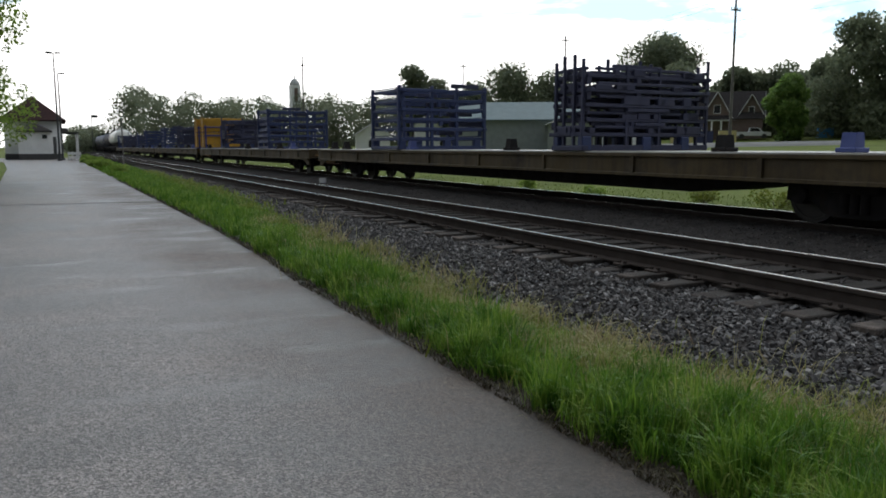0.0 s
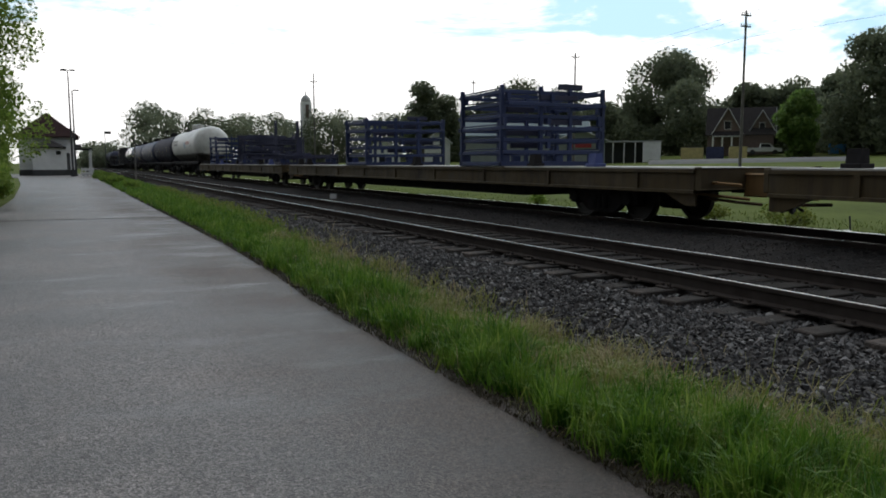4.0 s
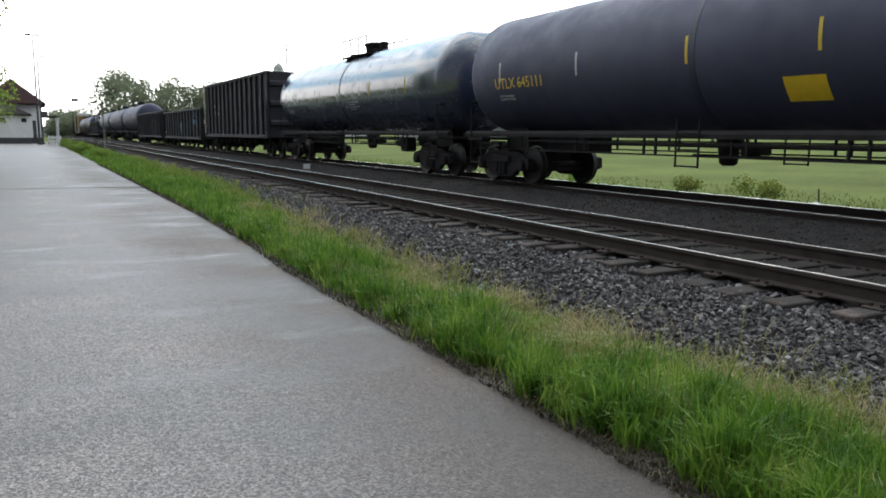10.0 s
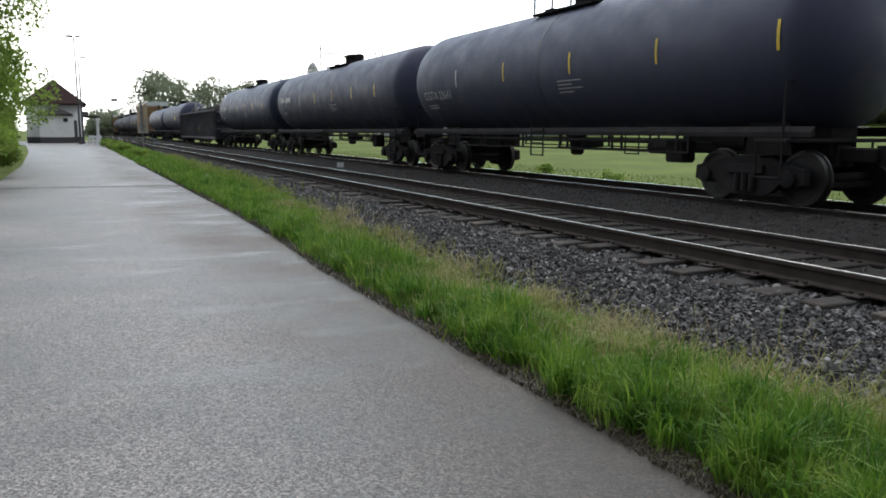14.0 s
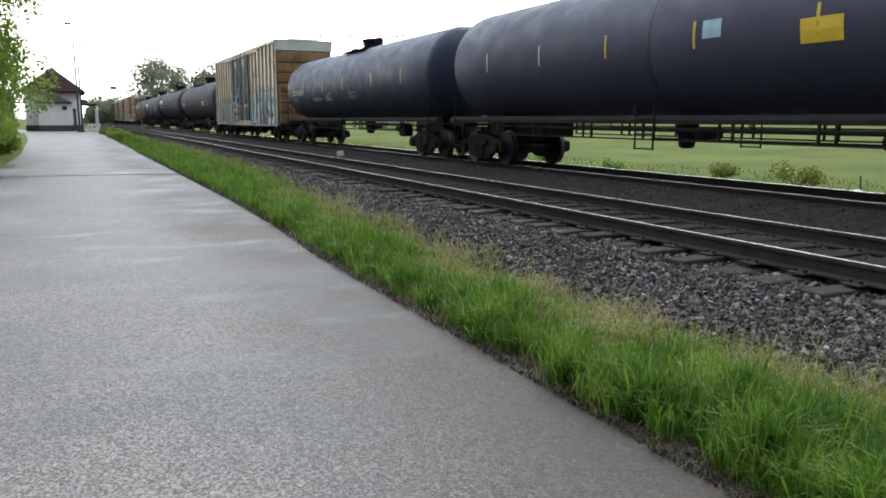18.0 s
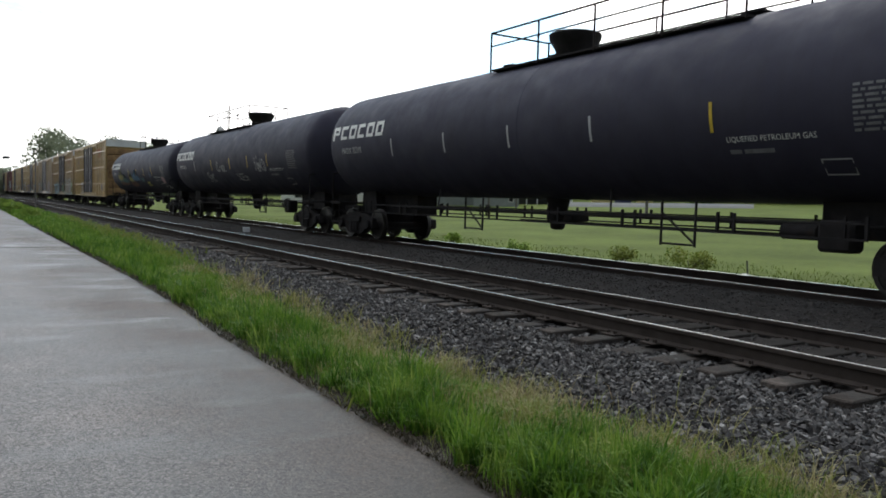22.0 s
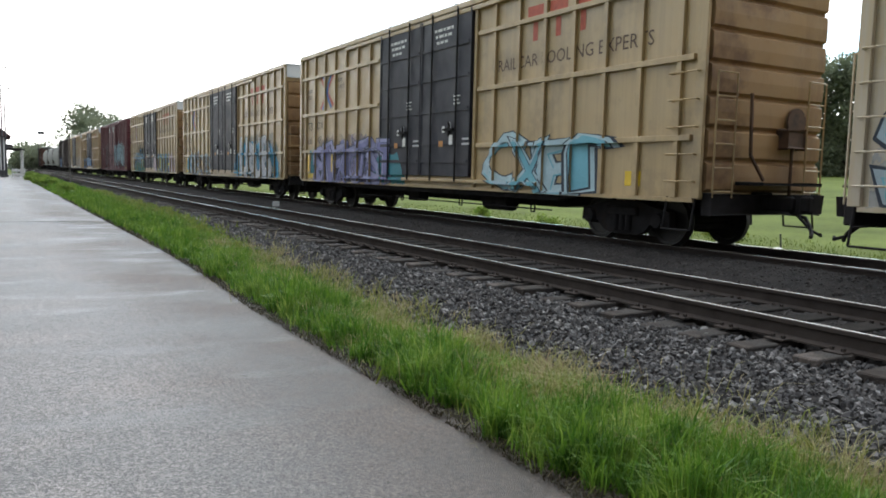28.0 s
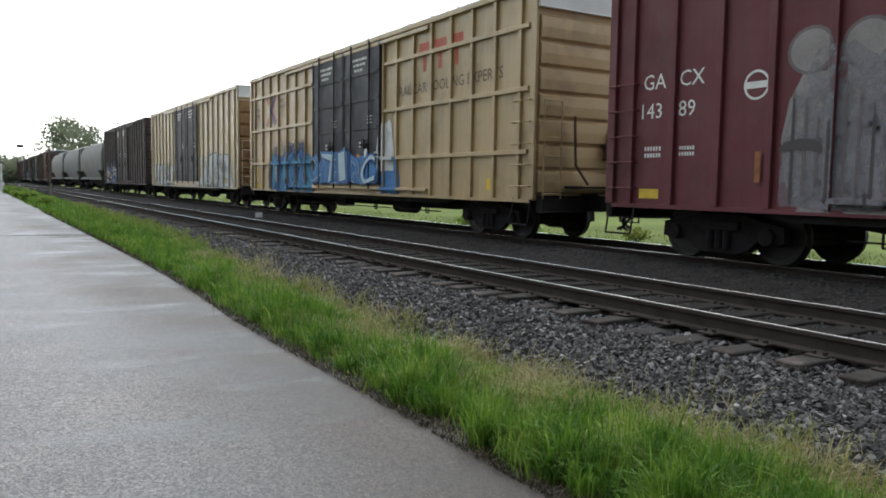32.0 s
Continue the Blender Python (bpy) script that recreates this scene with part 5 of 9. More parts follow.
    l.new(col, b.inputs["Base Color"])
    l.new(span(noise_tex(2.0, 5), 0.3, 0.7, max(0.05, rough - 0.12), min(1, rough + 0.15)), b.inputs["Roughness"])
    bp = n.new("ShaderNodeBump")
    bp.inputs["Strength"].default_value, bp.inputs["Distance"].default_value = wave, 0.02
    l.new(noise_tex(1.6, 3), bp.inputs["Height"])
    l.new(bp.outputs["Normal"], b.inputs["Normal"])
    m.diffuse_color = (*color, 1)
    return m


IRON = mat("grimy black iron", (0.025, 0.023, 0.024), 0.95, vary=0.4, scale=4, spots=(3, 0.55, 0.75, (0.032, 0.024, 0.020)), gloss=0.12)
TREAD = mat("worn wheel steel", (0.028, 0.025, 0.024), 0.55, metal=0.3, vary=0.2, scale=5)
RUST = mat("brown rusty steel", (0.09, 0.05, 0.03), 0.85, vary=0.4, scale=3, spots=(4, 0.5, 0.7, (0.04, 0.025, 0.018)))
GALV = mat("galvanised sheet", (0.62, 0.63, 0.64), 0.45, vary=0.15, scale=1.2, spots=(1.5, 0.58, 0.8, (0.35, 0.30, 0.25)))
GRIMY = mat("grimy tan-grey steel", (0.27, 0.25, 0.22), 0.7, vary=0.3, scale=2, spots=(2.5, 0.5, 0.7, (0.12, 0.09, 0.06)))
WHITE = mat("white marking paint", (0.66, 0.66, 0.64), 0.6, vary=0.15, scale=6)
BLACKMARK = mat("dark marking paint", (0.03, 0.028, 0.03), 0.6, vary=0.2, scale=6)
REDMARK = mat("faded red marking paint", (0.45, 0.09, 0.05), 0.6, vary=0.25, scale=6)
BLUEMARK = mat("blue marking paint", (0.06, 0.17, 0.42), 0.6, vary=0.25, scale=6)
TAPE = mat("dusty yellow reflective tape", (0.58, 0.40, 0.03), 0.5, vary=0.3, scale=6)
YELLOWMARK = mat("yellow reflective tape", (0.75, 0.50, 0.03), 0.4, vary=0.12, scale=6)
PALEBLUE = mat("pale blue spray paint", (0.35, 0.50, 0.62), 0.6, vary=0.2, scale=4)
DIMSPRAY = mat("faded grey marking paint", (0.16, 0.16, 0.17), 0.7, vary=0.35, scale=9)
RUSTSPRAY = mat("faded rust-orange placard", (0.24, 0.085, 0.03), 0.7, vary=0.35, scale=9)
GREYSPRAY = mat("pale grey spray paint", (0.42, 0.42, 0.43), 0.6, vary=0.3, scale=4)
PINKSPRAY = mat("faded pink notice", (0.40, 0.24, 0.26), 0.6, vary=0.2, scale=6)
ORANGESPRAY = mat("orange spray paint", (0.50, 0.22, 0.05), 0.6, vary=0.3, scale=4)


# ---- pieces shared by the cars; car space: -y leads, -x faces the lane, z = 0 is the rail's top ----
def link_mesh(name, me, parent, at=(0, 0, 0), turn=0.0, material=None, label=""):
    ob = new(name, me)
    ob.parent = parent
    ob.location = at
    if turn:
        ob.rotation_euler = (0, 0, turn)
    if material:
        ob.material_slots[0].link = "OBJECT"
        ob.material_slots[0].material = material
    if label:
        tagged(ob, label)
    return ob


def make_wheel():
    bm = bmesh.new()
    lathe(bm, [(-0.06, 0.10), (-0.055, 0.36), (-0.07, 0.37), (-0.07, 0.435), (0.03, 0.44), (0.04, 0.468), (0.07, 0.468), (0.07, 0.37), (0.03, 0.35), (0.05, 0.10)], 26, "x")
    return mesh_of("wheel", bm, TREAD, True)


def make_side_frame():
    bm = bmesh.new()
    prism(bm, [(-1.14, 0.60), (-1.16, 0.36), (-0.98, 0.33), (-0.70, 0.36), (-0.52, 0.20), (-0.36, 0.15), (0.36, 0.15), (0.52, 0.20), (0.70, 0.36), (0.98, 0.33), (1.16, 0.36),
               (1.14, 0.60), (0.72, 0.68), (0.42, 0.76), (-0.42, 0.76), (-0.72, 0.68)], -0.07, 0.07)
    for y in (-0.89, 0.89):
        lathe(bm, [(-0.16, 0.09), (-0.15, 0.13), (0.0, 0.14)], 14, "x", (0, y, 0.44))
    for y in (-0.16, 0.0, 0.16):
        lathe(bm, [(0.22, 0.07), (0.50, 0.07)], 10, "z", (-0.08, y, 0))
    box(bm, -0.14, 0.05, -0.40, 0.40, 0.50, 0.66, 0.02)
    return mesh_of("side_frame", bm, IRON, True)


def make_axle():
    bm = bmesh.new()
    lathe(bm, [(-1.0, 0.07), (-0.7, 0.085), (0.7, 0.085), (1.0, 0.07)], 12, "x")
    return mesh_of("axle", bm, IRON)


def make_bolster():
    bm = bmesh.new()
    prism(bm, [(-0.2, 0.48), (0.2, 0.48), (0.24, 0.80), (-0.24, 0.80)], -1.05, 1.05)
    box(bm, -1.0, 1.0, -1.05, -0.98, 0.30, 0.38)
    box(bm, -1.0, 1.0, 0.98, 1.05, 0.30, 0.38)
    return mesh_of("bolster", bm, IRON)


def make_coupler():
    bm = bmesh.new()
    box(bm, -0.13, 0.13, 0.0, 0.72, 0.70, 0.94, 0.03)
    prism(bm, [(0.62, 0.66), (1.02, 0.68), (1.05, 0.98), (0.66, 0.98)], -0.20, 0.04)
    box(bm, 0.02, 0.16, 0.86, 1.04, 0.70, 0.96, 0.03)
    box(bm, -0.22, 0.22, -0.2, 0.1, 0.62, 1.0, 0.02)
    pipe(bm, [(-0.42, 0.1, 0.78), (-0.42, 0.45, 0.62), (-0.36, 0.75, 0.40), (-0.26, 1.0, 0.33), (-0.12, 1.08, 0.36)], 0.026, 6)
    pipe(bm, [(-1.35, 0.02, 0.62), (-1.3, 0.06, 0.80), (-0.2, 0.35, 0.78)], 0.02, 5)
    pipe(bm, [(-0.85, -0.9, 0.66), (-0.85, 0.1, 0.62), (-0.7, 0.40, 0.58), (-0.45, 0.66, 0.46), (-0.2, 0.88, 0.35), (0.0, 1.0, 0.31)], 0.032, 6)
    return mesh_of("coupler", bm, IRON)


M_WHEEL, M_SIDE, M_AXLE, M_BOLSTER, M_COUPLER = make_wheel(), make_side_frame(), make_axle(), make_bolster(), make_coupler()


def running_gear(car, half, truck_at):
    """Two four-wheel trucks and two couplers."""
    for s in (-1, 1):
        truck = link_mesh("truck", M_BOLSTER, car, (0, s * truck_at, 0))
        for x, turn in ((-1.02, 0.0), (1.02, math.pi)):
            link_mesh("side_frame", M_SIDE, truck, (x, 0, 0), turn)
        for y in (-0.89, 0.89):
            link_mesh("axle", M_AXLE, truck, (0, y, 0.44))
            link_mesh("wheel", M_WHEEL, truck, (-0.745, y, 0.44))
            link_mesh("wheel", M_WHEEL, truck, (0.745, y, 0.44), math.pi)
        link_mesh("coupler", M_COUPLER, car, (0, s * (half - 1.0), 0), 0.0 if s > 0 else math.pi)


def side_strip(bm, side, pts, w):
    """A ribbon of paint of width w along (y, z) points, laid on the surface side(y, z) -> point."""
    path = []
    for (y0, z0), (y1, z1) in zip(pts[:-1], pts[1:]):
        if math.hypot(y1 - y0, z1 - z0) < 1e-5:
            continue
        steps = max(1, int(abs(z1 - z0) / 0.12))
        path += [(y0 + (y1 - y0) * k / steps, z0 + (z1 - z0) * k / steps) for k in range(steps)]
    path.append(pts[-1])
    last = None
    for k in range(len(path)):
        (ya, za), (yc, zc_) = path[max(0, k - 1)], path[min(len(path) - 1, k + 1)]
        d = math.hypot(yc - ya, zc_ - za) or 1.0
        py, pz = -(zc_ - za) / d * w / 2, (yc - ya) / d * w / 2
        y, z = path[k]
        pair = [bm.verts.new(side(y - py, z - pz)), bm.verts.new(side(y + py, z + pz))]
        if last:
            bm.faces.new((last[0], pair[0], pair[1], last[1]))
        last = pair


def side_block(bm, side, y0, y1, z0, z1):
    """A painted rectangle on the surface."""
    side_strip(bm, side, [((y0 + y1) / 2, z0), ((y0 + y1) / 2, z1)], abs(y1 - y0))


def rows_of_marks(bm, side, y, z, count, h, gap=0.35, wide=0.55, lines=1, pitch=1.6, rnd=None):
    """Lettering too small to read, as bars: count bars of height h from y towards the leading end."""
    for j in range(lines):
        for k in range(count):
            w = h * wide * (rnd.uniform(0.8, 1.15) if rnd else 1)
            yy = y - k * h * (wide + gap)
            side_block(bm, side, yy, yy - w, z - j * h * pitch, z - j * h * pitch + h)


def letter(car, body, size, material, y, z, surface=None, x=0.0):
    """Lettering laid on a flat side at x, or bent to a surface(y, z)."""
    me = text_mesh(body, size, material)
    if surface:
        for v in me.vertices:
            v.co.x = surface(y + v.co.y, z + v.co.z, 0.008)[0]
    return link_mesh("lettering", me, car, (0 if surface else x, y, z))


def text_mesh(body, size, material):
    """Flat lettering in the built-in font, as a mesh that reads along -y and up z, facing -x."""
    cu = bpy.data.curves.new("lettering", "FONT")
    cu.body, cu.size, cu.resolution_u = body, size, 2
    tmp = bpy.data.objects.new("lettering", cu)
    me = bpy.data.meshes.new_from_object(tmp)
    bpy.data.objects.remove(tmp)
    me.transform(Matrix(((0, 0, -1, 0), (-1, 0, 0, 0), (0, 1, 0, 0), (0, 0, 0, 1))))
    me.materials.clear()
    me.materials.append(material)
    return me


MOVING = []


def spray(name, color):
    return mat(name, color, 0.62, vary=0.22, scale=1.6, spots=(1.7, 0.56, 0.78, tuple(c * 0.45 + 0.03 for c in color)))


def haze(name, color, cover=0.75, scale=1.1):
    """Thin overspray: an uneven mist that lets the coat under it show."""
    m = bpy.data.materials.new(name)
    m.use_nodes = True
    n, l = m.node_tree.nodes, m.node_tree.links
    b = n["Principled BSDF"]
    b.inputs["Base Color"].default_value, b.inputs["Roughness"].default_value = (*color, 1), 0.7
    tc = n.new("ShaderNodeTexCoord")
    tex = n.new("ShaderNodeTexNoise")
    tex.inputs["Scale"].default_value, tex.inputs["Detail"].default_value = scale, 7
    l.new(tc.outputs["Object"], tex.inputs["Vector"])
    span = n.new("ShaderNodeMapRange")
    span.inputs["From Min"].default_value, span.inputs["From Max"].default_value, span.inputs["To Max"].default_value = 0.34, 0.66, cover
    l.new(tex.outputs["Fac"], span.inputs["Value"])
    clear, mix = n.new("ShaderNodeBsdfTransparent"), n.new("ShaderNodeMixShader")
    l.new(span.outputs["Result"], mix.inputs["Fac"])
    l.new(clear.outputs["BSDF"], mix.inputs[1])
    l.new(b.outputs["BSDF"], mix.inputs[2])
    l.new(mix.outputs["Shader"], n["Material Output"].inputs["Surface"])
    m.diffuse_color = (*color, 1)
    return m


HAZE_NAVY, HAZE_SKY = haze("thin navy overspray", (0.03, 0.07, 0.20), 0.55), haze("thin sky-blue overspray", (0.10, 0.28, 0.42), 0.5)
HAZE_PALE, HAZE_LILAC = haze("thin pale overspray", (0.50, 0.54, 0.58), 0.5, 1.6), haze("thin lilac overspray", (0.30, 0.28, 0.42), 0.5)
HAZE_GREY = haze("thin violet-grey overspray", (0.15, 0.14, 0.185), 0.55, 3.2)
HAZE_ASH = haze("thin ash-grey overspray", (0.26, 0.25, 0.275), 0.7, 5.0)
SPRAY_PALE, SPRAY_PALE_B = spray("pale grey-blue spray", (0.46, 0.53, 0.58)), spray("dim grey-blue spray", (0.33, 0.41, 0.47))
SPRAY_WHITE, SPRAY_WHITE_B = spray("white spray", (0.60, 0.61, 0.62)), spray("silver spray", (0.47, 0.49, 0.54))
SPRAY_SKY, SPRAY_CYAN = spray("sky-blue spray", (0.05, 0.29, 0.48)), spray("cyan spray", (0.16, 0.42, 0.52))
SPRAY_GREEN, SPRAY_LIME = spray("green spray", (0.11, 0.30, 0.06)), spray("bright green spray", (0.20, 0.44, 0.12))
SPRAY_LILAC, SPRAY_VIOLET = spray("lilac spray", (0.30, 0.30, 0.50)), spray("violet spray", (0.17, 0.17, 0.36))
SPRAY_TEAL, SPRAY_JADE = spray("teal spray", (0.03, 0.20, 0.25)), spray("jade spray", (0.03, 0.26, 0.15))
SPRAY_DEEP, SPRAY_NAVY = spray("deep blue spray", (0.04, 0.17, 0.42)), spray("navy spray", (0.03, 0.07, 0.22))
SPRAY_PINK, SPRAY_INK = spray("dusty pink spray", (0.46, 0.36, 0.40)), spray("blue-black spray line", (0.025, 0.035, 0.055))
FLAME_TEAL, FLAME_RUST, FLAME_YELLOW = spray("thin teal spray over black", (0.04, 0.11, 0.13)), spray("thin rust spray over black", (0.13, 0.055, 0.035)), spray("thin yellow spray over black", (0.27, 0.24, 0.07))
FLAME_BLUE, FLAME_NAVY = spray("thin blue spray over black", (0.05, 0.13, 0.24)), spray("thin navy spray over black", (0.035, 0.05, 0.10))
SPRAY_YELLOW, SPRAY_RED = spray("yellow spray", (0.48, 0.44, 0.07)), spray("red spray", (0.40, 0.10, 0.07))
SPRAY_ICE, SPRAY_ICE_B = spray("ice-blue spray", (0.40, 0.54, 0.60)), spray("slate-blue spray", (0.20, 0.36, 0.44))
SPRAY_SLATE = spray("dark slate-blue spray", (0.09, 0.17, 0.23))
SPRAY_GHOST, SPRAY_GHOST_B, SPRAY_GHOST_D = spray("faded grey spray", (0.25, 0.225, 0.225)), spray("dull grey spray", (0.135, 0.11, 0.115)), spray("dark grey spray", (0.06, 0.05, 0.055))


GLYPHS = {}


def glyph(ch, fat):
    """The triangles of a fattened letter, in a box that the plain letter fills."""
    if (ch, fat) not in GLYPHS:
        for f in (0.0, fat):
            cu = bpy.data.curves.new("glyph", "FONT")
            cu.body, cu.size, cu.resolution_u, cu.offset = ch, 1.0, 3, f
            tmp = bpy.data.objects.new("glyph", cu)
            me = bpy.data.meshes.new_from_object(tmp)
            bpy.data.objects.remove(tmp)
            me.calc_loop_triangles()
            pts = [(v.co.x, v.co.y) for v in me.vertices]
            if f == 0.0:
                box_ = [min(p[0] for p in pts), max(p[0] for p in pts), min(p[1] for p in pts), max(p[1] for p in pts)]
            tris = [[pts[i] for i in t.vertices] for t in me.loop_triangles]
            bpy.data.meshes.remove(me)
        w, h = max(0.2, box_[1] - box_[0]), box_[3] - box_[2]
        GLYPHS[(ch, fat)] = [[((x - box_[0]) / w, (z - box_[2]) / h) for x, z in t] for t in tris]
    return GLYPHS[(ch, fat)]


def tank_tag(car, side, glyphs, y0, y1, z0, z1, material, seed, label="pale sprayed tag"):
    """A hand-sprayed tag of thin crossing letter shapes, bent to a tank's side."""
    rnd = random.Random(seed)
    w = (y1 - y0) / len(glyphs)
    for k, ch in enumerate(glyphs):
        lean, tall, flip = rnd.uniform(-0.5, 0.5), rnd.uniform(0.6, 1.1), rnd.random() < 0.5
        spots, faces = {}, []
        for t in glyph(ch, -0.02):
            tri = []
            for a, c in t:
                a, c = (1 - a, 1 - c) if flip else (a, c)
                p = side(y0 + w * (k - 0.15 + 1.3 * a + lean * (c - 0.5)), z0 + (z1 - z0) * c * tall, 0.006 + 0.003 * (k % 3))
                tri.append(spots.setdefault(tuple(round(q, 5) for q in p), len(spots)))
            if len(set(tri)) == 3:
                faces.append(tuple(tri))
        verts = list(spots)
        ob = sheet("spray_tag", verts, faces, material)
        ob.parent = car
        tagged(ob, label)


def flame(car, side, y0, y1, z0, z1, material, seed, lift):
    """A field of spray with long ragged tongues along its upper edge."""
    rnd = random.Random(seed)
    n = max(8, int(abs(y1 - y0) / 0.035))
    rows = []
    for k in range(n + 1):
        f = k / n
        hump = math.sin(math.pi * f) ** 0.6
        tip = rnd.uniform(0.5, 1.0) * (0.55 + 0.45 * math.sin(f * 23 + seed)) if k % 2 else rnd.uniform(0.05, 0.3)
        rows.append((y0 + (y1 - y0) * f, z0 + rnd.uniform(0, 0.25) * (z1 - z0) * (1 - hump * 0.6), z0 + (z1 - z0) * (0.25 + 0.75 * hump * tip)))
    verts, faces = [], []
    for a, c in zip(rows[:-1], rows[1:]):
        for j in range(4):
            faces.append(tuple(range(len(verts), len(verts) + 4)))
            for (y, lo, hi), q in ((a, j), (c, j), (c, j + 1), (a, j + 1)):
                lean = (f - 0.5) * 0.2 * q / 4
                verts.append(side(y + lean, lo + (max(hi, lo + 0.02) - lo) * q / 4, lift))
    ob = sheet("spray_flame", verts, faces, material)
    ob.parent = car
    tagged(ob, "ragged flame-like field of spray")


# ---- tank cars ----
def tank_car(u0, u1, label, shell, r=1.47, zc=2.68, style="dome", stripes=(), marks=(), deco=None, fittings=IRON, walk_ends=(-0.7, 5.6), round_top=False, inset=0.42, truck_in=1.92):
    """A tank car between two coupling points; style: dome (small fittings at mid-length) or gas (long walkway and cup-shaped housing)."""
    car = thing("tank_car", label, "tank car", "cars of the freight train")
    half = (u1 - u0) / 2
    h = half - inset
    head = r * 0.46
    bm = bmesh.new()
    prof = []
    for k in range(8):
        a = math.pi / 2 * k / 7
        prof.append((-h + head - head * math.cos(a), max(0.03, r * math.sin(a))))
    prof += [(-h * s, r) for s in (0.72, 0.5, 0.25, 0.0)] + [(h * s, r) for s in (0.25, 0.5, 0.72)]
    prof += [(-s, q) for s, q in reversed(prof[:8])]
    lathe(bm, prof, 44, "y", (0, 0, zc))
    part("shell", bm, shell, car, smooth=True)

    def side(y, z, off=0.006):
        q = max(-1, min(1, (z - zc) / r))
        x = -(r + off) * math.sqrt(max(0.0, 1 - q * q))
        edge = abs(y) - (h - head)
        if edge > 0:
            x *= math.sqrt(max(0.05, 1 - (edge / head) ** 2))
        return (x, y, z)

    for y in (-h * 0.62, -h * 0.31, 0.0, h * 0.31, h * 0.62):
        bm = bmesh.new()
        w, up = (0.07, 0.005) if y == 0.0 and style == "dome" else (0.02, 0.004)
        lathe(bm, [(y - w, r), (y - w + 0.003, r + up), (y + w - 0.003, r + up), (y + w, r)], 44, "y", (0, 0, zc))
        if style in ("gas", "dome") and not round_top and y != 0.0:
            bm.free()
            continue
        part("weld_seam", bm, BAND if y == 0.0 and style == "dome" else shell, car, smooth=True)
    truck_at = half - truck_in
    running_gear(car, half, truck_at)
    low = zc - r
    for s in (-1, 1):
        # stub sill with its saddle at each end
        bm = bmesh.new()
        box(bm, -0.32, 0.32, s * (half - 0.95), s * (half - 4.3), 0.78, low + 0.1, 0.02)
        prism(bm, [(s * (truck_at - 0.5), 0.80), (s * (truck_at + 0.5), 0.80), (s * (truck_at + 0.4), low + 0.3), (s * (truck_at - 0.4), low + 0.3)], -0.62, 0.62)
        part("stub_sill", bm, fittings, car)
        bm = bmesh.new()
        box(bm, -1.42, 1.42, s * (half - 0.85), s * (half - 1.5), 1.02, 1.08, 0.01)
        for x in (-1.4, 1.4):
            pipe(bm, [(x, s * (half - 0.95), 0.45), (x, s * (half - 0.95), 1.95), (x * 0.55, s * (half - 0.95), 2.02), (0, s * (half - 0.95), 2.02)], 0.022)
            pipe(bm, [(x, s * (half - 1.45), 0.45), (x, s * (half - 1.45), 1.05)], 0.022)
            pipe(bm, [(x, s * (half - 0.95), 0.47), (x, s * (half - 1.45), 0.47)], 0.022)
        part("end_platform", bm, fittings, car)
    # a running angle along the shell's foot and a double rail below it, on paired hangers
    reach = truck_at - 1.3
    for x in (-1.30, 1.30):
        bm = bmesh.new()
        prism_y(bm, [(x - 0.045, 1.11), (x + 0.045, 1.11), (x + 0.045, low + 0.06), (x - 0.045, 1.185)] if x < 0 else [(x - 0.045, 1.11), (x + 0.045, 1.11), (x + 0.045, 1.185), (x - 0.045, low + 0.06)], -half + 0.5, half - 0.5)
        if style == "gas" and not round_top:
            bm.free()
        else:
            part("running_angle", bm, fittings, car)
        bm = bmesh.new()
        count = max(3, round(reach / 1.05))
        for j in range(count + 1):
            y = -reach + j * 2 * reach / count
            for yy in (y - 0.15, y + 0.15):
                box(bm, x - 0.02, x + 0.02, yy - 0.02, yy + 0.02, 0.80, 1.12)
        box(bm, x - 0.018, x + 0.018, -reach - 0.16, reach + 0.16, 1.015, 1.045)
        box(bm, x - 0.018, x + 0.018, -reach - 0.16, reach + 0.16, 0.80, 0.83)
        part("side_rail", bm, fittings, car)
        if style == "dome":
            # a ladder climbs the shell at mid-length, its foot below the rail
            bm = bmesh.new()
            for y in (-0.26, 0.26):
                pipe(bm, [(x * 1.08, y, 0.62), (x * 1.08, y, 1.45)], 0.02, 5)
            for z in (0.64, 0.92, 1.2):
                bar(bm, (x * 1.08, -0.26, z), (x * 1.08, 0.26, z), 0.016, 5)
            part("ladder", bm, fittings, car)
        elif x < 0 and style == "gas":
            bm = bmesh.new()
            for y0_ in (-4.49, 1.4):
                for y in (y0_, y0_ + 0.7):
                    pipe(bm, [(x, y, 0.55), (x, y, 1.3)], 0.024, 5)
                for z in (0.58, 0.82):
                    bar(bm, (x, y0_, z), (x, y0_ + 0.7, z), 0.02, 5)
                pipe(bm, [(x, y0_, 0.6), (x, y0_ + 0.7, 1.1)], 0.02, 5)
                pipe(bm, [(x, y0_ + 0.7, 1.05), (x, y0_ + 1.9, 1.05), (x + 0.2, y0_ + 2.1, low + 0.2)], 0.02, 5)
            part("step_bracket", bm, fittings, car)
    # the control valve and reservoir hang beside the leading truck
    bm = bmesh.new()
    box(bm, -1.18, -0.85, -reach + 0.1, -reach + 0.62, 0.62, 1.06, 0.05)
    lathe(bm, [(-reach + 0.7, 0.05), (-reach + 0.74, 0.12), (-reach + 1.3, 0.12), (-reach + 1.34, 0.05)], 14, "y", (-0.9, 0, 0.88))
    part("control_valve", bm, fittings, car, smooth=True)
    bm = bmesh.new()
    lathe(bm, [(0.62, 0.10), (0.66, 0.16), (0.95, 0.2), (low + 0.2, 0.3)], 14, "z", (0, 0.35, 0))
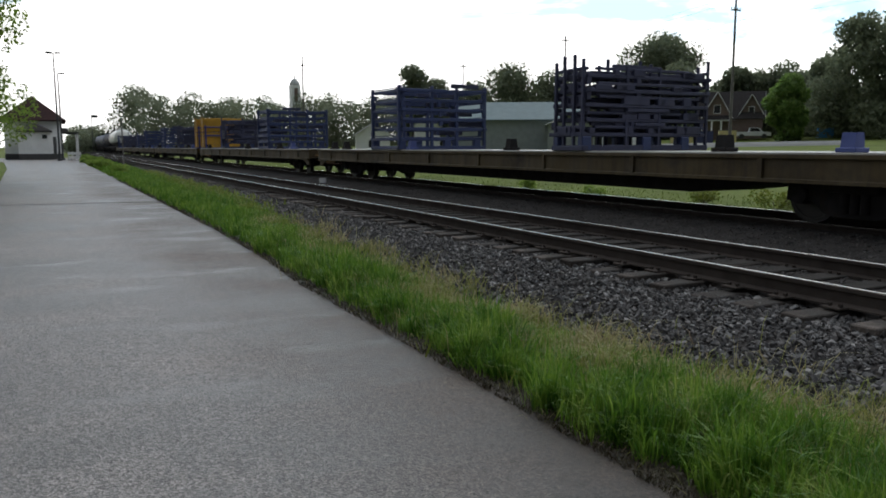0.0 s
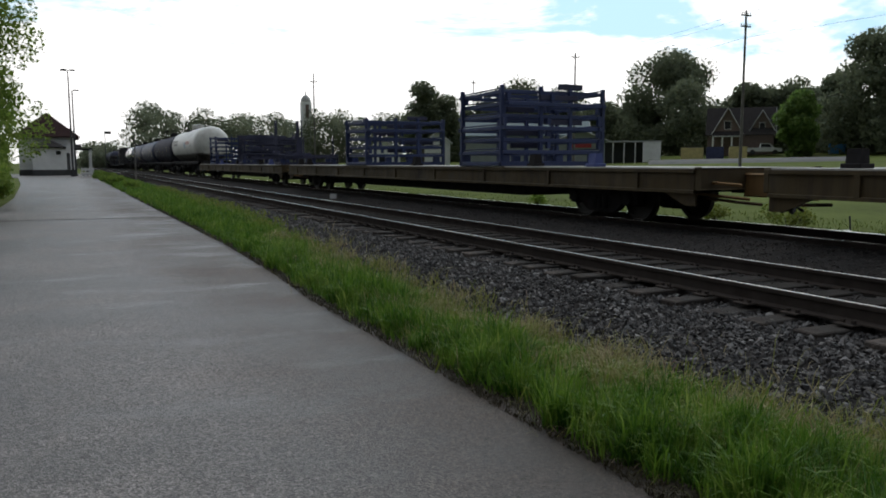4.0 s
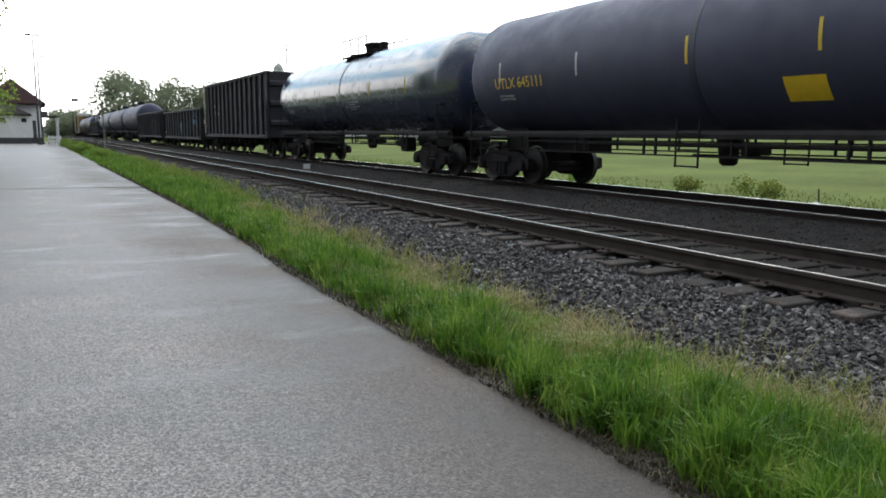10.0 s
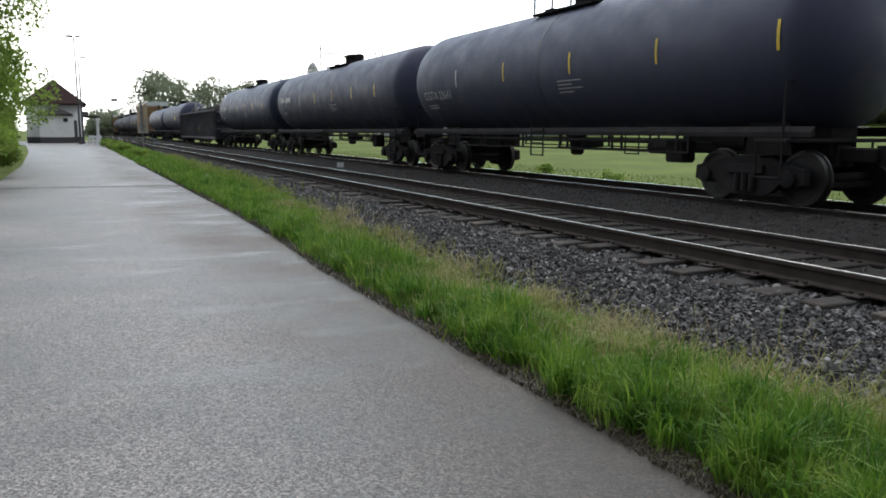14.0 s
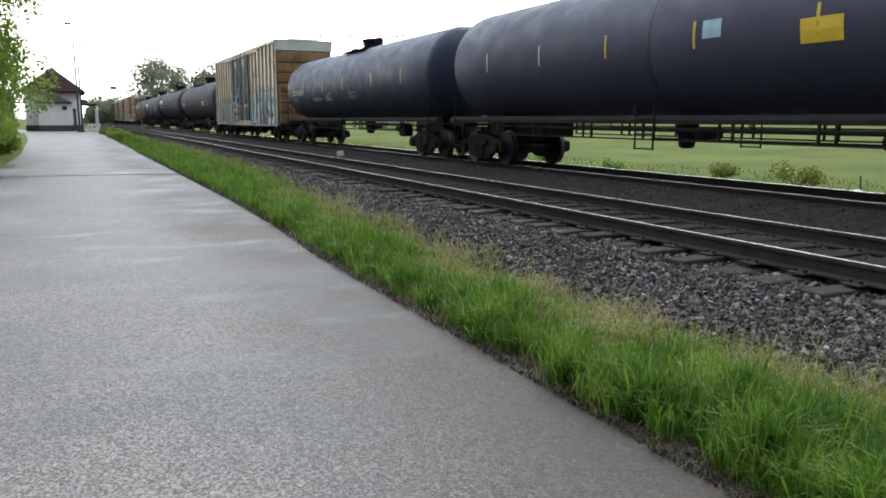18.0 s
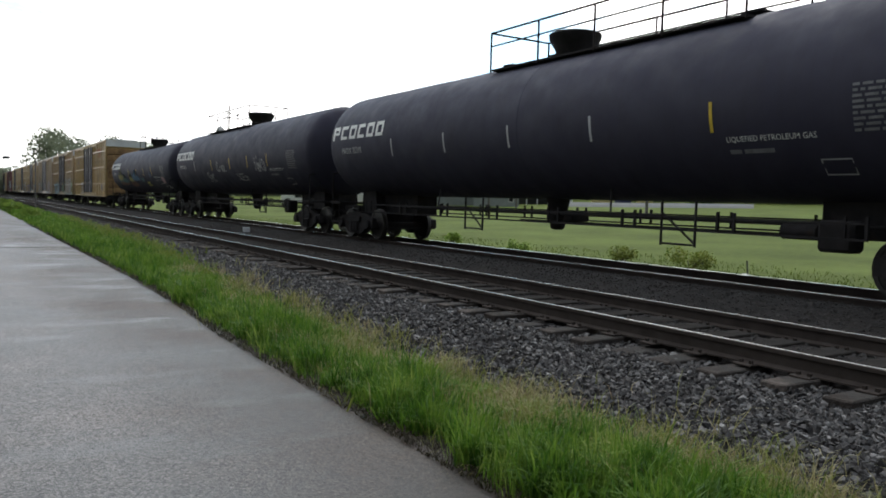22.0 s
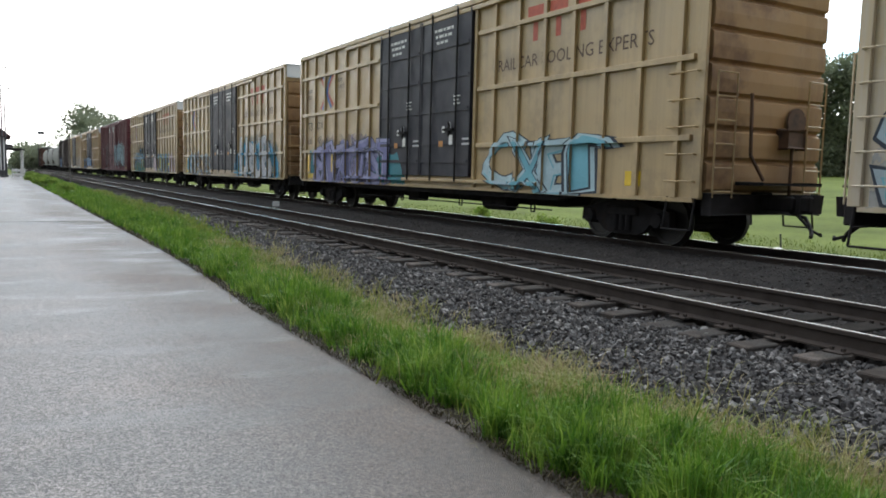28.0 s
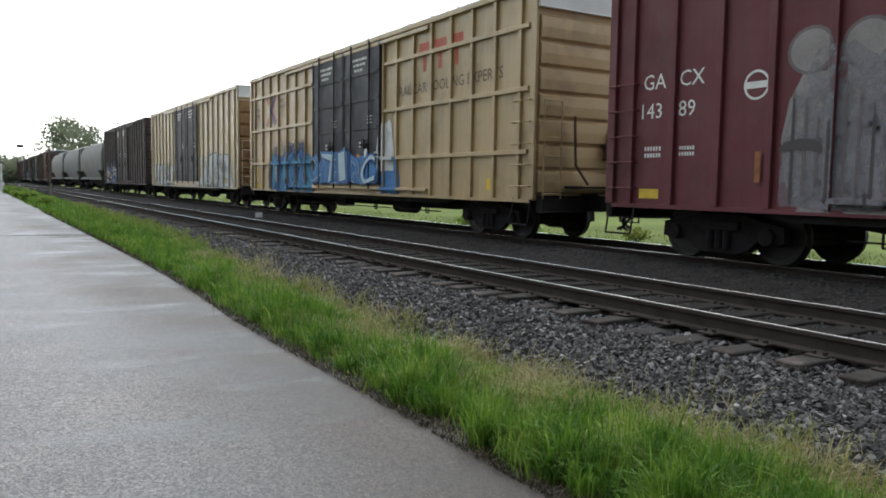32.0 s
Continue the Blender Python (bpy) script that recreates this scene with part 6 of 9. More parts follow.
    box(bm, -0.25, 0.25, -0.4, -0.1, 0.82, 1.05, 0.03)
    part("bottom_outlet", bm, fittings, car, smooth=True)
    bm = bmesh.new()
    lathe(bm, [(-reach - 0.6, 0.15), (-reach + 0.1, 0.15)], 14, "y", (-0.3, 0, 1.02))
    pipe(bm, [(-0.55, -reach, 0.98), (-0.55, reach, 0.98)], 0.03)
    pipe(bm, [(-0.2, -reach, 0.80), (-0.2, reach * 0.2, 0.80)], 0.025)
    part("brake_gear", bm, fittings, car)
    # fittings on top
    top = zc + r
    bm = bmesh.new()
    if style == "gas" and round_top:
        lathe(bm, [(top - 0.12, 0.42), (top + 0.16, 0.42), (top + 0.30, 0.40), (top + 0.42, 0.30), (top + 0.47, 0.12)], 22, "z", (0, -0.4, 0))
        y0, y1 = walk_ends
    elif style == "gas":
        lathe(bm, [(top - 0.12, 0.40), (top + 0.14, 0.42), (top + 0.36, 0.56), (top + 0.46, 0.57), (top + 0.50, 0.50)], 22, "z")
        y0, y1 = walk_ends
    elif style == "white":
        lathe(bm, [(top - 0.12, 0.52), (top + 0.30, 0.52), (top + 0.36, 0.60), (top + 0.42, 0.60), (top + 0.46, 0.3)], 22, "z")
        y0, y1 = -1.0, 1.65
    else:
        lathe(bm, [(top - 0.12, 0.36), (top + 0.22, 0.36), (top + 0.25, 0.42), (top + 0.31, 0.42), (top + 0.38, 0.2)], 20, "z")
        lathe(bm, [(top - 0.1, 0.16), (top + 0.3, 0.16), (top + 0.34, 0.1)], 12, "z", (0, -0.75, 0))
        y0, y1 = -1.3, 1.2
    part("valve_housing", bm, shell if style == "white" else fittings, car, smooth=True)
    bm = bmesh.new()
    for x0, x1 in ((-0.85, -0.45), (0.45, 0.85)):
        box(bm, x0, x1, y0, y1, top - 0.16, top - 0.12)
    box(bm, -0.5, 0.5, y0, y0 + 0.35, top - 0.02, top + 0.02)
    box(bm, -0.5, 0.5, y1 - 0.35, y1, top - 0.02, top + 0.02)
    part("walkway", bm, fittings, car)
    for x in (-0.85, 0.85):
        bm = bmesh.new()
        rail_top = top + 0.70
        a0, a1 = (y0, y1) if style != "dome" else (y0 + 0.1, y1 - 0.1)
        k = a0
        while k < a1 + 0.01:
            bar(bm, (x, k, top - 0.2), (x, k, rail_top if style != "dome" else top + 0.45), 0.024, 5)
            k += (a1 - a0) / (4 if style == "gas" else 3)
        zt = rail_top if style != "dome" else top + 0.45
        pipe(bm, [(x, a0, zt), (x, a1, zt)], 0.024, 5)
        if style != "dome":
            pipe(bm, [(x, a0, top + 0.4), (x, a1, top + 0.4)], 0.019, 5)
            pipe(bm, [(x, a0, zt), (0, a0, zt)], 0.024, 5)
            pipe(bm, [(x, a1, zt), (0, a1, zt)], 0.024, 5)
        part("railing", bm, fittings, car)
    # reflective tape and lettering
    for y in stripes:
        faded = y > h * (-0.3 if deco is deco_owner else 0.33)
        bm = bmesh.new()
        drop = 0.22 if style == "gas" and not round_top else 0.0
        side_block(bm, side, y - 0.03, y + 0.03, zc - 0.26 - drop, zc + 0.20 - drop)
        part("reflective_tape", bm, GREYSPRAY if faded else TAPE, car, "bleached reflective tape" if faded else "")
    rnd = random.Random(int(u0))
    for name, material, y, z, count, hh, lines in marks:
        if isinstance(count, str):
            letter(car, count, hh, material, y, z, side)
            continue
        bm = bmesh.new()
        rows_of_marks(bm, side, y, z, count, hh, lines=lines, rnd=rnd)
        part(name, bm, material, car)
    if deco:
        deco(car, side, zc, r, h)
    MOVING.append((car, (u0 + u1) / 2))
    return car


def tape_every(half, count=6):
    return [half * (-1 + (2 * k + 1) / count) * 0.93 for k in range(count)]


BAND = mat("dull blue-black band", (0.020, 0.024, 0.048), 0.5, vary=0.2, scale=3)
BLACK_TANK = paint("black tank paint", (0.036, 0.034, 0.055), 0.68, (0.030, 0.028, 0.034), 0.3, 0.2, gloss=0.2, wave=0.03)
MATT_TANK = paint("matt black tank paint", (0.030, 0.028, 0.046), 0.7, (0.028, 0.026, 0.032), 0.3, 0.15, gloss=0.2, wave=0.03)
BLUEBLACK_TANK = paint("blue-black tank paint", (0.022, 0.030, 0.068), 0.54, (0.032, 0.032, 0.043), 0.3, 0.22, wave=0.04)
NAVY_TANK = paint("dusty navy tank paint", (0.038, 0.040, 0.078), 0.58, (0.038, 0.037, 0.050), 0.35, 0.25, wave=0.04)
GLOSS_TANK = paint("glossy blue-black tank paint", (0.020, 0.032, 0.070), 0.20, (0.03, 0.028, 0.026), 0.2, 0.15, gloss=0.9, wave=0.07, ior=1.85)
WHITE_TANK = paint("grimy white tank paint with a black lower half", (0.74, 0.73, 0.71), 0.45, (0.30, 0.26, 0.20), 0.35, 0.30, lower=(1.98, (0.030, 0.028, 0.028)))


def deco_white(car, side, zc, r, h):
    bm = bmesh.new()
    for k in range(6):
        y = 6.55 - k * 0.58
        side_block(bm, side, y, y - 0.12, zc + 0.05, zc + 0.55)
        side_block(bm, side, y - 0.12, y - 0.44, zc + 0.43, zc + 0.55)
        side_block(bm, side, y - 0.12, y - 0.44, zc + 0.05, zc + 0.15)
        side_block(bm, side, y - 0.34, y - 0.46, zc + 0.15, zc + 0.43)
    part("owner_mark", bm, BLACKMARK, car, "six black block shapes")
    bm = bmesh.new()
    side_block(bm, side, -1.30, -1.98, zc - 0.28, zc + 0.22)
    part("blue_emblem", bm, PALEBLUE, car, "square pale blue emblem")
    for k in range(10):
        if k == 3:
            continue
        y = -2.1 - k * 0.275
        bm = bmesh.new()
        side_strip(bm, side, [(y - 0.08, zc + 0.04), (y - 0.16, zc + 0.32)], 0.15 if k % 3 else 0.07)
        part("red_mark", bm, REDMARK, car)
    tank_tag(car, side, "SAEWSR", -4.4, -5.9, zc - 0.2, zc + 0.12, HAZE_SKY, 5, "faint blue sprayed tag")


CODES = ["PROX 35390", "PROX 32815", "PROX 33054"]


def deco_owner(car, side, zc, r, h):
    """Large white block shapes near the trailing end, and small rows of bars."""
    bm = bmesh.new()
    for k in range(6):
        y = h - 0.75 - k * 0.56
        side_block(bm, side, y, y - 0.12, zc + 0.10, zc + 0.50)
        side_block(bm, side, y - 0.12, y - 0.42, zc + 0.40, zc + 0.50)
        side_block(bm, side, y - 0.12, y - 0.42, zc + (0.25 if k == 0 else 0.10), zc + (0.33 if k == 0 else 0.19))
        if k in (0, 2, 4, 5):
            side_block(bm, side, y - 0.34, y - 0.44, zc + (0.33 if k == 0 else 0.19), zc + 0.40)
    part("owner_mark", bm, WHITE, car, "six white block shapes")
    if CODES:
        letter(car, CODES.pop(0), 0.24, GREYSPRAY, h - 1.4, zc - 0.32, side)
    letter(car, "LIQUEFIED PETROLEUM GAS", 0.115, WHITE, -5.08, zc - 0.64, side)
    for k in range(2):
        bm = bmesh.new()
        side_block(bm, side, -5.1 - 0.25 * k, -5.3 - 0.55 * k, zc - 0.81, zc - 0.75)
        part("text_bar", bm, DIMSPRAY, car)
    rnd = random.Random(3)
    for k in range(9):
        z, y = zc - 0.02 - k * 0.072, -7.06
        while y > -7.8:
            w = rnd.uniform(0.06, 0.2)
            bm = bmesh.new()
            side_block(bm, side, y, y - w, z, z + 0.036)
            part("text_bar", bm, DIMSPRAY, car)
            y -= w + 0.035
    bm = bmesh.new()
    side_strip(bm, side, [(-6.5, zc - 0.93), (-6.93, zc - 0.93), (-6.93, zc - 1.13), (-6.5, zc - 1.13), (-6.5, zc - 0.93)], 0.02)
    part("placard", bm, GREYSPRAY, car, "pale outlined placard holder")


def deco_tags(car, side, zc, r, h):
    deco_owner(car, side, zc, r, h)
    for k, (glyphs, a, c, lo, hi) in enumerate((("SMC", 3.4, 2.4, 1.78, 2.35), ("WIMAL", 1.75, 0.2, 2.2, 2.65), ("NOEK", -0.95, -2.15, 1.8, 2.15), ("VWLAIA", -3.5, -4.8, 2.12, 2.72), ("NKXW", -3.6, -4.7, 2.2, 2.6))):
        tank_tag(car, side, glyphs, a, c, lo, hi, GREYSPRAY, 9 + k)


def deco_flames(car, side, zc, r, h):
    deco_owner(car, side, zc, r, h)
    for k, (material, a, c, lo, hi) in enumerate(((FLAME_TEAL, 6.7, 3.4, 1.62, 2.45), (FLAME_RUST, 6.5, 3.3, 1.55, 2.1), (FLAME_YELLOW, 6.5, 4.6, 1.85, 2.72), (FLAME_RUST, 2.8, 0.6, 1.45, 2.15), (FLAME_YELLOW, 2.7, 1.2, 1.75, 2.45),
                                                  (FLAME_BLUE, 1.5, -0.8, 1.8, 2.52), (FLAME_TEAL, 5.2, 3.2, 1.7, 2.3), (FLAME_BLUE, 1.3, 0.1, 2.0, 2.5), (FLAME_TEAL, -1.2, -2.2, 1.75, 2.15), (FLAME_NAVY, -3.9, -4.6, 2.0, 2.35))):
        flame(car, side, a, c, lo + 0.12, hi + 0.35, material, 4 + k, 0.005 + 0.003 * k)
    bm = bmesh.new()
    side_block(bm, side, -2.43, -3.1, 1.66, 1.88)
    part("placard", bm, SPRAY_YELLOW, car, "dirty yellow placard")
    bm = bmesh.new()
    side_strip(bm, side, [(-7.42, 1.54), (-7.55, 1.66), (-7.68, 1.54), (-7.55, 1.42), (-7.42, 1.54)], 0.10)
    part("hazard_placard", bm, WHITE, car, "white diamond placard")
    bm = bmesh.new()
    side_block(bm, side, -6.8, -7.45, 1.78, 2.14)
    part("placard", bm, PINKSPRAY, car, "faded pink notice")
    bm = bmesh.new()
    side_strip(bm, side, [(-6.25, 1.75), (-6.7, 1.75), (-6.7, 1.97), (-6.25, 1.97), (-6.25, 1.75)], 0.02)
    part("placard", bm, WHITE, car, "white outlined notice")


def plates(y, z, pale=None):
    """A yellow plate at (y, z), a block of small text bars, and on some cars a pale plate."""
    def deco(car, side, zc, r, h):
        bm = bmesh.new()
        side_block(bm, side, y, y - 0.72, z, z + 0.36)
        part("sign_plate", bm, YELLOWMARK, car, "yellow rectangular plate")
        if pale:
            bm = bmesh.new()
            side_block(bm, side, pale[0], pale[0] - 0.42, pale[1], pale[1] + 0.3)
            part("sign_plate", bm, PALEBLUE, car, "pale blue plate")
        for k in range(4):
            bm = bmesh.new()
            side_block(bm, side, -6.2, -7.0 + 0.25 * (k % 2), zc - 0.2 - k * 0.1, zc - 0.18 - k * 0.1)
            part("text_bar", bm, GREYSPRAY, car)

    return deco


def deco_plain(car, side, zc, r, h):
    for k in range(4):
        bm = bmesh.new()
        side_block(bm, side, -0.8, -1.7 + 0.35 * (k % 2), zc - 0.4 - k * 0.08, zc - 0.38 - k * 0.08)
        part("text_bar", bm, GREYSPRAY, car)
    if car["label"].startswith("blue-black tank car with pale numbers and"):
        tank_tag(car, side, "SIMACEL", 4.3, 2.8, 1.98, 2.2, SPRAY_PALE, 31)
        tank_tag(car, side, "NKAMW", 4.2, 2.9, 2.0, 2.16, SPRAY_PALE, 34)
        tank_tag(car, side, "CAIE", 2.5, 1.45, 1.96, 2.26, SPRAY_PALE, 32)
        tank_tag(car, side, "XWKM", 2.4, 1.4, 1.95, 2.15, SPRAY_PALE, 35)
    if car["label"].startswith("blue-black tank car with small"):
        tank_tag(car, side, "CIEM", -1.8, -2.4, 2.1, 2.22, WHITE, 33)
        for k in range(5):
            bm = bmesh.new()
            side_block(bm, side, -4.84, -5.4, 2.04 + k * 0.04, 2.058 + k * 0.04)
            part("text_bar", bm, GREYSPRAY, car)
        bm = bmesh.new()
        side_strip(bm, side, [(-6.02, 1.92), (-6.02, 2.22), (-6.85, 2.22), (-6.85, 1.92), (-6.02, 1.92)], 0.025)
        for k in range(3):
            side_block(bm, side, -6.1 - k * 0.25, -6.27 - k * 0.25, 1.99, 2.15)
        part("placard", bm, WHITE, car, "white outlined panel")


def numbers(h, z, text="", material=WHITE):
    """The car's lettering near its trailing end; bars where it cannot be read."""
    if text:
        first = (("lettering", material, h - 0.85, z - 0.33, text, 0.34, 1),)
    else:
        first = (("car_number", GREYSPRAY, h - 0.75, z, 4, 0.22, 1), ("car_number", GREYSPRAY, h - 1.75, z, 5, 0.22, 1))
    return first + (("small_print", GREYSPRAY, h - 0.95, z - 0.52, 16, 0.045, 2),)


# ---- boxcars ----
SIDE_X, EAVE = 1.47, 5.21
FRONT_X = -1.535  # outer face of the posts on the lane's side
BOX_H = 9.32


def side_flat(off):
    return lambda y, z: (-off, y, z)


def build_boxcar(grid):
    """The pattern of a sixty-foot double-plug-door boxcar; grid: with belts across the posts."""
    car = thing("boxcar", "boxcar", "boxcar", "cars of the freight train")
    h = BOX_H
    bm = bmesh.new()
    box(bm, -SIDE_X, SIDE_X, -h, h, 0.86, EAVE, 0.02)
    part("body", bm, WHITE, car)
    door0, door1 = -2.47, 2.47
    spaced = [3.34 + k * 0.91 for k in range(7)]
    posts = [-h + 0.05] + [-y for y in spaced] + [door0 - 0.09] + [door1 + 0.09] + spaced + [h - 0.05]
    for y in posts:
        w = 0.09 if abs(y) > h - 0.1 else 0.055
        bm = bmesh.new()
        box(bm, FRONT_X, -SIDE_X, y - w, y + w, 0.88, EAVE - 0.02, 0.008)
        part("side_post", bm, WHITE, car)
    if grid:
        for z in (1.86, 3.15, 4.42):
            for a, c in ((-h + 0.2, door0 - 0.2), (door1 + 0.2, h - 0.2)):
                bm = bmesh.new()
                box(bm, FRONT_X - 0.012, -SIDE_X, a, c, z - 0.05, z + 0.05, 0.008)
                part("side_belt", bm, WHITE, car)
    bm = bmesh.new()
    box(bm, FRONT_X - 0.03, -SIDE_X, -h, h, EAVE - 0.10, EAVE + 0.02, 0.01)
    box(bm, SIDE_X, -FRONT_X + 0.03, -h, h, EAVE - 0.10, EAVE + 0.02, 0.01)
    part("top_chord", bm, WHITE, car)
    bm = bmesh.new()
    prism(bm, [(-h - 0.06, EAVE + 0.02), (h + 0.06, EAVE + 0.02), (h + 0.06, EAVE + 0.06), (-h - 0.06, EAVE + 0.06)], -1.52, 1.52)
    prism(bm, [(-h, EAVE + 0.06), (h, EAVE + 0.06), (h, EAVE + 0.13), (-h, EAVE + 0.13)], -0.8, 0.8)
    for k in range(16):
        y = -h + 0.6 + k * 1.2
        box(bm, -1.5, 1.5, y - 0.04, y + 0.04, EAVE + 0.06, EAVE + 0.10)
    part("roof", bm, GALV, car)
    # pressed ends with horizontal ribs and a pale cap at the top
    for s in (-1, 1):
        bm = bmesh.new()
        wave = [(s * (h - 0.02), 0.98)]
        for k in range(7):
            z0 = 0.98 + k * 0.52
            wave += [(s * (h + 0.01), z0 + 0.015), (s * (h + 0.075), z0 + 0.06), (s * (h + 0.085), z0 + 0.26), (s * (h + 0.075), z0 + 0.46), (s * (h + 0.01), z0 + 0.505)]
        wave.append((s * (h - 0.02), 4.64))
        prism(bm, wave, -SIDE_X + 0.04, SIDE_X - 0.04)
        part("pressed_end", bm, WHITE, car)
        bm = bmesh.new()
        box(bm, -SIDE_X - 0.02, SIDE_X + 0.02, s * h, s * (h + 0.09), EAVE - 0.46, EAVE + 0.01, 0.015)
        part("end_cap", bm, GALV, car, "pale galvanised end cap")
        bm = bmesh.new()
        box(bm, -1.4, 1.4, s * h, s * (h + 0.16), 0.62, 0.96, 0.02)
        box(bm, -0.75, 0.75, s * (h + 0.1), s * (h + 0.62), 1.12, 1.16, 0.01)
        part("end_sill", bm, IRON, car)
        for x in (-1, 1):
            ya, yb = s * (h - 0.06), s * (h - 0.66)
            xo = x * 1.60
            for k in range(5):
                z = 1.15 + k * 0.44
                bm = bmesh.new()
                pipe(bm, [(x * 1.48, ya, z), (xo, ya, z), (xo, yb, z), (x * 1.48, yb, z)], 0.016, 5)
                part("grab_iron", bm, WHITE, car)
            bm = bmesh.new()
            pipe(bm, [(x * 1.5, ya, 0.9), (xo, ya, 0.36), (xo, yb, 0.36), (x * 1.5, yb, 0.9)], 0.018, 5)
            part("sill_step", bm, IRON, car)
            bm = bmesh.new()
            yo = s * (h + 0.17)
            for xx in (x * 1.38, x * 0.92):
                pipe(bm, [(xx, yo, 0.9), (xx, yo, 2.9)], 0.016, 5)
            for k in range(6):
                bar(bm, (x * 1.38, yo, 1.0 + k * 0.38), (x * 0.92, yo, 1.0 + k * 0.38), 0.014, 5)
            part("end_ladder", bm, WHITE, car)
        bm = bmesh.new()
        lathe(bm, [(s * (h + 0.12), 0.19), (s * (h + 0.12), 0.24), (s * (h + 0.16), 0.24), (s * (h + 0.16), 0.19)], 16, "y", (0.65, 0, 2.2))
        for k in range(3):
            bar(bm, (0.65 - 0.2 * math.cos(k * 1.05), s * (h + 0.14), 2.2 - 0.2 * math.sin(k * 1.05)), (0.65 + 0.2 * math.cos(k * 1.05), s * (h + 0.14), 2.2 + 0.2 * math.sin(k * 1.05)), 0.014, 5)
        part("brake_wheel", bm, RUST, car)
        bm = bmesh.new()
        box(bm, 0.30, 0.75, s * (h + 0.05), s * (h + 0.24), 1.75, 2.05, 0.03)
        pipe(bm, [(0.5, s * (h + 0.2), 1.75), (0.5, s * (h + 0.2), 0.95)], 0.03, 6)
        pipe(bm, [(-0.6, s * (h + 0.2), 2.6), (-0.55, s * (h + 0.2), 1.6), (-0.2, s * (h + 0.2), 1.2)], 0.03, 6)
        part("brake_housing", bm, RUST, car)
    # two plug doors, each with lock rods, on the lane's side
    for a, c in ((door0, 0.0), (0.02, door1)):
        bm = bmesh.new()
        box(bm, FRONT_X - 0.035, -SIDE_X, a + 0.02, c - 0.02, 1.12, EAVE - 0.13, 0.015)
        door = part("plug_door", bm, IRON, car)
        for z in (1.5, 1.95, 2.75, 3.55, 4.3):
            bm = bmesh.new()
            prism(bm, [(a + 0.08, z - 0.04), (c - 0.08, z - 0.04), (c - 0.12, z + 0.04), (a + 0.12, z + 0.04)], FRONT_X - 0.065, FRONT_X - 0.033)
            part("door_rib", bm, IRON, door)
        for y in (a + 0.04, c - 0.04):
            bm = bmesh.new()
            box(bm, FRONT_X - 0.06, FRONT_X - 0.033, y - 0.03, y + 0.03, 1.14, EAVE - 0.15, 0.006)
            part("door_edge", bm, IRON, door)
        for y in (a + 0.62, c - 0.62):
            bm = bmesh.new()
            bar(bm, (FRONT_X - 0.075, y, 1.0), (FRONT_X - 0.075, y, EAVE - 0.05), 0.022, 6)
            part("lock_rod", bm, IRON, door)
        bm = bmesh.new()
        y = (a + c) / 2
        box(bm, FRONT_X - 0.09, FRONT_X - 0.05, y - 0.32, y - 0.27, 2.1, 2.45)
        box(bm, FRONT_X - 0.10, FRONT_X - 0.05, y - 0.5, y - 0.05, 2.24, 2.3)
        part("door_handle", bm, IRON, door)
        bm = bmesh.new()
        rnd = random.Random(8)
        for k in range(3):
            at, left = y + 0.55 - 0.05 * k, y - 0.33 + (0.22 if k == 2 else 0.0)
            while at > left:
                w = rnd.uniform(0.09, 0.22)
                side_block(bm, side_flat(-FRONT_X + 0.040), at, at - w, 4.70 - k * 0.15, 4.77 - k * 0.15)
                at -= w + 0.05
        for k in range(3):
            side_block(bm, side_flat(-FRONT_X + 0.040), y - 0.45, y - 0.75 + 0.06 * (k % 2), 3.05 - k * 0.09, 3.085 - k * 0.09)
        part("small_print", bm, WHITE, door)
    bm = bmesh.new()
    box(bm, FRONT_X - 0.06, -SIDE_X, door0 - 2.6, door1 + 2.6, 0.98, 1.06, 0.01)
    box(bm, FRONT_X - 0.05, -SIDE_X, door0 - 2.6, door1 + 2.6, EAVE - 0.24, EAVE - 0.14, 0.01)
    part("door_track", bm, WHITE, car)
    bm = bmesh.new()
    prism(bm, [(-h + 0.1, 0.885), (h - 0.1, 0.885), (h - 0.1, 0.815), (-h + 0.1, 0.815)], FRONT_X + 0.01, -SIDE_X + 0.02)
    part("side_sill", bm, WHITE, car)
    bm = bmesh.new()
    prism(bm, [(-6.3, 0.812), (6.3, 0.812), (5.6, 0.70), (-5.6, 0.70)], -SIDE_X + 0.05, -SIDE_X + 0.14)
    part("sill_gusset", bm, IRON, car)
    bm = bmesh.new()
    prism(bm, [(-h, 0.86), (h, 0.86), (h, 0.62), (5.5, 0.62), (4.5, 0.5), (-4.5, 0.5), (-5.5, 0.62), (-h, 0.62)], -0.35, 0.35)
    frame_ = part("underframe", bm, IRON, car)
    bm = bmesh.new()
    box(bm, -1.4, 1.4, -0.06, 0.06, 0.70, 0.86)
    bearer = mesh_of("cross_bearer", bm, IRON)
    for k in range(9):
        link_mesh("cross_bearer", bearer, frame_, (0, -5 + k * 1.25, 0))
    bm = bmesh.new()
    lathe(bm, [(-3.25, 0.08), (-3.2, 0.2), (-2.2, 0.2), (-2.15, 0.08)], 12, "y", (-0.8, 0, 0.55))
    part("air_reservoir", bm, IRON, frame_, smooth=True)
    bm = bmesh.new()
    box(bm, -1.05, -0.7, 1.0, 1.6, 0.42, 0.75, 0.03)
    part("control_valve", bm, IRON, frame_)
    bm = bmesh.new()
    pipe(bm, [(-1.2, -5.2, 0.48), (-1.2, 5.0, 0.48)], 0.016, 5)
    for y in (-4.6, -1.6, 1.6, 4.4):
        pipe(bm, [(-1.2, y, 0.80), (-1.2, y, 0.42), (-1.2, y + 0.14, 0.42), (-1.2, y + 0.14, 0.80)], 0.018, 5)
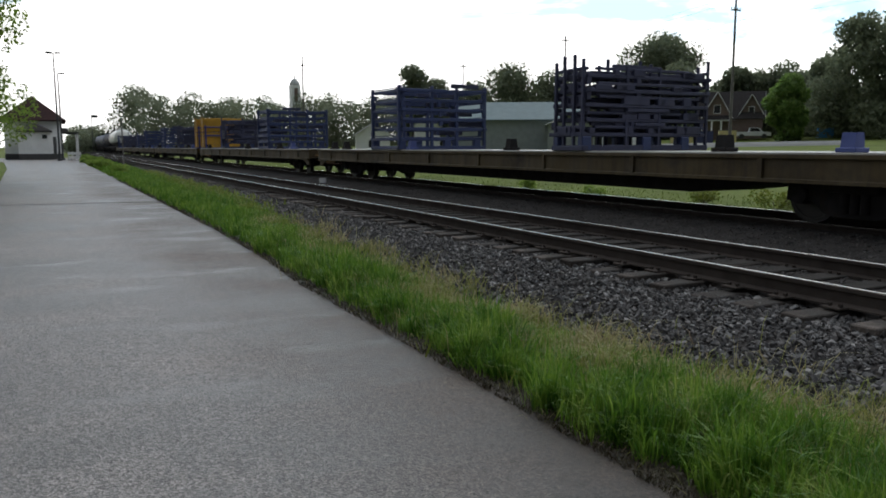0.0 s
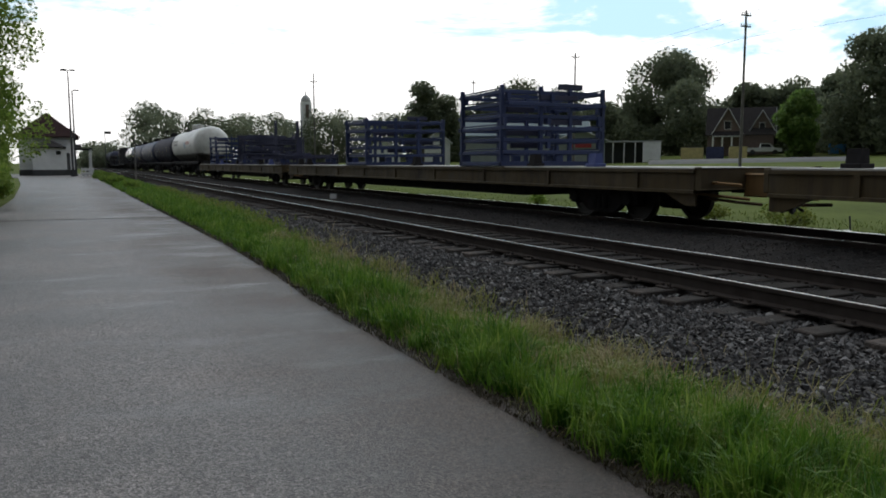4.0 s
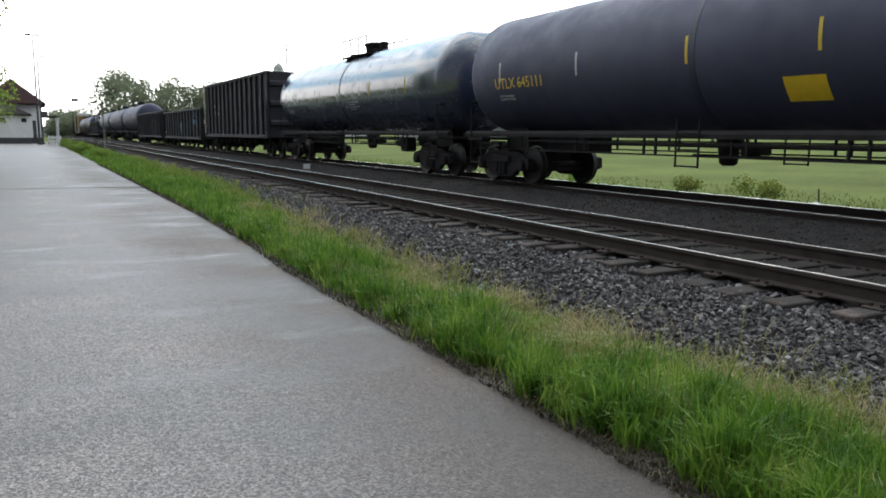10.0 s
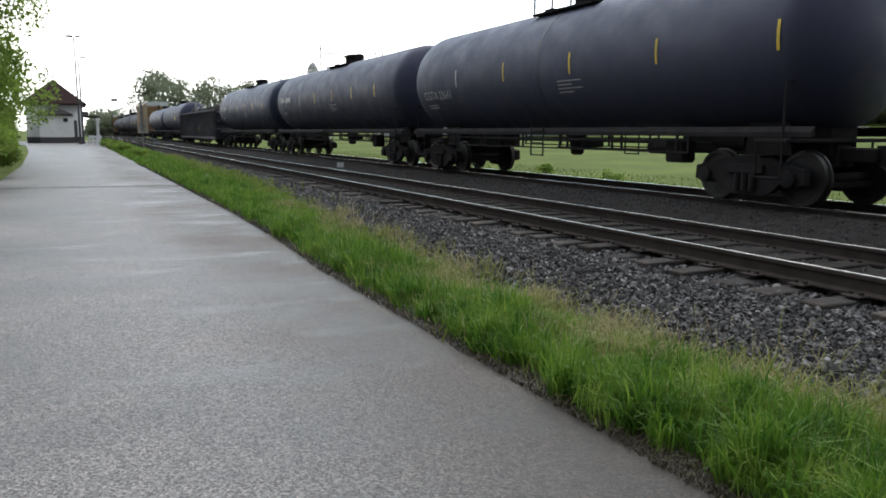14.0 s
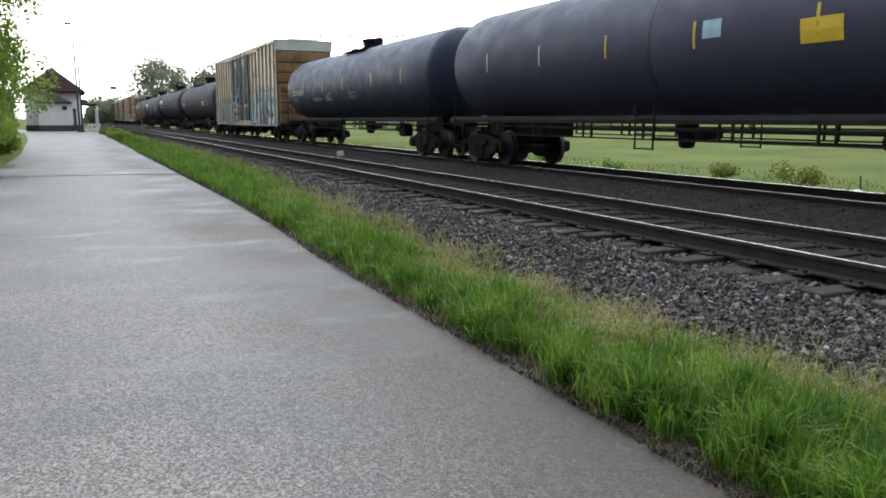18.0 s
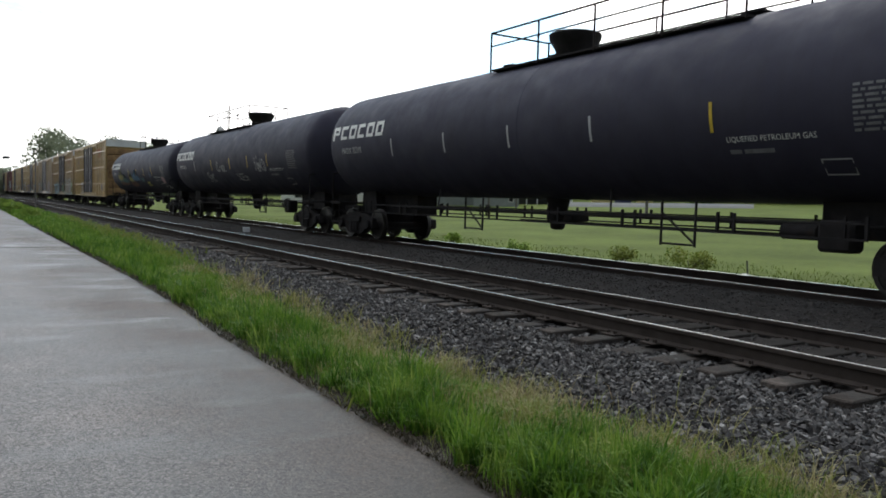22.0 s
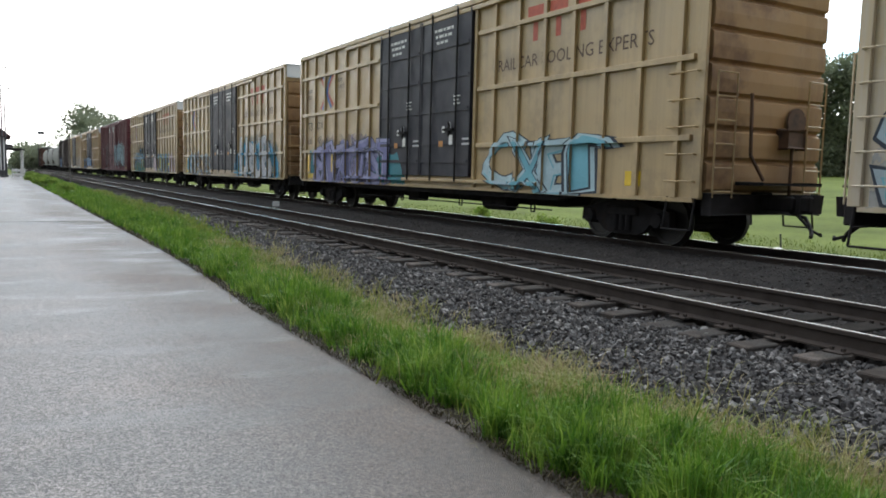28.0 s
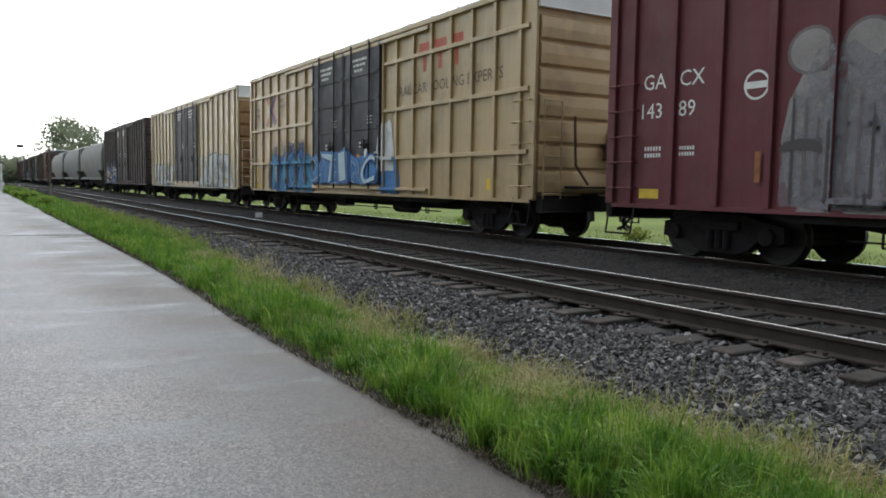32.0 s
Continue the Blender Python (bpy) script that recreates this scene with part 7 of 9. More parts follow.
    part("brake_rod", bm, IRON, car)
    running_gear(car, 10.32, 7.2)
    return car


BODY_PARTS = ("body", "side_post", "side_belt", "top_chord", "pressed_end", "door_track", "side_sill", "grab_iron", "end_ladder")


END_RUST = paint("rust-stained yellow car end", (0.30, 0.185, 0.085), 0.65, (0.10, 0.05, 0.03), 0.75, 0.6, gloss=0.3)


def dress(car, coat, doors, cap=None, clean_end=False):
    """Give a copied boxcar its own coat of paint."""
    for o in car.children_recursive:
        kind = o.name.split(".")[0]
        use = END_RUST if kind == "pressed_end" and coat.name.startswith("yellow") and not clean_end else coat if kind in BODY_PARTS else doors if kind in ("plug_door", "door_rib", "door_edge") else cap if cap and kind == "end_cap" else None
        if use:
            o.material_slots[0].link = "OBJECT"
            o.material_slots[0].material = use


def boxcar(pattern, u0, u1, label, coat, doors, marks, cap=None, shift=0.0, clean_end=False):
    car = copy_thing(pattern, Matrix.Identity(4))
    tagged(car, label)
    dress(car, coat, doors, cap, clean_end)
    face = side_flat(SIDE_X + 0.005)
    for name, material, y, z, count, hh, lines in marks:
        if isinstance(count, str):
            letter(car, count, hh, material, y, z, None, -SIDE_X - 0.006)
            continue
        bm = bmesh.new()
        proud = side_flat(SIDE_X + 0.052) if name == "reflector" else face
        rows_of_marks(bm, proud, y, z, count, hh, wide={"reflector": 0.24, "tack_plate": 3.0}.get(name, 0.55), lines=lines, rnd=random.Random(int(u0)))
        part(name, bm, material, car)
    MOVING.append((car, (u0 + u1) / 2 + shift))
    return car


# ---- sprayed lettering on the boxcars: flat shapes that follow posts, belts and doors ----
DOOR_Y = 2.47
POST_YS = [3.34 + k * 0.91 for k in range(7)] + [DOOR_Y + 0.09]


def skin(y, z, grid):
    """The outermost x of a boxcar's lane side at (y, z)."""
    if z < 0.885:
        return FRONT_X + 0.01
    if 0.98 < z < 1.06 and abs(y) < DOOR_Y + 2.6:
        return FRONT_X - 0.06
    if abs(y) < DOOR_Y and z > 1.12:
        return FRONT_X - 0.035
    if grid and any(abs(z - q) < 0.05 for q in (1.86, 3.15, 4.42)):
        return FRONT_X - 0.012
    if any(abs(abs(y) - q) < 0.055 for q in POST_YS):
        return FRONT_X
    return -SIDE_X


def split_polys(polys, axis, at):
    """Cut convex (y, z) polygons along a line."""
    made = []
    for p in polys:
        d = [q[axis] - at for q in p]
        if min(d) >= -1e-6 or max(d) <= 1e-6:
            made.append(p)
            continue
        for sign in (1, -1):
            out_p = []
            for k in range(len(p)):
                a, c, da, dc = p[k], p[(k + 1) % len(p)], d[k] * sign, d[(k + 1) % len(p)] * sign
                if da >= 0:
                    out_p.append(a)
                if da * dc < 0:
                    f = da / (da - dc)
                    out_p.append((a[0] + (c[0] - a[0]) * f, a[1] + (c[1] - a[1]) * f))
            if len(out_p) > 2:
                made.append(out_p)
    return made


def lay_paint(name, polys, material, parent, grid, lift, label=""):
    """One mesh of flat polygons laid over the relief of a boxcar's side."""
    ys = [v[0] for p in polys for v in p]
    zs = [v[1] for p in polys for v in p]
    for q in POST_YS:
        for y in (q - 0.055, q + 0.055, -q - 0.055, -q + 0.055):
            if min(ys) < y < max(ys):
                polys = split_polys(polys, 0, y)
    for z in [0.885, 0.98, 1.06, 1.12] + ([1.81, 1.91, 3.1, 3.2] if grid else []):
        if min(zs) < z < max(zs):
            polys = split_polys(polys, 1, z)
    verts, faces = [], []
    for k, p in enumerate(polys):
        x = skin(sum(v[0] for v in p) / len(p), sum(v[1] for v in p) / len(p), grid) - lift - 0.0004 * (k * 7 % 5)
        faces.append(tuple(range(len(verts), len(verts) + len(p))))
        verts += [(x, y, z) for y, z in p]
    ob = sheet(name, verts, faces, material)
    ob.parent = parent
    return tagged(ob, label) if label else ob


def sprayed_word(car, glyphs, y0, y1, z0, z1, fill, shade, line, grid, seed, wild=0.5, thick=1.0, base=0.006):
    """Outlined, bent and overlapping letter shapes from y0 towards the leading end, some turned about beyond reading."""
    rnd = random.Random(seed)
    w = (y1 - y0) / len(glyphs)
    for k, ch in enumerate(glyphs):
        shear, tall, dip, bend = rnd.uniform(-0.45, 0.45) * wild, rnd.uniform(0.86, 1.02), rnd.uniform(-0.02, 0.08), rnd.uniform(-0.16, 0.16) * wild
        flip, over = wild > 0.7 and rnd.random() < 0.5, 0.12 * wild

        def place(t, move=0.0):
            made = []
            for a, c in t:
                if flip:
                    a, c = 1 - a, 1 - c
                y = y0 + w * (k + 0.04 - over + (0.92 + 2 * over) * a + shear * (c - 0.5) + bend * math.sin(c * 5 + k)) + move * 0.5
                z = z0 + (z1 - z0) * (c * tall + dip + 0.08 * wild * math.sin(a * 4.5 + k * 2.1)) + move
                made.append((y, max(z, 0.822)))
            return made

        lift = base + 0.013 * (k % 2)
        one = lay_paint("sprayed_letter", [place(t) for t in glyph(ch, min(0.06, 0.05 * thick))], line, car, grid, lift, "outlined sprayed letter shape")
        lay_paint("letter_fill", [place(t) for t in glyph(ch, min(0.042, 0.034 * thick))], fill, one, grid, lift + 0.003)
        lay_paint("letter_shade", [place(t, -0.03) for t in glyph(ch, 0.014)], line if k % 2 else shade, one, grid, lift + 0.006)
        lay_paint("letter_light", [place(t, -0.015) for t in glyph(ch, 0.003)], shade if k % 2 else fill, one, grid, lift + 0.009)


def blotch(car, y0, y1, z0, z1, material, grid, seed, jag=0.25, lift=0.003, label="cloud of sprayed colour"):
    """An uneven field of paint with a ragged upper edge."""
    rnd = random.Random(seed)
    n = max(6, int(abs(y1 - y0) / 0.16))
    rows = []
    for k in range(n + 1):
        f = k / n
        end = min(1.0, 4.5 * min(f, 1 - f) + 0.15)
        rows.append((y0 + (y1 - y0) * f, z0 + rnd.uniform(0, 0.06), z0 + (z1 - z0) * end ** 0.45 + (rnd.random() - 0.6) * jag * end))
    polys = [[(a[0], a[1]), (c[0], c[1]), (c[0], c[2]), (a[0], a[2])] for a, c in zip(rows[:-1], rows[1:])]
    return lay_paint("spray_cloud", polys, material, car, grid, lift, label)


def mist(car, y0, y1, z0, z1, material, grid, seed, lift=0.0012):
    """Overspray that thins out towards its rim: clouds of shrinking size."""
    for k in range(5):
        f = 0.09 * k
        blotch(car, y0 + (y1 - y0) * f * 0.5, y1 + (y0 - y1) * f * 0.5, z0, z1 - (z1 - z0) * f, material, grid, seed + k, 0.3, lift + 0.0009 * k, "thin mist of sprayed colour")


def slashes(car, y0, y1, z0, z1, materials, count, grid, seed, lift, tall=1.0):
    """Crossing curved strokes and shards of several colours, each a piece of its own."""
    rnd = random.Random(seed)
    for k in range(count):
        y, z = y0 + (y1 - y0) * (k + rnd.random()) / count, rnd.uniform(z0, z1)
        turn, long_, thick, bow = rnd.choice((-1, 1)) * rnd.uniform(0.2, 1.5), rnd.uniform(0.4, 1.1) * (z1 - z0) * tall, rnd.choice((0.012, 0.02, 0.03, 0.06)), rnd.uniform(-0.16, 0.16)
        c, s_ = math.cos(turn), math.sin(turn)
        line = []
        for j in range(6):
            f = j / 5 - 0.5
            p, q = f * long_, bow * (1 - 4 * f * f)
            line.append((y + c * p - s_ * q, z + s_ * p + c * q, thick * (0.35 + 0.65 * rnd.random()) * (1 - 2.6 * f * f) + 0.004))
        polys = []
        for (ya, za, wa), (yb, zb, wb) in zip(line[:-1], line[1:]):
            polys.append([(p, min(z1 + 0.15, max(0.822, q))) for p, q in ((ya + s_ * wa, za - c * wa), (yb + s_ * wb, zb - c * wb), (yb - s_ * wb, zb + c * wb), (ya - s_ * wa, za + c * wa))])
        lay_paint("spray_stroke", polys, materials[k % len(materials)], car, grid, lift + 0.0024 * (k % 6))


def disc(car, y, z, ry, rz, material, lift):
    """A round field of spray."""
    rim = [(y + ry * math.cos(a), z + rz * math.sin(a)) for a in [2 * math.pi * k / 20 for k in range(21)]]
    lay_paint("spray_cloud", [[(y, z), a, c] for a, c in zip(rim[:-1], rim[1:])], material, car, False, lift, "round field of spray")


def door_notices(car):
    """Small stickers, a ring and a chalked mark on each plug door."""
    for y in (-1.55, 0.95):
        for name, material, dy, z, w, hh in (("sticker", WHITE, 0.0, 1.90, 0.17, 0.24), ("sticker", WHITE, 0.34, 2.2, 0.12, 0.16), ("sticker", ORANGESPRAY, 0.5, 1.86, 0.2, 0.14), ("sticker", GREYSPRAY, -0.62, 2.0, 0.3, 0.05), ("sticker", GREYSPRAY, -0.6, 1.88, 0.34, 0.05)):
            lay_paint(name, [[(y + dy, z), (y + dy - w, z), (y + dy - w, z + hh), (y + dy, z + hh)]], material, car, False, 0.034)
        bm = bmesh.new()
        ring = [(y + 0.08 * math.cos(a), 2.36 + 0.08 * math.sin(a)) for a in [2 * math.pi * k / 12 for k in range(13)]]
        side_strip(bm, side_flat(-FRONT_X + 0.070), ring, 0.03)
        part("round_sticker", bm, GREYSPRAY, car)


def emblem(car):
    """Two pairs of curved bars that cross, red and blue, between two short lines of words."""
    for material, off, pts in ((REDMARK, 0.007, [(7.42, 4.36), (7.1, 4.02), (6.9, 3.86), (6.62, 3.66), (6.28, 3.36)]), (REDMARK, 0.007, [(6.28, 4.40), (6.62, 4.08), (6.84, 3.86), (7.1, 3.62), (7.42, 3.30)]),
                               (BLUEMARK, 0.010, [(7.26, 4.44), (7.02, 4.12), (6.92, 3.86), (7.0, 3.6), (7.24, 3.28)]), (BLUEMARK, 0.010, [(6.44, 4.46), (6.72, 4.14), (6.84, 3.86), (6.72, 3.58), (6.46, 3.30)])):
        bm = bmesh.new()
        side_strip(bm, side_flat(SIDE_X + off), pts, 0.12)
        part("emblem_bar", bm, material, car, "faded red curved bar" if material is REDMARK else "faded blue curved bar")
    for y, z, text in ((8.7, 3.92, "next"), (8.7, 3.70, "load"), (5.9, 4.1, "any"), (5.9, 3.88, "road")):
        link_mesh("lettering", text_mesh(text, 0.26, BLACKMARK), car, (-SIDE_X - 0.006, y, z))


FADED = mat("faded brown marking paint", (0.10, 0.06, 0.04), 0.6, vary=0.3, scale=5)


def slogan(car, faded=False):
    me = text_mesh("RAILCAR POOLING EXPERTS", 0.37, FADED)
    link_mesh("lettering", me, car, (-SIDE_X - 0.006, -3.42, 3.47))
    bm = bmesh.new()
    face = side_flat(SIDE_X + 0.007)
    for k in range(3):
        y = -4.7 - k * 0.75
        side_block(bm, face, y, y - 0.16, 3.98, 4.36)
        side_block(bm, face, y + 0.2, y - 0.36, 4.46, 4.70)
    part("owner_mark", bm, REDMARK, car, "faded red block shapes")


GRAFF_BLUE = [(0.05, 0.20, 0.50), (0.08, 0.30, 0.60), (0.04, 0.12, 0.40)]
GRAFF_PINK = [(0.55, 0.45, 0.52), (0.50, 0.40, 0.46), (0.58, 0.52, 0.50)]
DARKLINE = (0.02, 0.02, 0.04)
YELLOW = (0.41, 0.287, 0.138)
DIRT = (0.12, 0.085, 0.055)


def yellow_coat(name, tags, tone=YELLOW, streak=0.26, dirt=DIRT):
    return paint("yellow boxcar paint, " + name, tone, 0.42, dirt, 0.46, streak, tags, gloss=0.8)


DOOR_BLACK = paint("black plug door paint", (0.026, 0.025, 0.036), 0.55, (0.050, 0.045, 0.046), 0.3, 0.25, gloss=0.3)


# ---- gondolas ----
def gondola(u0, u1, label, coat, height=2.92, floor=0.95, posts=14, marks=(), pale_end=False, cat="gondola", inset=0.75):
    car = thing("gondola_car", label, cat, "cars of the freight train")
    half = (u1 - u0) / 2
    h = half - inset
    for x in (-1, 1):
        bm = bmesh.new()
        box(bm, x * 1.44, x * 1.40, -h, h, floor - 0.1, height, 0.01)
        part("side_wall", bm, coat, car)
        bm = bmesh.new()
        box(bm, x * 1.56, x * 1.36, -h - 0.03, h + 0.03, height, height + 0.13, 0.02)
        part("top_chord", bm, coat, car)
        bm = bmesh.new()
        box(bm, x * 1.56, x * 1.40, -h, h, floor - 0.25, floor - 0.08, 0.015)
        part("side_sill", bm, coat, car)
        for k in range(posts):
            y = -h + 0.1 + k * (2 * h - 0.2) / (posts - 1)
            bm = bmesh.new()
            prism(bm, [(y - 0.10, floor - 0.1), (y + 0.10, floor - 0.1), (y + 0.08, height), (y - 0.08, height)], x * 1.44, x * 1.55)
            part("side_post", bm, coat, car)
    bm = bmesh.new()
    box(bm, -1.4, 1.4, -h, h, floor - 0.2, floor - 0.1)
    part("floor_plate", bm, coat, car)
    for s in (-1, 1):
        bm = bmesh.new()
        box(bm, -1.44, 1.44, s * h, s * (h - 0.05), floor - 0.1, height + 0.1, 0.01)
        wall = part("end_wall", bm, coat, car)
        for k in range(3):
            z = floor + 0.3 + k * (height - floor) / 3
            bm = bmesh.new()
            prism(bm, [(s * h, z), (s * (h + 0.10), z + 0.08), (s * (h + 0.10), z + 0.22), (s * h, z + 0.3)], -1.4, 1.4)
            part("end_rib", bm, coat, wall)
        for x in (-1.57, 1.57):
            bm = bmesh.new()
            for y in (s * (h - 0.08), s * (h - 0.50)):
                pipe(bm, [(x, y, 0.45), (x, y, min(height, 2.6))], 0.016, 5)
            for k in range(6):
                bar(bm, (x, s * (h - 0.08), 0.5 + k * 0.38), (x, s * (h - 0.50), 0.5 + k * 0.38), 0.014, 5)
            part("ladder", bm, IRON, car)
    if pale_end:
        bm = bmesh.new()
        prism(bm, [(h - 0.36, floor - 0.05), (h + 0.02, floor - 0.05), (h + 0.02, height + 0.1), (h - 0.30, height + 0.1)], -1.575, -1.445)
        part("end_post", bm, GRIMY, car, "grimy pale corner post")
        for z in (1.7, 2.9):
            bm = bmesh.new()
            box(bm, -1.60, -1.30, h + 0.02, h + 0.24, z, z + 0.2, 0.03)
            part("end_bracket", bm, GRIMY, car)
    bm = bmesh.new()
    prism(bm, [(-h, floor - 0.2), (h, floor - 0.2), (h, 0.60), (h * 0.6, 0.60), (h * 0.5, 0.48), (-h * 0.5, 0.48), (-h * 0.6, 0.60), (-h, 0.60)], -0.35, 0.35)
    lathe(bm, [(-1.4, 0.2), (-0.5, 0.2)], 12, "y", (-0.8, 0, 0.55))
    frame_ = part("underframe", bm, IRON, car)
    for k in range(9):
        y = -h * 0.6 + k * h * 0.15
        bm = bmesh.new()
        box(bm, -1.42, 1.42, y - 0.06, y + 0.06, 0.62, floor - 0.2)
        part("cross_bearer", bm, IRON, frame_)
    running_gear(car, half, half - 2.1)
    for name, material, y, z, count, hh, lines in marks:
        if isinstance(count, str):
            letter(car, count, hh, material, y, z, None, -1.446)
            continue
        bm = bmesh.new()
        rows_of_marks(bm, side_flat(1.478 if name == "reflector" else 1.445), y, z, count, hh, wide=0.24 if name == "reflector" else 0.55, lines=lines, rnd=random.Random(int(u0)))
        part(name, bm, material, car)
    MOVING.append((car, (u0 + u1) / 2))
    return car


def scrap_load(u, h, height):
    """Pipes, beams and a long plate heaped above a gondola's sides; they ride with it."""
    ob = thing("scrap_heap", "heap of dark scrap pipes and bent beams in a gondola", "scrap")
    rnd = random.Random(6)
    bm = bmesh.new()
    box(bm, -0.9, 0.9, -h + 0.6, h - 2.45, height - 1.85, height + 0.44, 0.06)
    box(bm, -0.7, 0.8, -h + 0.9, h - 9.0, height + 0.42, height + 0.54, 0.06)
    part("stacked_plate", bm, IRON, ob, "stack of dark rusty plates")
    for k in range(34):
        y = rnd.uniform(-h + 1, h - 3)
        bm = bmesh.new()
        a = Vector((rnd.uniform(-0.7, 0.3), y, height + 0.41))
        c = a + Vector((rnd.uniform(-0.3, 0.3), rnd.uniform(-1.6, 1.6), rnd.uniform(0.05, 0.30)))
        bar(bm, a, c, rnd.uniform(0.02, 0.06), 7)
        part("scrap_pipe", bm, RUST if k % 3 else GALV, ob)
    for y, lean, up in ((3.86, 0.40, 1.04), (3.12, 0.26, 1.25), (-2.2, 0.2, 0.75)):
        bm = bmesh.new()
        prism(bm, [(y - 0.05, height - 0.2), (y + 0.05, height - 0.2), (y + 0.05 + lean, height + up), (y - 0.05 + lean, height + up)], -0.95, -0.90)
        part("scrap_beam", bm, GRIMY, ob, "grimy pale leaning beam")
    MOVING.append((ob, u))


# ---- covered hoppers ----
def hopper_car(u0, u1, label, coat):
    car = thing("hopper_car", label, "hopper car", "cars of the freight train")
    half = (u1 - u0) / 2
    h = half - 1.2
    bm = bmesh.new()
    sec = [(-1.2, 1.2), (-1.5, 2.0), (-1.56, 2.9), (-1.5, 3.7), (-1.1, 4.4), (-0.5, 4.62), (0.5, 4.62), (1.1, 4.4), (1.5, 3.7), (1.56, 2.9), (1.5, 2.0), (1.2, 1.2)]
    rings = [[bm.verts.new((x, y, z if z > 1.5 or abs(y) < h - 2.3 else 1.9)) for x, z in sec] for y in (-h, -h + 2.2, -h + 2.4, h - 2.4, h - 2.2, h)]
    for a, c in zip(rings[:-1], rings[1:]):
        for k in range(len(sec)):
            bm.faces.new((a[k], a[(k + 1) % len(sec)], c[(k + 1) % len(sec)], c[k]))
    bm.faces.new(rings[0])
    bm.faces.new(list(reversed(rings[-1])))
    bmesh.ops.recalc_face_normals(bm, faces=bm.faces)
    part("hopper_body", bm, coat, car, smooth=True)
    for k in range(3):
        y = (k - 1) * h * 0.55
        bm = bmesh.new()
        lathe(bm, [(0.45, 0.25), (0.6, 0.5), (1.3, 1.5)], 4, "z", (0, y, 0))
        part("discharge_gate", bm, coat, car)
    bm = bmesh.new()
    box(bm, -0.5, 0.5, -h, h, 4.66, 4.72)
    part("roof_walk", bm, GALV, car)
    for s in (-1, 1):
        bm = bmesh.new()
        box(bm, -1.45, 1.45, s * (h + 0.35), s * (h + 0.2), 0.8, 1.15, 0.02)
        for x in (-1.4, 1.4):
            pipe(bm, [(x, s * (h + 0.3), 0.5), (x, s * (h + 0.3), 4.3), (x * 0.6, s * (h - 0.1), 4.5)], 0.03, 5)
        box(bm, -0.3, 0.3, s * (h + 0.3), s * (h - 2.6), 0.75, 1.1)
        part("end_frame", bm, IRON, car)
    for x in (-1.5, 1.5):
        bm = bmesh.new()
        box(bm, x - 0.04, x + 0.04, -h, h, 1.1, 1.3, 0.01)
        part("side_sill", bm, coat, car)
    running_gear(car, half, half - 2.6)
    MOVING.append((car, (u0 + u1) / 2))
    return car


# ---- flat cars ----
FLAT_TAN = paint("rusty tan steel", (0.21, 0.12, 0.045), 0.8, (0.06, 0.03, 0.015), 0.6, 0.4)
WINCH_BLUE = paint("chipped blue winch paint", (0.05, 0.07, 0.22), 0.6, (0.04, 0.035, 0.03), 0.4, 0.3)
FLAT_BROWN = paint("rusty yellow-brown flat car paint", (0.062, 0.042, 0.016), 0.8, (0.020, 0.014, 0.010), 0.8, 0.6)
DECK_WOOD = mat("worn flat car deck", (0.30, 0.29, 0.27), 0.6, vary=0.3, scale=2.5)


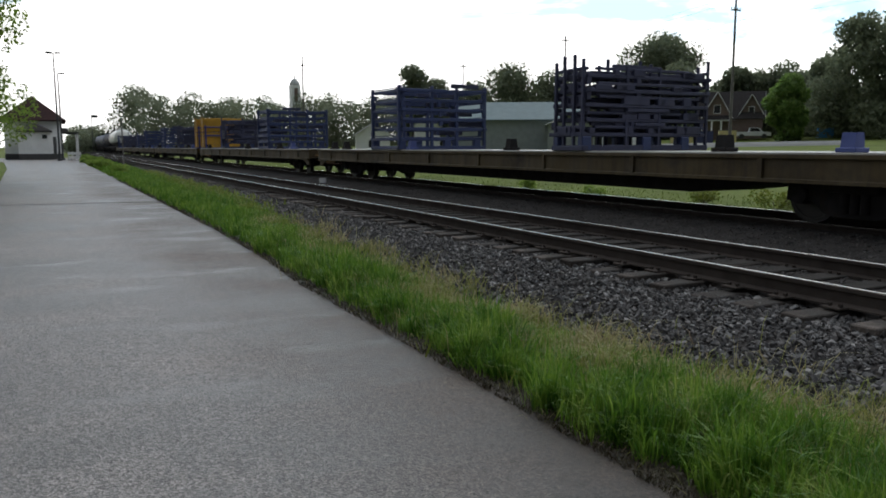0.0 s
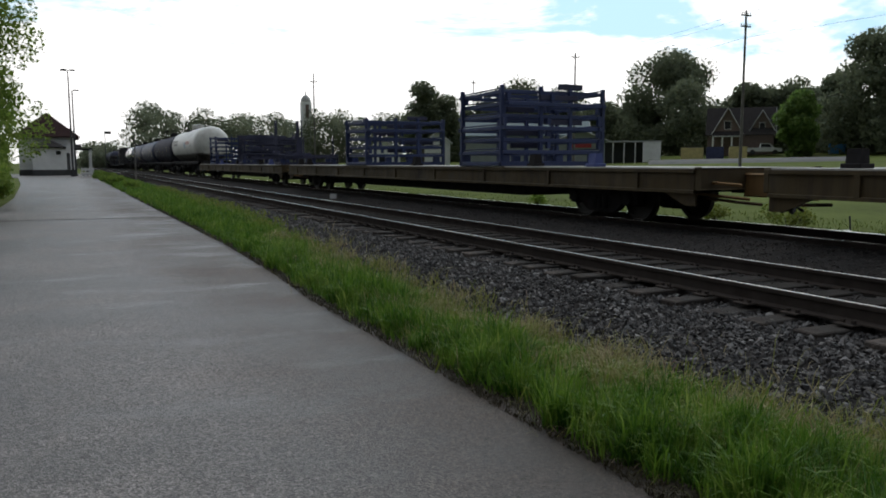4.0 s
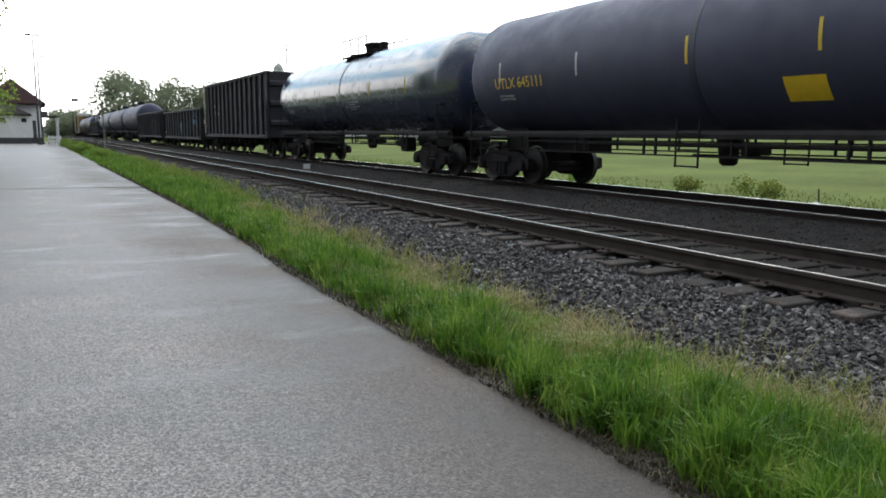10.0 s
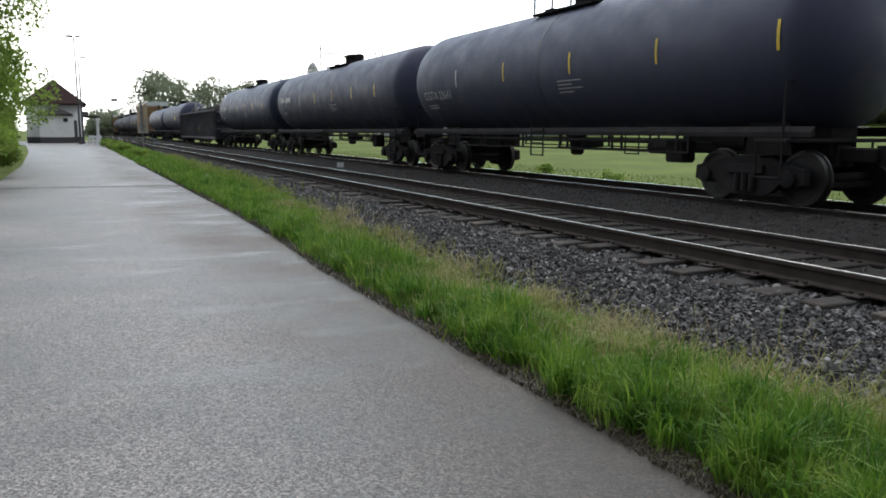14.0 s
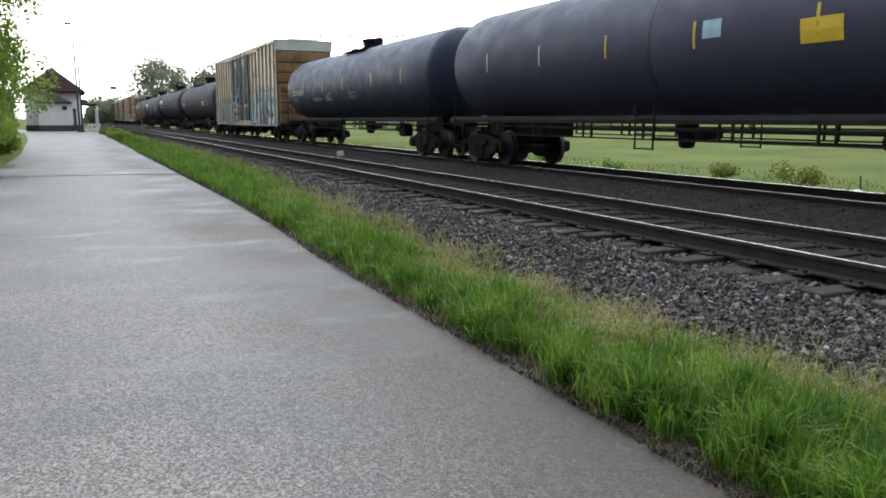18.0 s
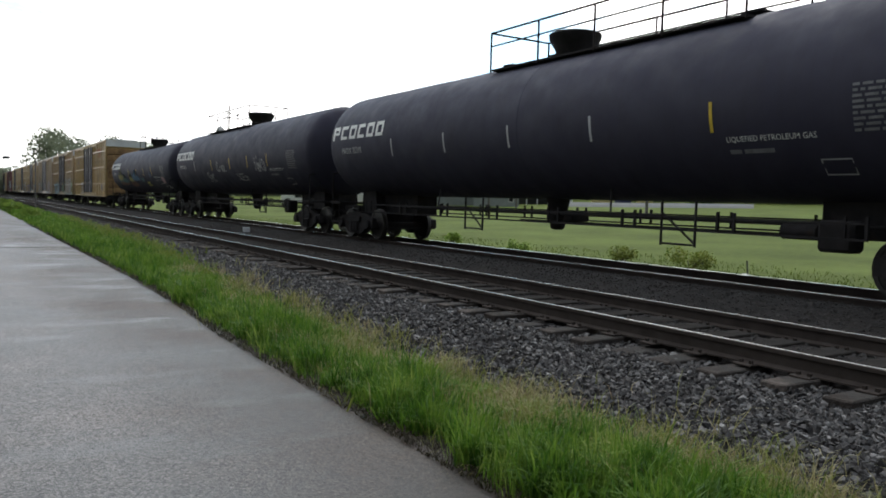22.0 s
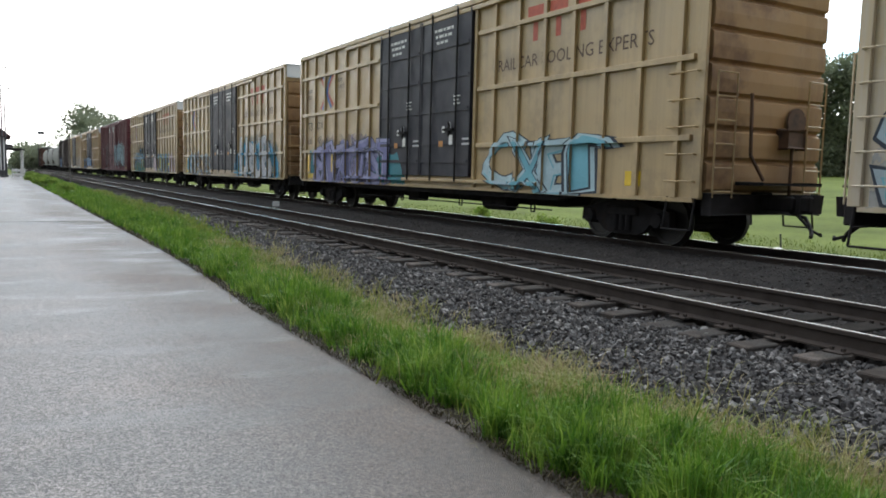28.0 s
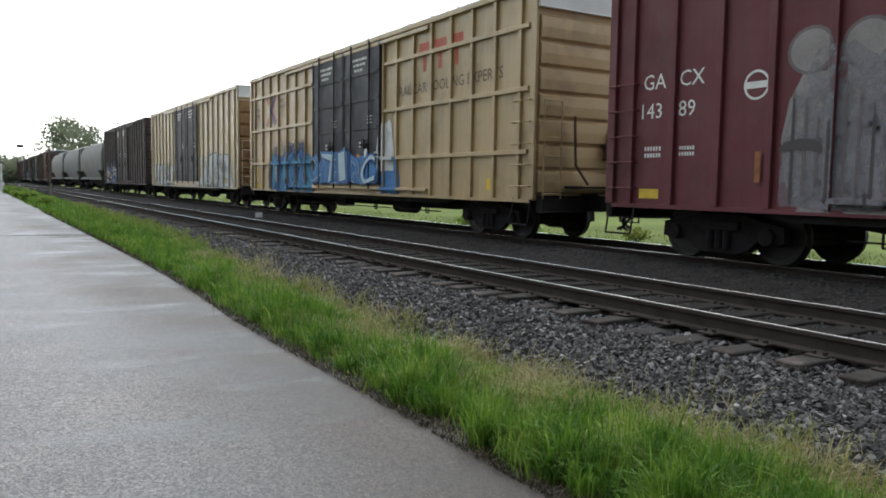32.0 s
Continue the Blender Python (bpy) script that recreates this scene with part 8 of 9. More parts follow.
def flat_car(u0, u1, label):
    car = thing("flat_car", label, "flat car", "cars of the freight train")
    half = (u1 - u0) / 2
    h = half - 0.78
    bm = bmesh.new()
    box(bm, -1.47, 1.47, -h, h, 1.04, 1.09, 0.008)
    part("deck", bm, DECK_WOOD, car, "worn pale deck plates")
    for x in (-1, 1):
        bm = bmesh.new()
        prism_y(bm, [(x * 1.40, 0.64), (x * 1.54, 0.64), (x * 1.54, 0.69), (x * 1.50, 0.70), (x * 1.50, 0.99), (x * 1.54, 1.00), (x * 1.54, 1.06), (x * 1.40, 1.06)], -h, h)
        part("side_sill", bm, FLAT_BROWN, car)
        for k in range(9):
            y = -h + 1.5 + k * (2 * h - 3) / 8
            bm = bmesh.new()
            box(bm, x * 1.54, x * 1.49, y - 0.05, y + 0.05, 0.69, 1.0, 0.006)
            part("stake_pocket", bm, FLAT_BROWN, car)
    bm = bmesh.new()
    prism(bm, [(-h, 1.03), (h, 1.03), (h, 0.66), (h - 4.6, 0.60), (h - 6.5, 0.36), (-h + 6.5, 0.36), (-h + 4.6, 0.60), (-h, 0.66)], -0.9, 0.9)
    part("centre_sill", bm, IRON, car)
    for s in (-1, 1):
        bm = bmesh.new()
        box(bm, -1.5, 1.5, s * h, s * (h + 0.12), 0.70, 1.08, 0.02)
        prism(bm, [(s * (h - 0.9), 0.68), (s * h, 0.68), (s * h, 0.42), (s * (h - 0.25), 0.42)], -1.48, -1.44)
        part("end_sill", bm, FLAT_BROWN, car)
        bm = bmesh.new()
        box(bm, -0.42, 0.42, s * (h + 0.13), s * (half - 0.22), 0.60, 0.96, 0.03)
        part("draft_box", bm, FLAT_TAN, car, "dull yellow-brown draft gear housing")
        for z, x in ((0.86, -1.2), (0.62, -1.0), (0.52, -0.7)):
            bm = bmesh.new()
            pipe(bm, [(x, s * (h - 0.5), z), (x, s * (h + 0.2), z - 0.04), (x + 0.3, s * (half - 0.3), z - 0.08)], 0.03, 5)
            part("brake_pipe", bm, FLAT_TAN if z > 0.6 else RUST, car)
    running_gear(car, half, half - 3.9)
    for k, y in enumerate((-h + 3.1, -h + 5.4, -1.2, 4.6, h - 2.7, h - 1.3)):
        bm = bmesh.new()
        box(bm, -1.42, -1.12, y - 0.16, y + 0.16, 1.09, 1.16, 0.01)
        prism_y(bm, [(-1.38, 1.16), (-1.16, 1.16), (-1.19, 1.37), (-1.35, 1.37)], y - 0.11, y + 0.11)
        part("tie_down_winch", bm, IRON if k % 3 else WINCH_BLUE, car)
    MOVING.append((car, (u0 + u1) / 2))
    return car


RACK_BLUE = paint("dark blue rack paint", (0.030, 0.045, 0.125), 0.6, (0.028, 0.028, 0.040), 0.3, 0.3)
RACK_DARK = paint("sooty violet-blue rack paint", (0.045, 0.047, 0.090), 0.75, (0.030, 0.028, 0.030), 0.4, 0.3)
RACK_PURPLE = paint("violet-blue post paint", (0.05, 0.05, 0.17), 0.5, (0.05, 0.04, 0.035), 0.2, 0.3)
PANEL_YELLOW = mat("yellow stacked panels", (0.46, 0.25, 0.02), 0.6, vary=0.25, scale=2, spots=(2.5, 0.6, 0.8, (0.28, 0.13, 0.03)), rand=0.12)


def rack_stack(u_front, layers, label, length=2.3, pitch=0.36, posts_up=0.0, rnd_seed=1, deep=0.215, over=0.0):
    """Blue steel racks stacked on a flat car's deck; they ride with it."""
    ob = thing("rack_stack", label, "rack stack", "stacks on the flat cars")
    rnd = random.Random(rnd_seed)
    w, z0 = 1.40, 1.09
    bm_mesh = None
    for k in range(layers):
        z = z0 + 0.30 + k * pitch
        fill = deep * rnd.uniform(0.85, 1.08)
        bm = bmesh.new()
        for x in (-w, w + over):
            if posts_up:
                a, c = rnd.uniform(-0.12, 0.04), rnd.uniform(-0.04, 0.12)
                box(bm, x - 0.06, x + 0.06, a, length + c, z, z + 0.085, 0.01)
                box(bm, x - 0.05, x + 0.05, c, length + a, z + fill - 0.07, z + fill, 0.01)
                for j in range(4):
                    y = rnd.uniform(0.1, length - 0.3)
                    box(bm, x - 0.07, x + 0.05, y, y + rnd.uniform(0.05, 0.24), z + 0.03, z + fill - 0.02, 0.01)
            else:
                box(bm, x - 0.06, x + 0.06, rnd.uniform(-0.08, 0.0), length + rnd.uniform(0.0, 0.08), z, z + 0.095, 0.01)
                box(bm, x - 0.04, x + 0.04, 0.0, length, z + 0.12, z + 0.15, 0.005)
        for y in (0.06, length - 0.06):
            box(bm, -w - rnd.uniform(0, 0.12), w + over + rnd.uniform(0, 0.12), y - 0.06, y + 0.06, z, z + (0.075 if posts_up else 0.1), 0.01)
            if posts_up:
                box(bm, -w - rnd.uniform(-0.3, 0.1), w + over - rnd.uniform(0, 0.7), y - 0.05, y + 0.05, z + fill - 0.06, z + fill, 0.01)
                for j in range(5):
                    x = rnd.uniform(-w, w + over - 0.5)
                    box(bm, x, x + rnd.uniform(0.08, 0.5), y - 0.07, y + 0.04, z + 0.05, z + fill - rnd.uniform(0.0, 0.06), 0.01)
        for y in ((length * 0.3, length * 0.5, length * 0.7) if posts_up else (length * 0.5,)):
            box(bm, -w, w + over, y - 0.05, y + 0.05, z + 0.01, z + 0.09)
        if posts_up:
            box(bm, -w + 0.3, w + over - 0.15, length * 0.3, length * 0.75, z + 0.01, z + fill * rnd.uniform(0.6, 0.95), 0.01)
        if k < layers - 1:
            for x in (-w, -0.1, w + over):
                for y in (0.06, length - 0.06):
                    box(bm, x - 0.05, x + 0.05, y - 0.05, y + 0.05, z + 0.15, z + pitch)
        rack = part("rack", bm, RACK_DARK if posts_up else RACK_BLUE, ob)
        rack.location = (rnd.uniform(-0.07, 0.05), rnd.uniform(-0.08, 0.08), 0)
        rack.rotation_euler = (rnd.uniform(-0.012, 0.012), rnd.uniform(-0.006, 0.006), rnd.uniform(-0.014, 0.014))
        # loose dunnage bars lie across each layer
        for j in range(3 if posts_up else 1):
            bm = bmesh.new()
            x0, y0 = rnd.uniform(-w, w * 0.3), rnd.uniform(0.0, 0.25) * length
            box(bm, x0, x0 + rnd.uniform(0.6, 1.4), y0, y0 + 0.07, z + fill, z + pitch - 0.01, 0.006)
            part("spacer", bm, RACK_DARK, ob)
    for y in (0.11, length - 0.11):
        bm = bmesh.new()
        box(bm, -w - 0.12, w + over + 0.12, y - 0.08, y + 0.08, z0, z0 + 0.12, 0.01)
        part("skid", bm, RACK_DARK if posts_up else RACK_BLUE, ob)
    bm = bmesh.new()
    box(bm, -w - 0.14, -w + 0.02, 0.0, length, z0 + 0.004, z0 + 0.11, 0.01)
    part("skid", bm, RACK_DARK if posts_up else RACK_BLUE, ob)
    top = z0 + 0.30 + layers * pitch
    for x in (-w - 0.09, -0.35, 0.55 if over else -0.3, w + over + 0.09):
        for y in ((0.08, length * 0.34, length * 0.66, length - 0.08) if posts_up else (0.10, length - 0.10)):
            bm = bmesh.new()
            slim = 0.032 if posts_up else 0.05
            box(bm, x - slim, x + slim, y - slim, y + slim, z0, top - 0.1 + (rnd.choice((0.0, 0.5, 1.0)) * posts_up + 0.06 if posts_up else 0), 0.008)
            part("post", bm, RACK_DARK if posts_up else RACK_BLUE, ob)
    for x in (-w, 0.2, w - 0.1):
        for y in (0.02, length - 0.20):
            bm = bmesh.new()
            box(bm, x - 0.12, x + 0.12, y, y + 0.18, z0, z0 + 0.30, 0.02)
            part("footing", bm, RACK_BLUE, ob)
    MOVING.append((ob, u_front))


def panel_stack(u_front, label, length=0.95, layers=15):
    """Yellow panels stacked flat between violet posts."""
    ob = thing("panel_stack", label, "panel stack", "stacks on the flat cars")
    w, z0 = 1.42, 1.15
    rnd = random.Random(int(u_front))
    z = z0
    for k in range(layers):
        if k == 8:
            z += 0.09
        bm = bmesh.new()
        box(bm, -w, w, 0, length, z, z + 0.118, 0.02)
        p = part("panel", bm, PANEL_YELLOW, ob)
        p.location = (rnd.uniform(-0.015, 0.015), rnd.uniform(-0.015, 0.015), 0)
        z += 0.135
    for x in (-w + 0.12, -0.2, w - 0.12):
        for y in (-0.06, length + 0.06):
            bm = bmesh.new()
            box(bm, x - 0.05, x + 0.05, y - 0.05, y + 0.05, 1.09, 2.75, 0.01)
            box(bm, x - 0.12, x + 0.12, y - 0.08, y + 0.08, 1.09, 1.2, 0.02)
            part("post", bm, RACK_PURPLE, ob)
    for z1 in (2.0, 2.6):
        bm = bmesh.new()
        box(bm, -w, w, -0.10, -0.04, z1 - 0.05, z1 + 0.05, 0.01)
        part("cross_bar", bm, RACK_PURPLE, ob)
    for x in (-w - 0.02, w + 0.02):
        for y in (0.04, length - 0.04):
            bm = bmesh.new()
            box(bm, x - 0.02, x + 0.02, y - 0.03, y + 0.03, z0, z + 0.08)
            part("corner_strip", bm, PANEL_YELLOW, ob)
    MOVING.append((ob, u_front))


# ---- the train, from its visible head to its tail; numbers are metres along the train ----
for a, c in ((3.2, 31.35), (31.35, 59.9), (59.9, 88.1), (88.1, 116.6), (116.6, 144.5)):
    flat_car(a, c, "long rusty yellow-brown flat car with a worn pale deck")
TALL = "dark blue steel racks stacked six high on a flat car"
PROUD = "dark blue steel racks stacked on a flat car, posts standing proud"
for front, n, up, deep, text in ((12.9, 5, 0.35, 1.1, PROUD), (22.3, 6, 0.0, 2.4, TALL), (38.8, 6, 0.0, 2.2, TALL), (49.7, 5, 0.4, 1.1, PROUD), (69.3, 5, 0.3, 1.4, PROUD), (79.0, 6, 0.0, 2.3, TALL),
                                 (95.4, 6, 0.0, 2.3, TALL), (105.0, 5, 0.0, 2.3, TALL), (126.7, 5, 0.4, 1.2, PROUD), (136.0, 6, 0.0, 2.4, TALL)):
    rack_stack(front, n, text, deep, 0.30, up * 0.6, int(front), 0.235 if up else 0.155, 0.45 if up else 0.1)
rack_stack(117.4, 1, "single empty blue rack with tall posts on a flat car", 1.2, 0.3, 1.7, 3)
panel_stack(57.8, "bright yellow panels stacked between violet posts on a flat car")
panel_stack(60.6, "weathered yellow panels stacked between violet posts on a flat car")

tank_car(145.3, 162.7, "grimy white tank car with black lower half and red marks", WHITE_TANK, 1.50, 2.78, "white", deco=deco_white, inset=0.72, truck_in=2.6)
tank_car(162.2, 181.2, "plain black tank car with yellow reflective tape", MATT_TANK, 1.46, 2.66, "gas", (7.74, 4.71, 2.06, -1.1, -4.85, -7.67), numbers(8.0, 2.6, "GATX 55217"), deco_plain, walk_ends=(-2.0, 2.1), round_top=True, inset=0.8, truck_in=2.5)
tank_car(181.2, 198.5, "blue-black tank car with small sprayed tags", BLUEBLACK_TANK, 1.45, 2.62, "dome", (6.4, 3.89, 0.95, -2.96, -4.67, -6.9), numbers(7.6, 2.7, "GATX 103027"), deco_plain)
tank_car(198.5, 215.1, "dusty navy tank car with yellow tape and a yellow plate", NAVY_TANK, 1.43, 2.62, "dome", (6.0, 3.11, 0.11, -2.41, -5.2), numbers(7.1, 2.55, "UTLX 645111", YELLOWMARK), plates(-1.74, 1.68))
tank_car(215.1, 232.1, "glossy blue-black tank car that mirrors the sky", GLOSS_TANK, 1.43, 2.62, "dome", tape_every(7.4, 5), numbers(7.4, 2.6, "GATX 3667"), deco_plain)

GON_DARK = paint("sooty dark gondola paint", (0.026, 0.025, 0.034), 0.78, (0.036, 0.031, 0.031), 0.6, 0.5)
GON_TAGS = paint("dark grey gondola paint with grey spray", (0.026, 0.025, 0.034), 0.78, (0.036, 0.031, 0.031), 0.6, 0.5,
                 [])
GON_BLUE = paint("dark grey gondola paint with blue spray", (0.026, 0.025, 0.034), 0.78, (0.036, 0.031, 0.031), 0.6, 0.5,
                 [(-0.35, 0.3, 1.2, 2.4, [(0.08, 0.25, 0.42), (0.30, 0.40, 0.45)], (0.03, 0.06, 0.12), 0.7), (-5.5, -4.8, 1.6, 2.4, [(0.10, 0.25, 0.40), (0.2, 0.3, 0.4)], (0.03, 0.06, 0.12), 0.5)])
GON_SPRAY = paint("dark gondola paint with wide grey spray", (0.034, 0.031, 0.043), 0.78, (0.050, 0.036, 0.036), 0.5, 0.4,
                  [])
gondola(232.1, 248.2, "tall sooty gondola with ribbed sides and pale numbers", GON_DARK, 3.88, 1.15, 15,
        (("t", WHITE, 4.86, 2.52, "RM", 0.34, 1), ("t", WHITE, 3.90, 2.50, "GX", 0.34, 1), ("t", WHITE, 4.84, 2.14, "94", 0.34, 1), ("t", WHITE, 3.88, 2.13, "49", 0.34, 1), ("placard", WHITE, 5.57, 1.5, 1, 0.2, 1)), True)
gondola(248.2, 265.6, "dark grey gondola with ribbed sides and blue spray paint", GON_BLUE, 2.62, 0.92, 14,
        (("t", DIMSPRAY, 6.4, 2.0, "D", 0.42, 1), ("t", DIMSPRAY, 6.3, 1.5, "S", 0.42, 1), ("placard", BIN_YELLOW, 7.63, 1.07, 2, 0.25, 1), ("placard", BIN_YELLOW, -6.5, 1.0, 2, 0.22, 1), ("small_print", GREYSPRAY, -5.13, 1.42, 2, 0.2, 1)))
tagged_gondola = gondola(265.4, 283.2, "dark grey gondola with ribbed sides and grey sprayed letters", GON_TAGS, 2.80, 0.92, 16,
        (("car_number", DIMSPRAY, 5.75, 2.1, 3, 0.15, 1), ("car_number", DIMSPRAY, 5.75, 1.85, 3, 0.12, 1), ("placard", BLUEMARK, -0.4, 1.2, 1, 0.7, 1), ("small_print", DIMSPRAY, -4.6, 1.35, 3, 0.12, 2), ("placard", RUSTSPRAY, -6.86, 1.60, 2, 0.24, 1), ("small_print", RUSTSPRAY, -6.9, 1.25, 5, 0.06, 1), ("small_print", DIMSPRAY, -6.0, 1.4, 6, 0.05, 4)))

tank_car(283.5, 299.4, "dusty navy tank car with yellow reflective tape", NAVY_TANK, 1.47, 2.68, "dome", (7.15, 4.2, 1.55, -1.32, -4.1, -6.85), numbers(7.3, 2.45, "CGTA 23641", GREYSPRAY), deco_plain)
tank_car(299.4, 317.8, "dusty navy tank car with yellow reflective tape", NAVY_TANK, 1.45, 2.66, "dome", tape_every(8.2), numbers(8.2, 2.6), deco_plain)
tank_car(317.8, 335.7, "blue-black tank car with pale numbers", BLUEBLACK_TANK, 1.45, 2.66, "dome", tape_every(7.9), numbers(7.9, 2.6), deco_plain)
sprayed_gondola = gondola(335.7, 357.4, "dark ribbed gondola covered in grey spray and loaded with scrap", GON_SPRAY, 2.70, 0.80, 19,
        (("t", WHITE, 6.66, 1.92, "AOK", 0.32, 1), ("t", DIMSPRAY, 6.44, 1.44, "519", 0.34, 1), ("t", DIMSPRAY, 5.44, 1.44, "370", 0.34, 1), ("reflector", YELLOWMARK, 7.36, 1.30, 1, 0.36, 1), ("reflector", YELLOWMARK, 4.36, 1.30, 1, 0.36, 1), ("reflector", YELLOWMARK, 1.74, 1.20, 1, 0.45, 1), ("reflector", YELLOWMARK, -1.38, 1.18, 1, 0.45, 1), ("reflector", YELLOWMARK, -6.6, 1.1, 1, 0.45, 1),
         ("small_print", GREYSPRAY, 5.3, 1.05, 5, 0.06, 2), ("label", GREYSPRAY, 3.3, 1.0, 1, 0.14, 1)), inset=0.54)


def gondola_tags():
    """Grey bubble letters on one gondola, and faint chalky tags panel by panel on another."""
    def panel(y, z, off=0.006):
        return (-1.446 - off, y, z)

    for k, (ch, a, c) in enumerate((("S", -1.2, -2.05), ("U", -2.3, -3.1), ("B", -3.4, -4.15))):
        for name, fat, material, lift in (("spray_outline", 0.05, GREYSPRAY, 0.004), ("spray_fill", 0.03, SPRAY_GHOST_B, 0.007)):
            verts, faces = [], []
            for j, t in enumerate(glyph(ch, fat)):
                faces.append((len(verts), len(verts) + 1, len(verts) + 2))
                for p, q in t:
                    verts.append(panel(a + (c - a) * p + 0.08 * math.sin(q * 4 + k), 0.98 + 1.15 * q + 0.06 * math.sin(p * 5), lift + 0.0004 * (j * 7 % 5)))
            ob = sheet(name, verts, faces, material)
            ob.parent = tagged_gondola
            tagged(ob, "grey sprayed bubble letter")
    bm = bmesh.new()
    side_strip(bm, lambda y, z: panel(y, z), [(-4.42, 1.25), (-4.8, 1.25), (-4.8, 1.58), (-4.42, 1.58), (-4.42, 1.25)], 0.035)
    part("outlined_panel", bm, GREYSPRAY, tagged_gondola)
    rnd = random.Random(12)
    for k in range(18):
        y = 9.6 - k * 1.124
        for j in range(4):
            top, side_, bm = rnd.uniform(1.5, 2.35), 0.47 - 0.05 * j, bmesh.new()
            rim = [(y + side_, 0.86), (y - side_, 0.86)] + [(y - side_ + 2 * side_ * q / 6, top - 0.12 * j + rnd.uniform(-0.12, 0.12)) for q in range(7)]
            bm.faces.new([bm.verts.new(panel(p, q, 0.002 + 0.0015 * j)) for p, q in rim])
            part("spray_cloud", bm, HAZE_GREY, sprayed_gondola, "thin violet-grey mist of spray")
        for j in range(12):
            cy, cz, turn, sweep = y + rnd.uniform(-0.24, 0.24), rnd.uniform(1.0, 1.95), rnd.uniform(0, 6.3), rnd.uniform(1.2, 3.6)
            ry, rz = rnd.uniform(0.06, 0.2), rnd.uniform(0.10, 0.42)
            pts = [(min(y + 0.45, max(y - 0.45, cy + ry * math.cos(turn + sweep * f / 9))), min(2.4, max(0.88, cz + rz * math.sin(turn + sweep * f / 9)))) for f in range(10)]
            bm = bmesh.new()
            side_strip(bm, lambda p, q: panel(p, q, 0.009 + 0.0015 * j), pts, rnd.choice((0.018, 0.026, 0.05)))
            part("spray_stroke", bm, HAZE_ASH if j % 4 else CHALK, sprayed_gondola, "faint curved stroke of spray")
    bm = bmesh.new()
    for pts in ([(-7.46, 1.13), (-8.0, 1.13), (-8.0, 1.48), (-7.72, 1.48), (-7.72, 1.25)], [(-7.46, 1.13), (-7.46, 1.25), (-8.0, 1.25)]):
        side_strip(bm, lambda p, q: panel(p, q, 0.03), pts, 0.03)
    part("stencil_frame", bm, GREYSPRAY, sprayed_gondola, "pale outlined stencil frame")


CHALK = mat("worn chalky spray", (0.12, 0.115, 0.12), 0.8, vary=0.5, scale=5)
gondola_tags()
scrap_load(346.55, 9.9, 2.70)
tank_car(357.4, 375.6, "blue-black tank car with a yellow plate and pale plates", NAVY_TANK, 1.45, 2.66, "dome", tape_every(8.0), (), plates(-3.42, 2.3, (-1.44, 2.55)))
tank_car(375.6, 394.5, "blue-black tank car with pale numbers and sprayed tags", BLUEBLACK_TANK, 1.43, 2.62, "dome", (8.1, 5.48, 2.45, -0.26, -3.58, -6.4), numbers(8.4, 2.62, "GATX 94558"), deco_plain)
GAS_TANK = BLACK_TANK
tank_car(415.0, 436.0, "black gas tank car with walkway railing and yellow tape", GAS_TANK, 1.52, 2.76, "gas", (9.3, 6.42, 2.8, -0.24, -2.8, -5.6, -8.4), numbers(9.3, 2.75, "TILX 303617"), plates(-4.0, 2.28), walk_ends=(-0.6, 5.85))
tank_car(436.0, 456.6, "black gas tank car with white block shapes on its side", GAS_TANK, 1.53, 2.82, "gas", (5.4, 2.81, 0.29, -2.19, -4.85), (), deco_owner, walk_ends=(-4.9, 1.9))
tank_car(456.6, 476.5, "black gas tank car with white block shapes and pale sprayed tags", GAS_TANK, 1.52, 2.78, "gas", (5.31, 2.39, -0.35, -2.7, -5.03), (), deco_tags, walk_ends=(-0.95, 5.2))
tank_car(476.5, 496.7, "black gas tank car with white block shapes and flame-like spray", GAS_TANK, 1.50, 2.72, "gas", (2.62, -0.04, -2.3, -4.63), (), deco_flames, walk_ends=(-4.9, 1.9))

def board(car, y, z):
    """A dark violet notice board with pale bars, on a yellow car's side."""
    bm = bmesh.new()
    box(bm, -SIDE_X - 0.03, -SIDE_X - 0.002, y - 0.62, y, z, z + 0.48, 0.006)
    plate = part("notice_board", bm, NOTICE, car, "dark violet notice board")
    bm = bmesh.new()
    for k in range(3):
        side_block(bm, side_flat(SIDE_X + 0.034), y - 0.06, y - 0.56 + 0.1 * (k % 2), z + 0.09 + k * 0.13, z + 0.12 + k * 0.13)
    part("text_bars", bm, GREYSPRAY, plate)


def round_mark(car, y, z):
    """A white ring with a bar across it."""
    bm = bmesh.new()
    ring = [(y + 0.2 * math.cos(a), z + 0.2 * math.sin(a)) for a in [2 * math.pi * k / 20 for k in range(21)]]
    side_strip(bm, side_flat(SIDE_X + 0.006), ring, 0.035)
    side_strip(bm, side_flat(SIDE_X + 0.006), [(y - 0.18, z), (y + 0.18, z)], 0.1)
    part("round_mark", bm, WHITE, car, "white ring crossed by a bar")


